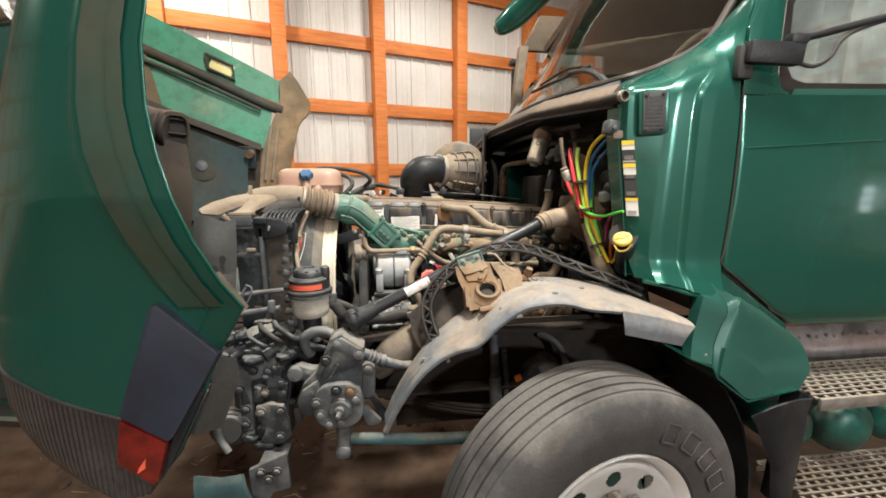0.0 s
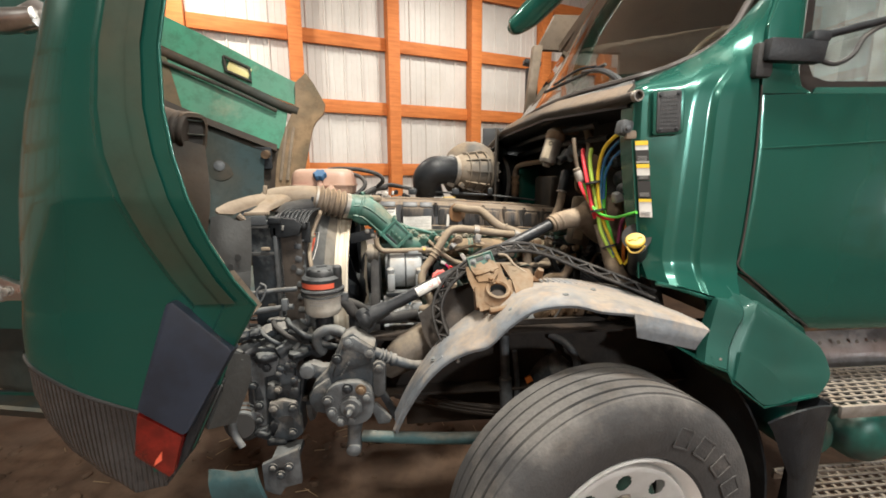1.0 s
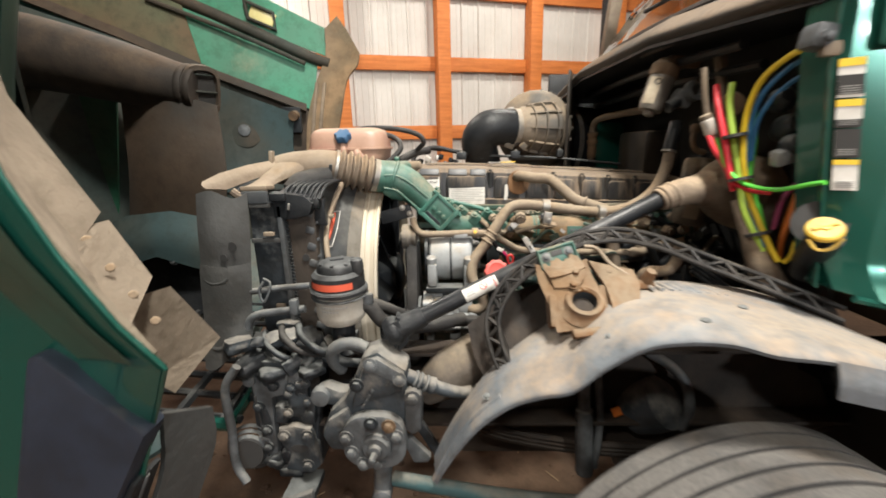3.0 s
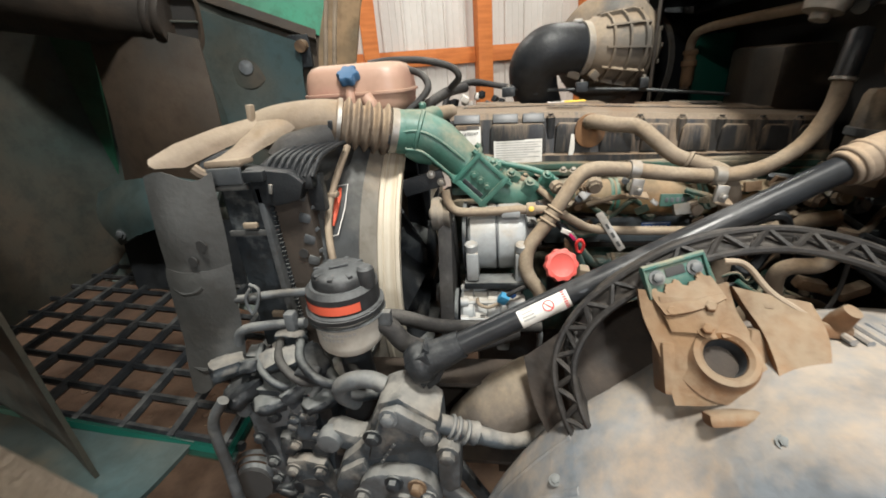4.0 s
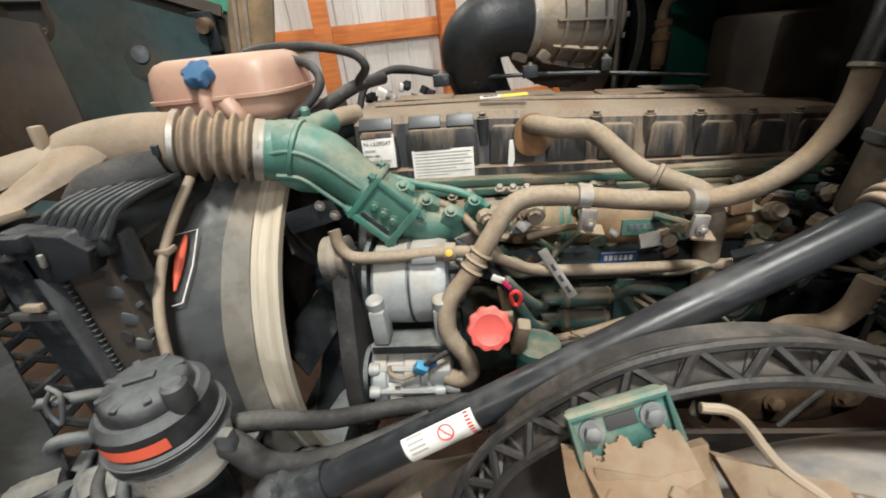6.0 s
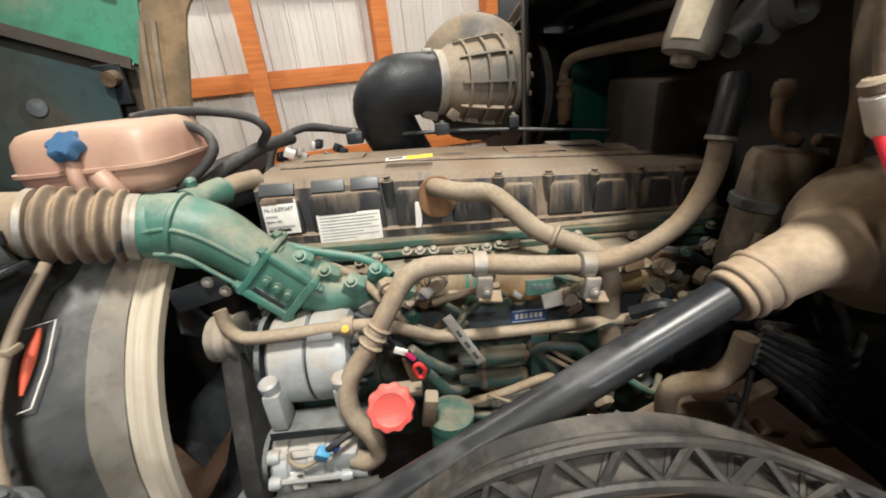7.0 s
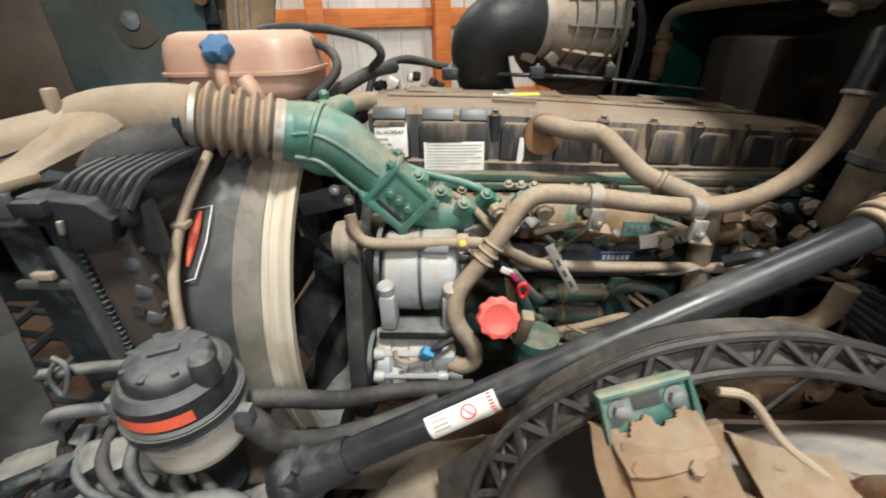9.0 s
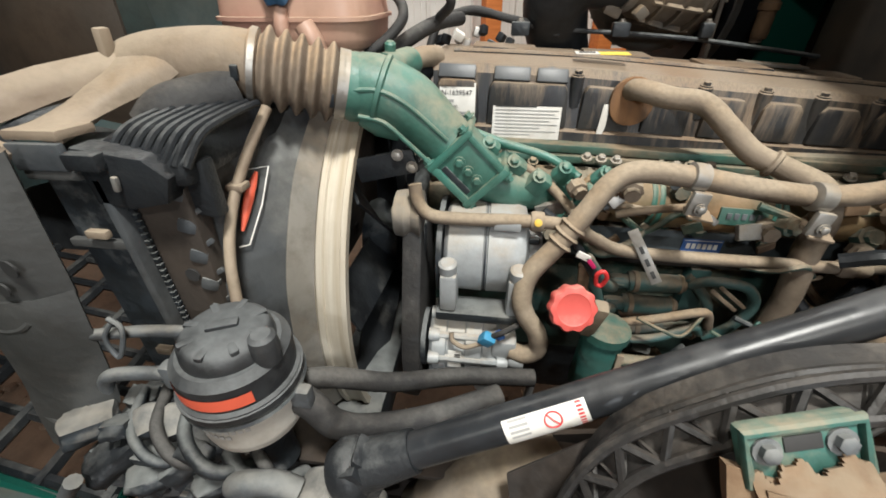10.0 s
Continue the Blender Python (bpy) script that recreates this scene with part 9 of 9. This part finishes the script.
def oval(f, h):
    """A rounded, upright outline in the mouth's plane."""
    up = (MX.to_3x3().inverted() @ V(0, 0, 1)).normalized()
    up = V(up.x, up.y, 0).normalized()
    side = V(-up.y, up.x, 0)
    return [MX @ (side * (a * f) + up * (b * f) + V(0, 0, h)) for a, b in ngon_round((0, 0), 0.078, 0.115, 32, 3.2)]
part("mouth_ring", rings(bmesh.new(), [oval(1.0, -0.03), oval(1.06, 0.0), oval(1.04, 0.022), oval(0.86, 0.026), oval(0.82, 0.0)], cap=False), material("dusty_duct_mouth", (0.06, 0.045, 0.032), 0.7, 0, bump=0.2, dust=0.3, dust_color=(0.16, 0.115, 0.075)), duct)
# solid black plug painted in place of the duct's dark inside
part("mouth_shade_plug", rings(bmesh.new(), [oval(0.86, -0.05), oval(0.86, 0.006)]), flat_black, duct)
for a, b in ((0, 16), (4, 12), (28, 20)):
    o = oval(0.84, 0.014)
    part("mouth_bar", tube([o[a], o[b]], 0.005, 8, 0), hood_liner, duct)
grm = thing("hood_grommet", "pale round rubber grommet on the dark hood liner", "grommet", (-1.31, 3.16, 1.72))
part("plate", lathe([(0.11, 0), (0.105, 0.012), (0.05, 0.02)], (-1.315, 3.165, 1.74), (0.25, -1, 0.1), 24), hood_liner, grm)
part("disc", lathe([(0.036, 0.02), (0.036, 0.03), (0.02, 0.034), (0.008, 0.036)], (-1.315, 3.165, 1.74), (0.25, -1, 0.1), 24), cast_grey, grm)
part("latch_pin", tube([(-0.995, 3.22, 1.83), (-0.99, 3.15, 1.82)], 0.03, 14, 0), cast_rust, hood)
part("latch_plate", box((-1.02, 3.21, 1.80), (0.12, 0.02, 0.16), 0.01), cast_dark, hood)

# side lamp panel, red lens and ribbed lamp on the fender
panel = thing("side_lamp_panel", "blue-grey plastic panel with rounded corner on the green fender", "trim panel", (-0.5, 0.99, 1.0))
o = [(-0.525, 1.345), (-0.518, 1.362), (-0.503, 1.366), (-0.397, 1.258), (-0.388, 1.245), (-0.505, 1.05), (-0.517, 1.043), (-0.605, 1.108), (-0.608, 1.116)]
part("panel", prism(o, 0.956, 1.0, 0.006), blue_grey, panel)
part("panel_edge", prism([(-0.517, 1.036), (-0.445, 1.15), (-0.437, 1.146), (-0.528, 0.965), (-0.585, 0.905), (-0.556, 0.94)], 0.975, 1.03, 0.004), black_plastic, panel)
part("edge_flange", tube([(-0.44, 1.0, 1.143), (-0.48, 1.0, 1.065), (-0.522, 1.0, 0.985)], 0.0045, 8), cast_grey, panel, "pale worn edge")
lens = thing("red_side_reflector", "red plastic side marker lens at the fender corner", "marker lens", (-0.6, 0.99, 0.92))
part("lens", prism([(-0.613, 1.103), (-0.519, 1.038), (-0.548, 0.945), (-0.56, 0.932), (-0.632, 0.995)], 0.96, 0.995, 0.008), red_lens, lens)
# bright glint in the lens, painted as a flat orange piece
part("bulb_glint", prism([(-0.582, 0.985), (-0.567, 1.005), (-0.57, 0.982), (-0.588, 0.97)], 0.957, 0.962), orange_band, lens)
# foam strips along the inside of the fender edge
fo = thing("foam_seal", "torn beige foam flaps along the inner fender edge", "foam seal", (-0.5, 1.15, 1.3))
def flap_of(pts, y0, y1, nm="foam_flap"):
    t = bmesh.new()
    n = len(pts)
    a = [t.verts.new((x, y0 + (y1 - y0) * f, z)) for x, z, f in pts]
    t.faces.new(a)
    bmesh.ops.solidify(t, geom=list(t.faces), thickness=0.018)
    part(nm, t, foam, fo)
flap_of([(-0.60, 1.82, 0.0), (-0.60, 1.745, 0.8), (-0.579, 1.641, 0.9), (-0.506, 1.527, 1.0), (-0.559, 1.505, 0.9), (-0.50, 1.45, 0.3), (-0.47, 1.5, 0.0), (-0.52, 1.65, 0.0)], 0.96, 1.10)
flap_of([(-0.52, 1.53, 0.3), (-0.539, 1.505, 0.8), (-0.496, 1.515, 1.0), (-0.447, 1.423, 1.0), (-0.514, 1.388, 0.9), (-0.42, 1.36, 0.2), (-0.45, 1.45, 0.0)], 0.96, 1.10)
flap_of([(-0.46, 1.42, 0.3), (-0.48, 1.392, 0.7), (-0.432, 1.402, 0.9), (-0.375, 1.303, 1.0), (-0.475, 1.195, 1.0), (-0.46, 1.26, 0.6), (-0.39, 1.33, 0.0)], 0.97, 1.13)
part("foam_strip", sheet([[(-0.52, 0.945, 1.85), (-0.60, 1.08, 1.85)], [(-0.475, 0.94, 1.62), (-0.57, 1.08, 1.62)], [(-0.43, 0.955, 1.505), (-0.525, 1.075, 1.49)], [(-0.38, 0.965, 1.41), (-0.49, 1.07, 1.38)], [(-0.36, 0.975, 1.36), (-0.45, 1.07, 1.28)]], 0.012), foam, fo)
for k in range(7):
    part("foam_gouge", lathe([(0.007, 0), (0.005, 0.0015), (0.001, 0.0015)], (-0.57 + 0.025 * k, 1.055, 1.62 - 0.042 * k), (0.5, -0.8, 0.3), 7), tan_rubber, fo)
part("lower_flap", sheet(cross_smooth([[(-0.462, 1.07, 1.20), (-0.435, 1.15, 1.155)], [(-0.475, 1.065, 1.10), (-0.44, 1.15, 1.08)], [(-0.515, 1.055, 1.0), (-0.475, 1.12, 0.975)]], 3), 0.012), flap_grey, fo, "grey rubber corner flap")

# grille of the hood, now lying low
gr = thing("hood_grille", "black plastic lattice grille with the dirt floor showing through", "grille", (-1.3, 1.9, 0.55))
G0, GU, GV = V(-0.78, 1.62, 0.78), V(-1.1, 0.12, 0.02), V(-0.12, 1.0, 0.02)
def gpt(a, b):
    return G0 + GU * a + GV * b
for k in range(9):
    a = -0.05 + k / 6.5
    part("grille_bar", tube([gpt(a, -0.02), gpt(a, 1.15)], 0.017, 6, 0), black_plastic, gr)
for k in range(11):
    b = k / 9
    part("grille_slat", tube([gpt(-0.1, b), gpt(1.3, b)], 0.013, 6, 0), black_plastic, gr)
part("grille_frame", tube([gpt(-0.08, 1.2), gpt(-0.08, -0.03), gpt(1.35, -0.03)], 0.022, 8, 0), paint, gr)
part("lower_hood_edge", sheet(cross_smooth([[(-0.80, 1.60, 0.80), (-1.2, 1.64, 0.80), (-1.8, 1.72, 0.82)], [(-0.82, 1.45, 0.80), (-1.2, 1.5, 0.80), (-1.8, 1.6, 0.82)], [(-0.80, 1.32, 0.86), (-1.1, 1.36, 0.9), (-1.7, 1.5, 0.9)]], 4), 0.012), hood_slate, hood)
part("front_hood_edge", sheet([[(-1.0, 2.35, 0.68), (-1.5, 2.5, 0.72), (-2.1, 2.6, 0.75)], [(-0.95, 2.6, 0.85), (-1.5, 2.8, 0.95), (-2.05, 2.8, 1.0)], [(-0.9, 3.2, 0.95), (-1.5, 3.1, 1.05), (-2.0, 2.9, 1.1)]], 0.012), teal, hood)
# hood mirror brackets
for x, z in ((-0.735, 1.985), (-0.915, 1.36)):
    mb = thing("hood_mirror_bracket", "chrome hood mirror bracket on the green hood", "mirror bracket", (x, 1.13, z - 0.03), "mirror brackets")
    part("arm", tube([(x - 0.5, 1.14, z + 0.0), (x - 0.26, 1.12, z - 0.005), (x - 0.13, 1.1, z - 0.005), (x - 0.06, 1.1, z + 0.005)], [0.016, 0.02, 0.027, 0.022], 12), chrome, mb)
    part("foot", prism([(x - 0.1, z + 0.025), (x - 0.06, z + 0.045), (x + 0.008, z + 0.012), (x + 0.01, z - 0.02), (x - 0.05, z - 0.018), (x - 0.1, z - 0.03)], 1.095, 1.115, 0.006), chrome, mb)
    part("foot_bolt", bolt((x - 0.04, 1.096, z + 0.008), (0, -1, 0), 0.009, 0.01), steel, mb)

# ---------------------------------------------------------------- firewall fittings and wiring
can_metal = material("dusty_filter_metal", (0.2, 0.19, 0.17), 0.45, 0.5, (0.12, 0.11, 0.1), scale=10, bump=0.1, dust=0.4, dust_scale=8, up=0.3, dust_color=(0.2, 0.165, 0.12))
can = thing("fuel_filter_can", "dusty metal filter can with a printed white label", "filter", (0.7, 1.99, 1.7))
CM, CD = V(0.70, 1.99, 1.705), V(0.32, 0.05, 1.0)
part("can", lathe([(0.012, -0.014), (0.018, -0.012), (0.02, 0.0), (0.037, 0.004), (0.041, 0.02), (0.041, 0.115), (0.036, 0.12)], CM, CD, 28), can_metal, can)
part("rust_head", lathe([(0.044, 0.115), (0.046, 0.12), (0.046, 0.15), (0.03, 0.17)], CM, CD, 24), cast_rust, can)
mm = axis_matrix(CM, CD)
q = mm.to_3x3().inverted() @ V(-0.55, -0.83, 0)
LA = math.atan2(q.y, q.x)
bm = bmesh.new()
rings(bm, [[mm @ Vector((0.0415 * math.cos(a), 0.0415 * math.sin(a), hh)) for a in (LA + radians(58) * (k / 12 - 0.75) for k in range(13))] for hh in (0.018, 0.105)], close=False, cap=False)
part("paper_label", bm, material("aged_paper", (0.42, 0.37, 0.28), 0.7, 0.0, (0.3, 0.25, 0.18), scale=20, bump=0.03, dust=0.3, dust_color=(0.26, 0.2, 0.14)), can)
part("label_ring", tube([mm @ V(0.042 * math.cos(LA + 0.25 * math.cos(a)), 0.042 * math.sin(LA + 0.25 * math.cos(a)), 0.09 + 0.009 * math.sin(a)) for a in (2 * math.pi * k / 12 for k in range(13))], 0.0016, 6, 0), flat_black, can)
part("mount", tube([CM + CD * 0.16, V(0.85, 2.0, 1.86)], 0.02, 10, 0), cast_rust, can)
vl = thing("air_valve", "dusty metal valve with a ring hanging from the firewall", "valve", (0.80, 1.97, 1.72))
part("body", box((0.80, 1.98, 1.745), (0.06, 0.06, 0.05), 0.015, (10, 30, 0)), cast_grey, vl)
part("ring", lathe([(0.02, -0.012), (0.034, -0.012), (0.034, 0.012), (0.02, 0.012)], (0.82, 1.945, 1.765), (0.2, -1, 0.2), 22, hollow=True), cast_grey, vl)
part("stub", tube([(0.78, 1.97, 1.735), (0.745, 1.96, 1.715)], 0.02, 12, 0), cast_dark, vl)
dr = thing("receiver_drier", "black cylindrical air conditioning drier with a paper label", "drier", (0.885, 1.985, 1.35))
part("can", lathe([(0.05, -0.12), (0.056, -0.11), (0.056, 0.10), (0.05, 0.112), (0.02, 0.118)], (0.885, 1.985, 1.43), (0.12, 0, 1), 28), material("dusty_drier_can", (0.075, 0.066, 0.057), 0.6, 0.0, (0.1, 0.075, 0.05), scale=12, bump=0.3, bump_scale=60, dust=0.5, dust_scale=9, up=0.4, dust_color=(0.28, 0.22, 0.15)), dr)
part("band", lathe([(0.057, -0.01), (0.061, -0.008), (0.061, 0.008), (0.057, 0.01)], (0.885, 1.985, 1.45), (0.12, 0, 1), 28), cast_grey, dr)
part("cap_nut", lathe([(0.016, 0.11), (0.016, 0.135), (0.01, 0.138)], (0.885, 1.985, 1.43), (0.12, 0, 1), 6), cast_dark, dr)
part("label", box((0.852, 1.933, 1.375), (0.045, 0.002, 0.07), 0.0005, (0, 7, -32)), tan_plastic, dr)
part("elbow_pipe", tube([(0.885, 1.96, 1.565), (0.855, 1.955, 1.575), (0.84, 1.955, 1.60), (0.845, 1.96, 1.66)], 0.010, 10), cast_rust, dr)
part("elbow_pipe", tube([(0.92, 1.96, 1.56), (0.95, 1.955, 1.55), (0.955, 1.95, 1.50)], 0.011, 10), cast_rust, dr)
part("collar", lathe([(0.014, -0.012), (0.016, 0.0), (0.014, 0.012)], (0.845, 1.96, 1.645), (0, 0, 1), 12), cast_rust, dr)

for pts, r, mt in (([(0.83, 1.86, 1.86), (0.85, 1.86, 1.78), (0.845, 1.85, 1.70), (0.865, 1.85, 1.62), (0.88, 1.86, 1.5), (0.89, 1.9, 1.38)], 0.014, hose_tan),
                   ([(0.87, 1.9, 1.88), (0.88, 1.9, 1.75), (0.9, 1.88, 1.6), (0.92, 1.9, 1.4)], 0.012, tan_rubber),
                   ([(0.72, 1.73, 1.80), (0.728, 1.725, 1.73), (0.742, 1.72, 1.66)], 0.008, hose_tan)):
    single("firewall_hose", tube(pts, r, 10), mt, "dusty hose hanging down the firewall", "hose", "firewall hoses")
cn = thing("white_connector", "white plastic inline connector with a red and a grey lead", "connector", (0.745, 1.71, 1.62))
CP, CX = V(0.747, 1.715, 1.64), V(0.35, -0.1, -0.85).normalized()
part("shell", lathe([(0.013, -0.026), (0.0165, -0.022), (0.0165, 0.016), (0.013, 0.022), (0.008, 0.024)], CP, CX, 18), cream_body, cn)
part("collar", lathe([(0.012, -0.04), (0.016, -0.036), (0.016, -0.027), (0.012, -0.023)], CP, CX, 18), hose_tan, cn)
part("red_lead", tube([CP + CX * 0.015 + V(-0.008, 0, 0), (0.752, 1.69, 1.585), (0.775, 1.66, 1.53), (0.79, 1.64, 1.47)], 0.0075, 10), wire_red, cn)
part("grey_lead", tube([CP + CX * 0.02, (0.775, 1.69, 1.58), (0.80, 1.66, 1.51), (0.82, 1.63, 1.40), (0.84, 1.6, 1.30)], 0.0075, 10), hose_tan, cn)

def wire(name, pts, r, mat, label):
    return single(name, tube(pts, r, 10, 8), mat, label, "air line", "coloured air lines")
wire("red_air_line", [(0.772, 1.75, 1.755), (0.76, 1.71, 1.70), (0.762, 1.66, 1.60), (0.775, 1.635, 1.51), (0.80, 1.60, 1.48), (0.83, 1.56, 1.475)], 0.0082, wire_red, "bright red nylon air line looping on the firewall")
wire("lime_air_line", [(0.79, 1.71, 1.755), (0.778, 1.69, 1.70), (0.778, 1.65, 1.60), (0.79, 1.62, 1.50), (0.80, 1.60, 1.42), (0.835, 1.56, 1.32)], 0.0082, lime_wire, "lime green nylon air line hanging on the firewall")
wire("yellow_air_line", [(0.80, 1.46, 1.795), (0.80, 1.53, 1.79), (0.79, 1.60, 1.745), (0.787, 1.63, 1.66), (0.79, 1.62, 1.55), (0.81, 1.60, 1.45), (0.84, 1.55, 1.34), (0.855, 1.53, 1.30)], 0.0073, wire_yellow, "yellow nylon air line arching down the firewall")
wire("blue_air_line", [(0.815, 1.47, 1.785), (0.82, 1.56, 1.765), (0.805, 1.62, 1.70), (0.80, 1.63, 1.58), (0.81, 1.61, 1.45), (0.835, 1.56, 1.33)], 0.0060, wire_blue, "blue nylon air line behind the yellow one")
wire("blue_air_line", [(0.85, 1.48, 1.76), (0.845, 1.58, 1.735), (0.82, 1.63, 1.66), (0.815, 1.63, 1.55)], 0.0060, wire_blue, "blue nylon air line behind the yellow one")
wire("green_air_line", [(0.825, 1.66, 1.68), (0.825, 1.645, 1.60), (0.82, 1.63, 1.50), (0.835, 1.60, 1.42), (0.85, 1.57, 1.33)], 0.0086, wire_green, "bright green nylon air line with a dark fitting")
wire("green_air_line", [(0.762, 1.70, 1.61), (0.768, 1.655, 1.54), (0.785, 1.60, 1.495), (0.815, 1.53, 1.485), (0.83, 1.45, 1.505), (0.835, 1.42, 1.512)], 0.0056, wire_green, "thin green nylon line looping to the cab side")
wire("orange_air_line", [(0.86, 1.50, 1.53), (0.86, 1.52, 1.45), (0.87, 1.55, 1.36), (0.88, 1.56, 1.30)], 0.0073, orange_wire, "orange nylon air line low on the firewall")
wire("purple_air_line", [(0.87, 1.48, 1.54), (0.85, 1.54, 1.47), (0.85, 1.56, 1.38)], 0.0065, plain("purple_line", (0.2, 0.02, 0.08), 0.4), "dark purple nylon air line")
wire("ochre_air_line", [(0.87, 1.47, 1.52), (0.87, 1.50, 1.42), (0.87, 1.51, 1.33), (0.86, 1.52, 1.30)], 0.0056, wire_yellow, "thin yellow line low beside the cap")
bd = thing("line_bundle", "taped dusty bundle of air lines going down behind the fender", "line bundle", (0.85, 1.55, 1.25))
part("sleeve", tube([(0.80, 1.63, 1.45), (0.825, 1.60, 1.36), (0.85, 1.57, 1.27), (0.90, 1.56, 1.2)], [0.02, 0.026, 0.034, 0.034], 14), tan_rubber, bd)
for p, d in (((0.772, 1.64, 1.615), (0.1, -0.2, -1)), ((0.79, 1.62, 1.505), (0.15, -0.2, -1)), ((0.825, 1.575, 1.365), (0.25, -0.3, -1))):
    part("cable_tie", lathe([(0.026, -0.004), (0.029, -0.004), (0.029, 0.004), (0.026, 0.004)], p, d, 18), flat_black, bd)
fit_ = thing("dark_fitting_group", "dark air fittings on the firewall beside the cab edge", "fittings", (0.88, 1.6, 1.6))
for x, y, z, s in ((0.862, 1.62, 1.70, 0.05), (0.875, 1.60, 1.63, 0.06), (0.86, 1.56, 1.59, 0.045), (0.835, 1.66, 1.70, 0.035), (0.885, 1.55, 1.66, 0.05)):
    part("fitting", lathe([(s * 0.5, -s * 0.5), (s * 0.62, 0), (s * 0.5, s * 0.5), (s * 0.3, s * 0.8)], (x, y, z), (-0.3, -0.8, 0.2), 16), cast_dark, fit_)
part("grey_bracket", box((0.85, 1.56, 1.565), (0.07, 0.03, 0.04), 0.008, (10, -15, 10)), aluminium, fit_)
part("rust_disc", lathe([(0.02, 0), (0.034, 0.004), (0.03, 0.016), (0.01, 0.02)], (0.80, 1.72, 1.70), (-0.3, -1, 0), 20), cast_rust, fit_)
hg = thing("hood_hinge_latch", "dusty metal latch at the top of the cab edge", "latch", (0.785, 1.44, 1.79))
part("block", box((0.778, 1.44, 1.805), (0.045, 0.05, 0.05), 0.012, (0, 10, 0)), cast_grey, hg)
part("tab", box((0.80, 1.425, 1.78), (0.05, 0.02, 0.03), 0.008), tan_plastic, hg)
part("pin", bolt((0.775, 1.413, 1.80), (0, -1, 0), 0.01, 0.012), cast_grey, hg)
yc = thing("washer_filler_cap", "yellow washer fluid cap with a strap on its filler neck", "filler cap", (0.83, 1.42, 1.36))
CAPX = V(-0.42, -0.5, 0.76).normalized()
CAPC = V(0.806, 1.366, 1.416)
part("cap", lathe([(0.027, -0.006), (0.032, 0.0), (0.032, 0.008), (0.028, 0.012), (0.011, 0.014), (0.009, 0.017)], CAPC, CAPX, 28), yellow_plastic, yc)
part("cap_bar", tube([CAPC + CAPX * 0.014 + V(-0.02, 0.006, -0.007), CAPC + CAPX * 0.014 + V(0.02, -0.006, 0.007)], 0.005, 8, 0), yellow_plastic, yc)
part("strap", tube([CAPC + V(-0.03, 0.0, -0.018), CAPC + V(-0.022, -0.014, -0.036), CAPC + V(0.004, -0.018, -0.034), CAPC + V(0.026, -0.016, -0.014)], 0.0035, 8), yellow_plastic, yc)
part("neck", tube([(0.818, 1.375, 1.40), (0.85, 1.42, 1.37), (0.88, 1.47, 1.33), (0.9, 1.5, 1.28)], 0.032, 14), black_plastic, yc)
# black disc that paints the shade round the filler neck
part("dark_recess", lathe([(0.05, 0), (0.05, 0.004)], (0.848, 1.43, 1.42), (-0.6, -0.7, 0.2), 20), flat_black, yc)
single("inner_edge_panel", sheet([[(0.80, 1.42, 1.90), (0.835, 1.50, 1.90)], [(0.803, 1.42, 1.75), (0.84, 1.5, 1.75)], [(0.845, 1.42, 1.45), (0.875, 1.5, 1.45)], [(0.865, 1.42, 1.27), (0.9, 1.5, 1.27)]], 0.005), paint, "green inner return of the cab edge", "panel")
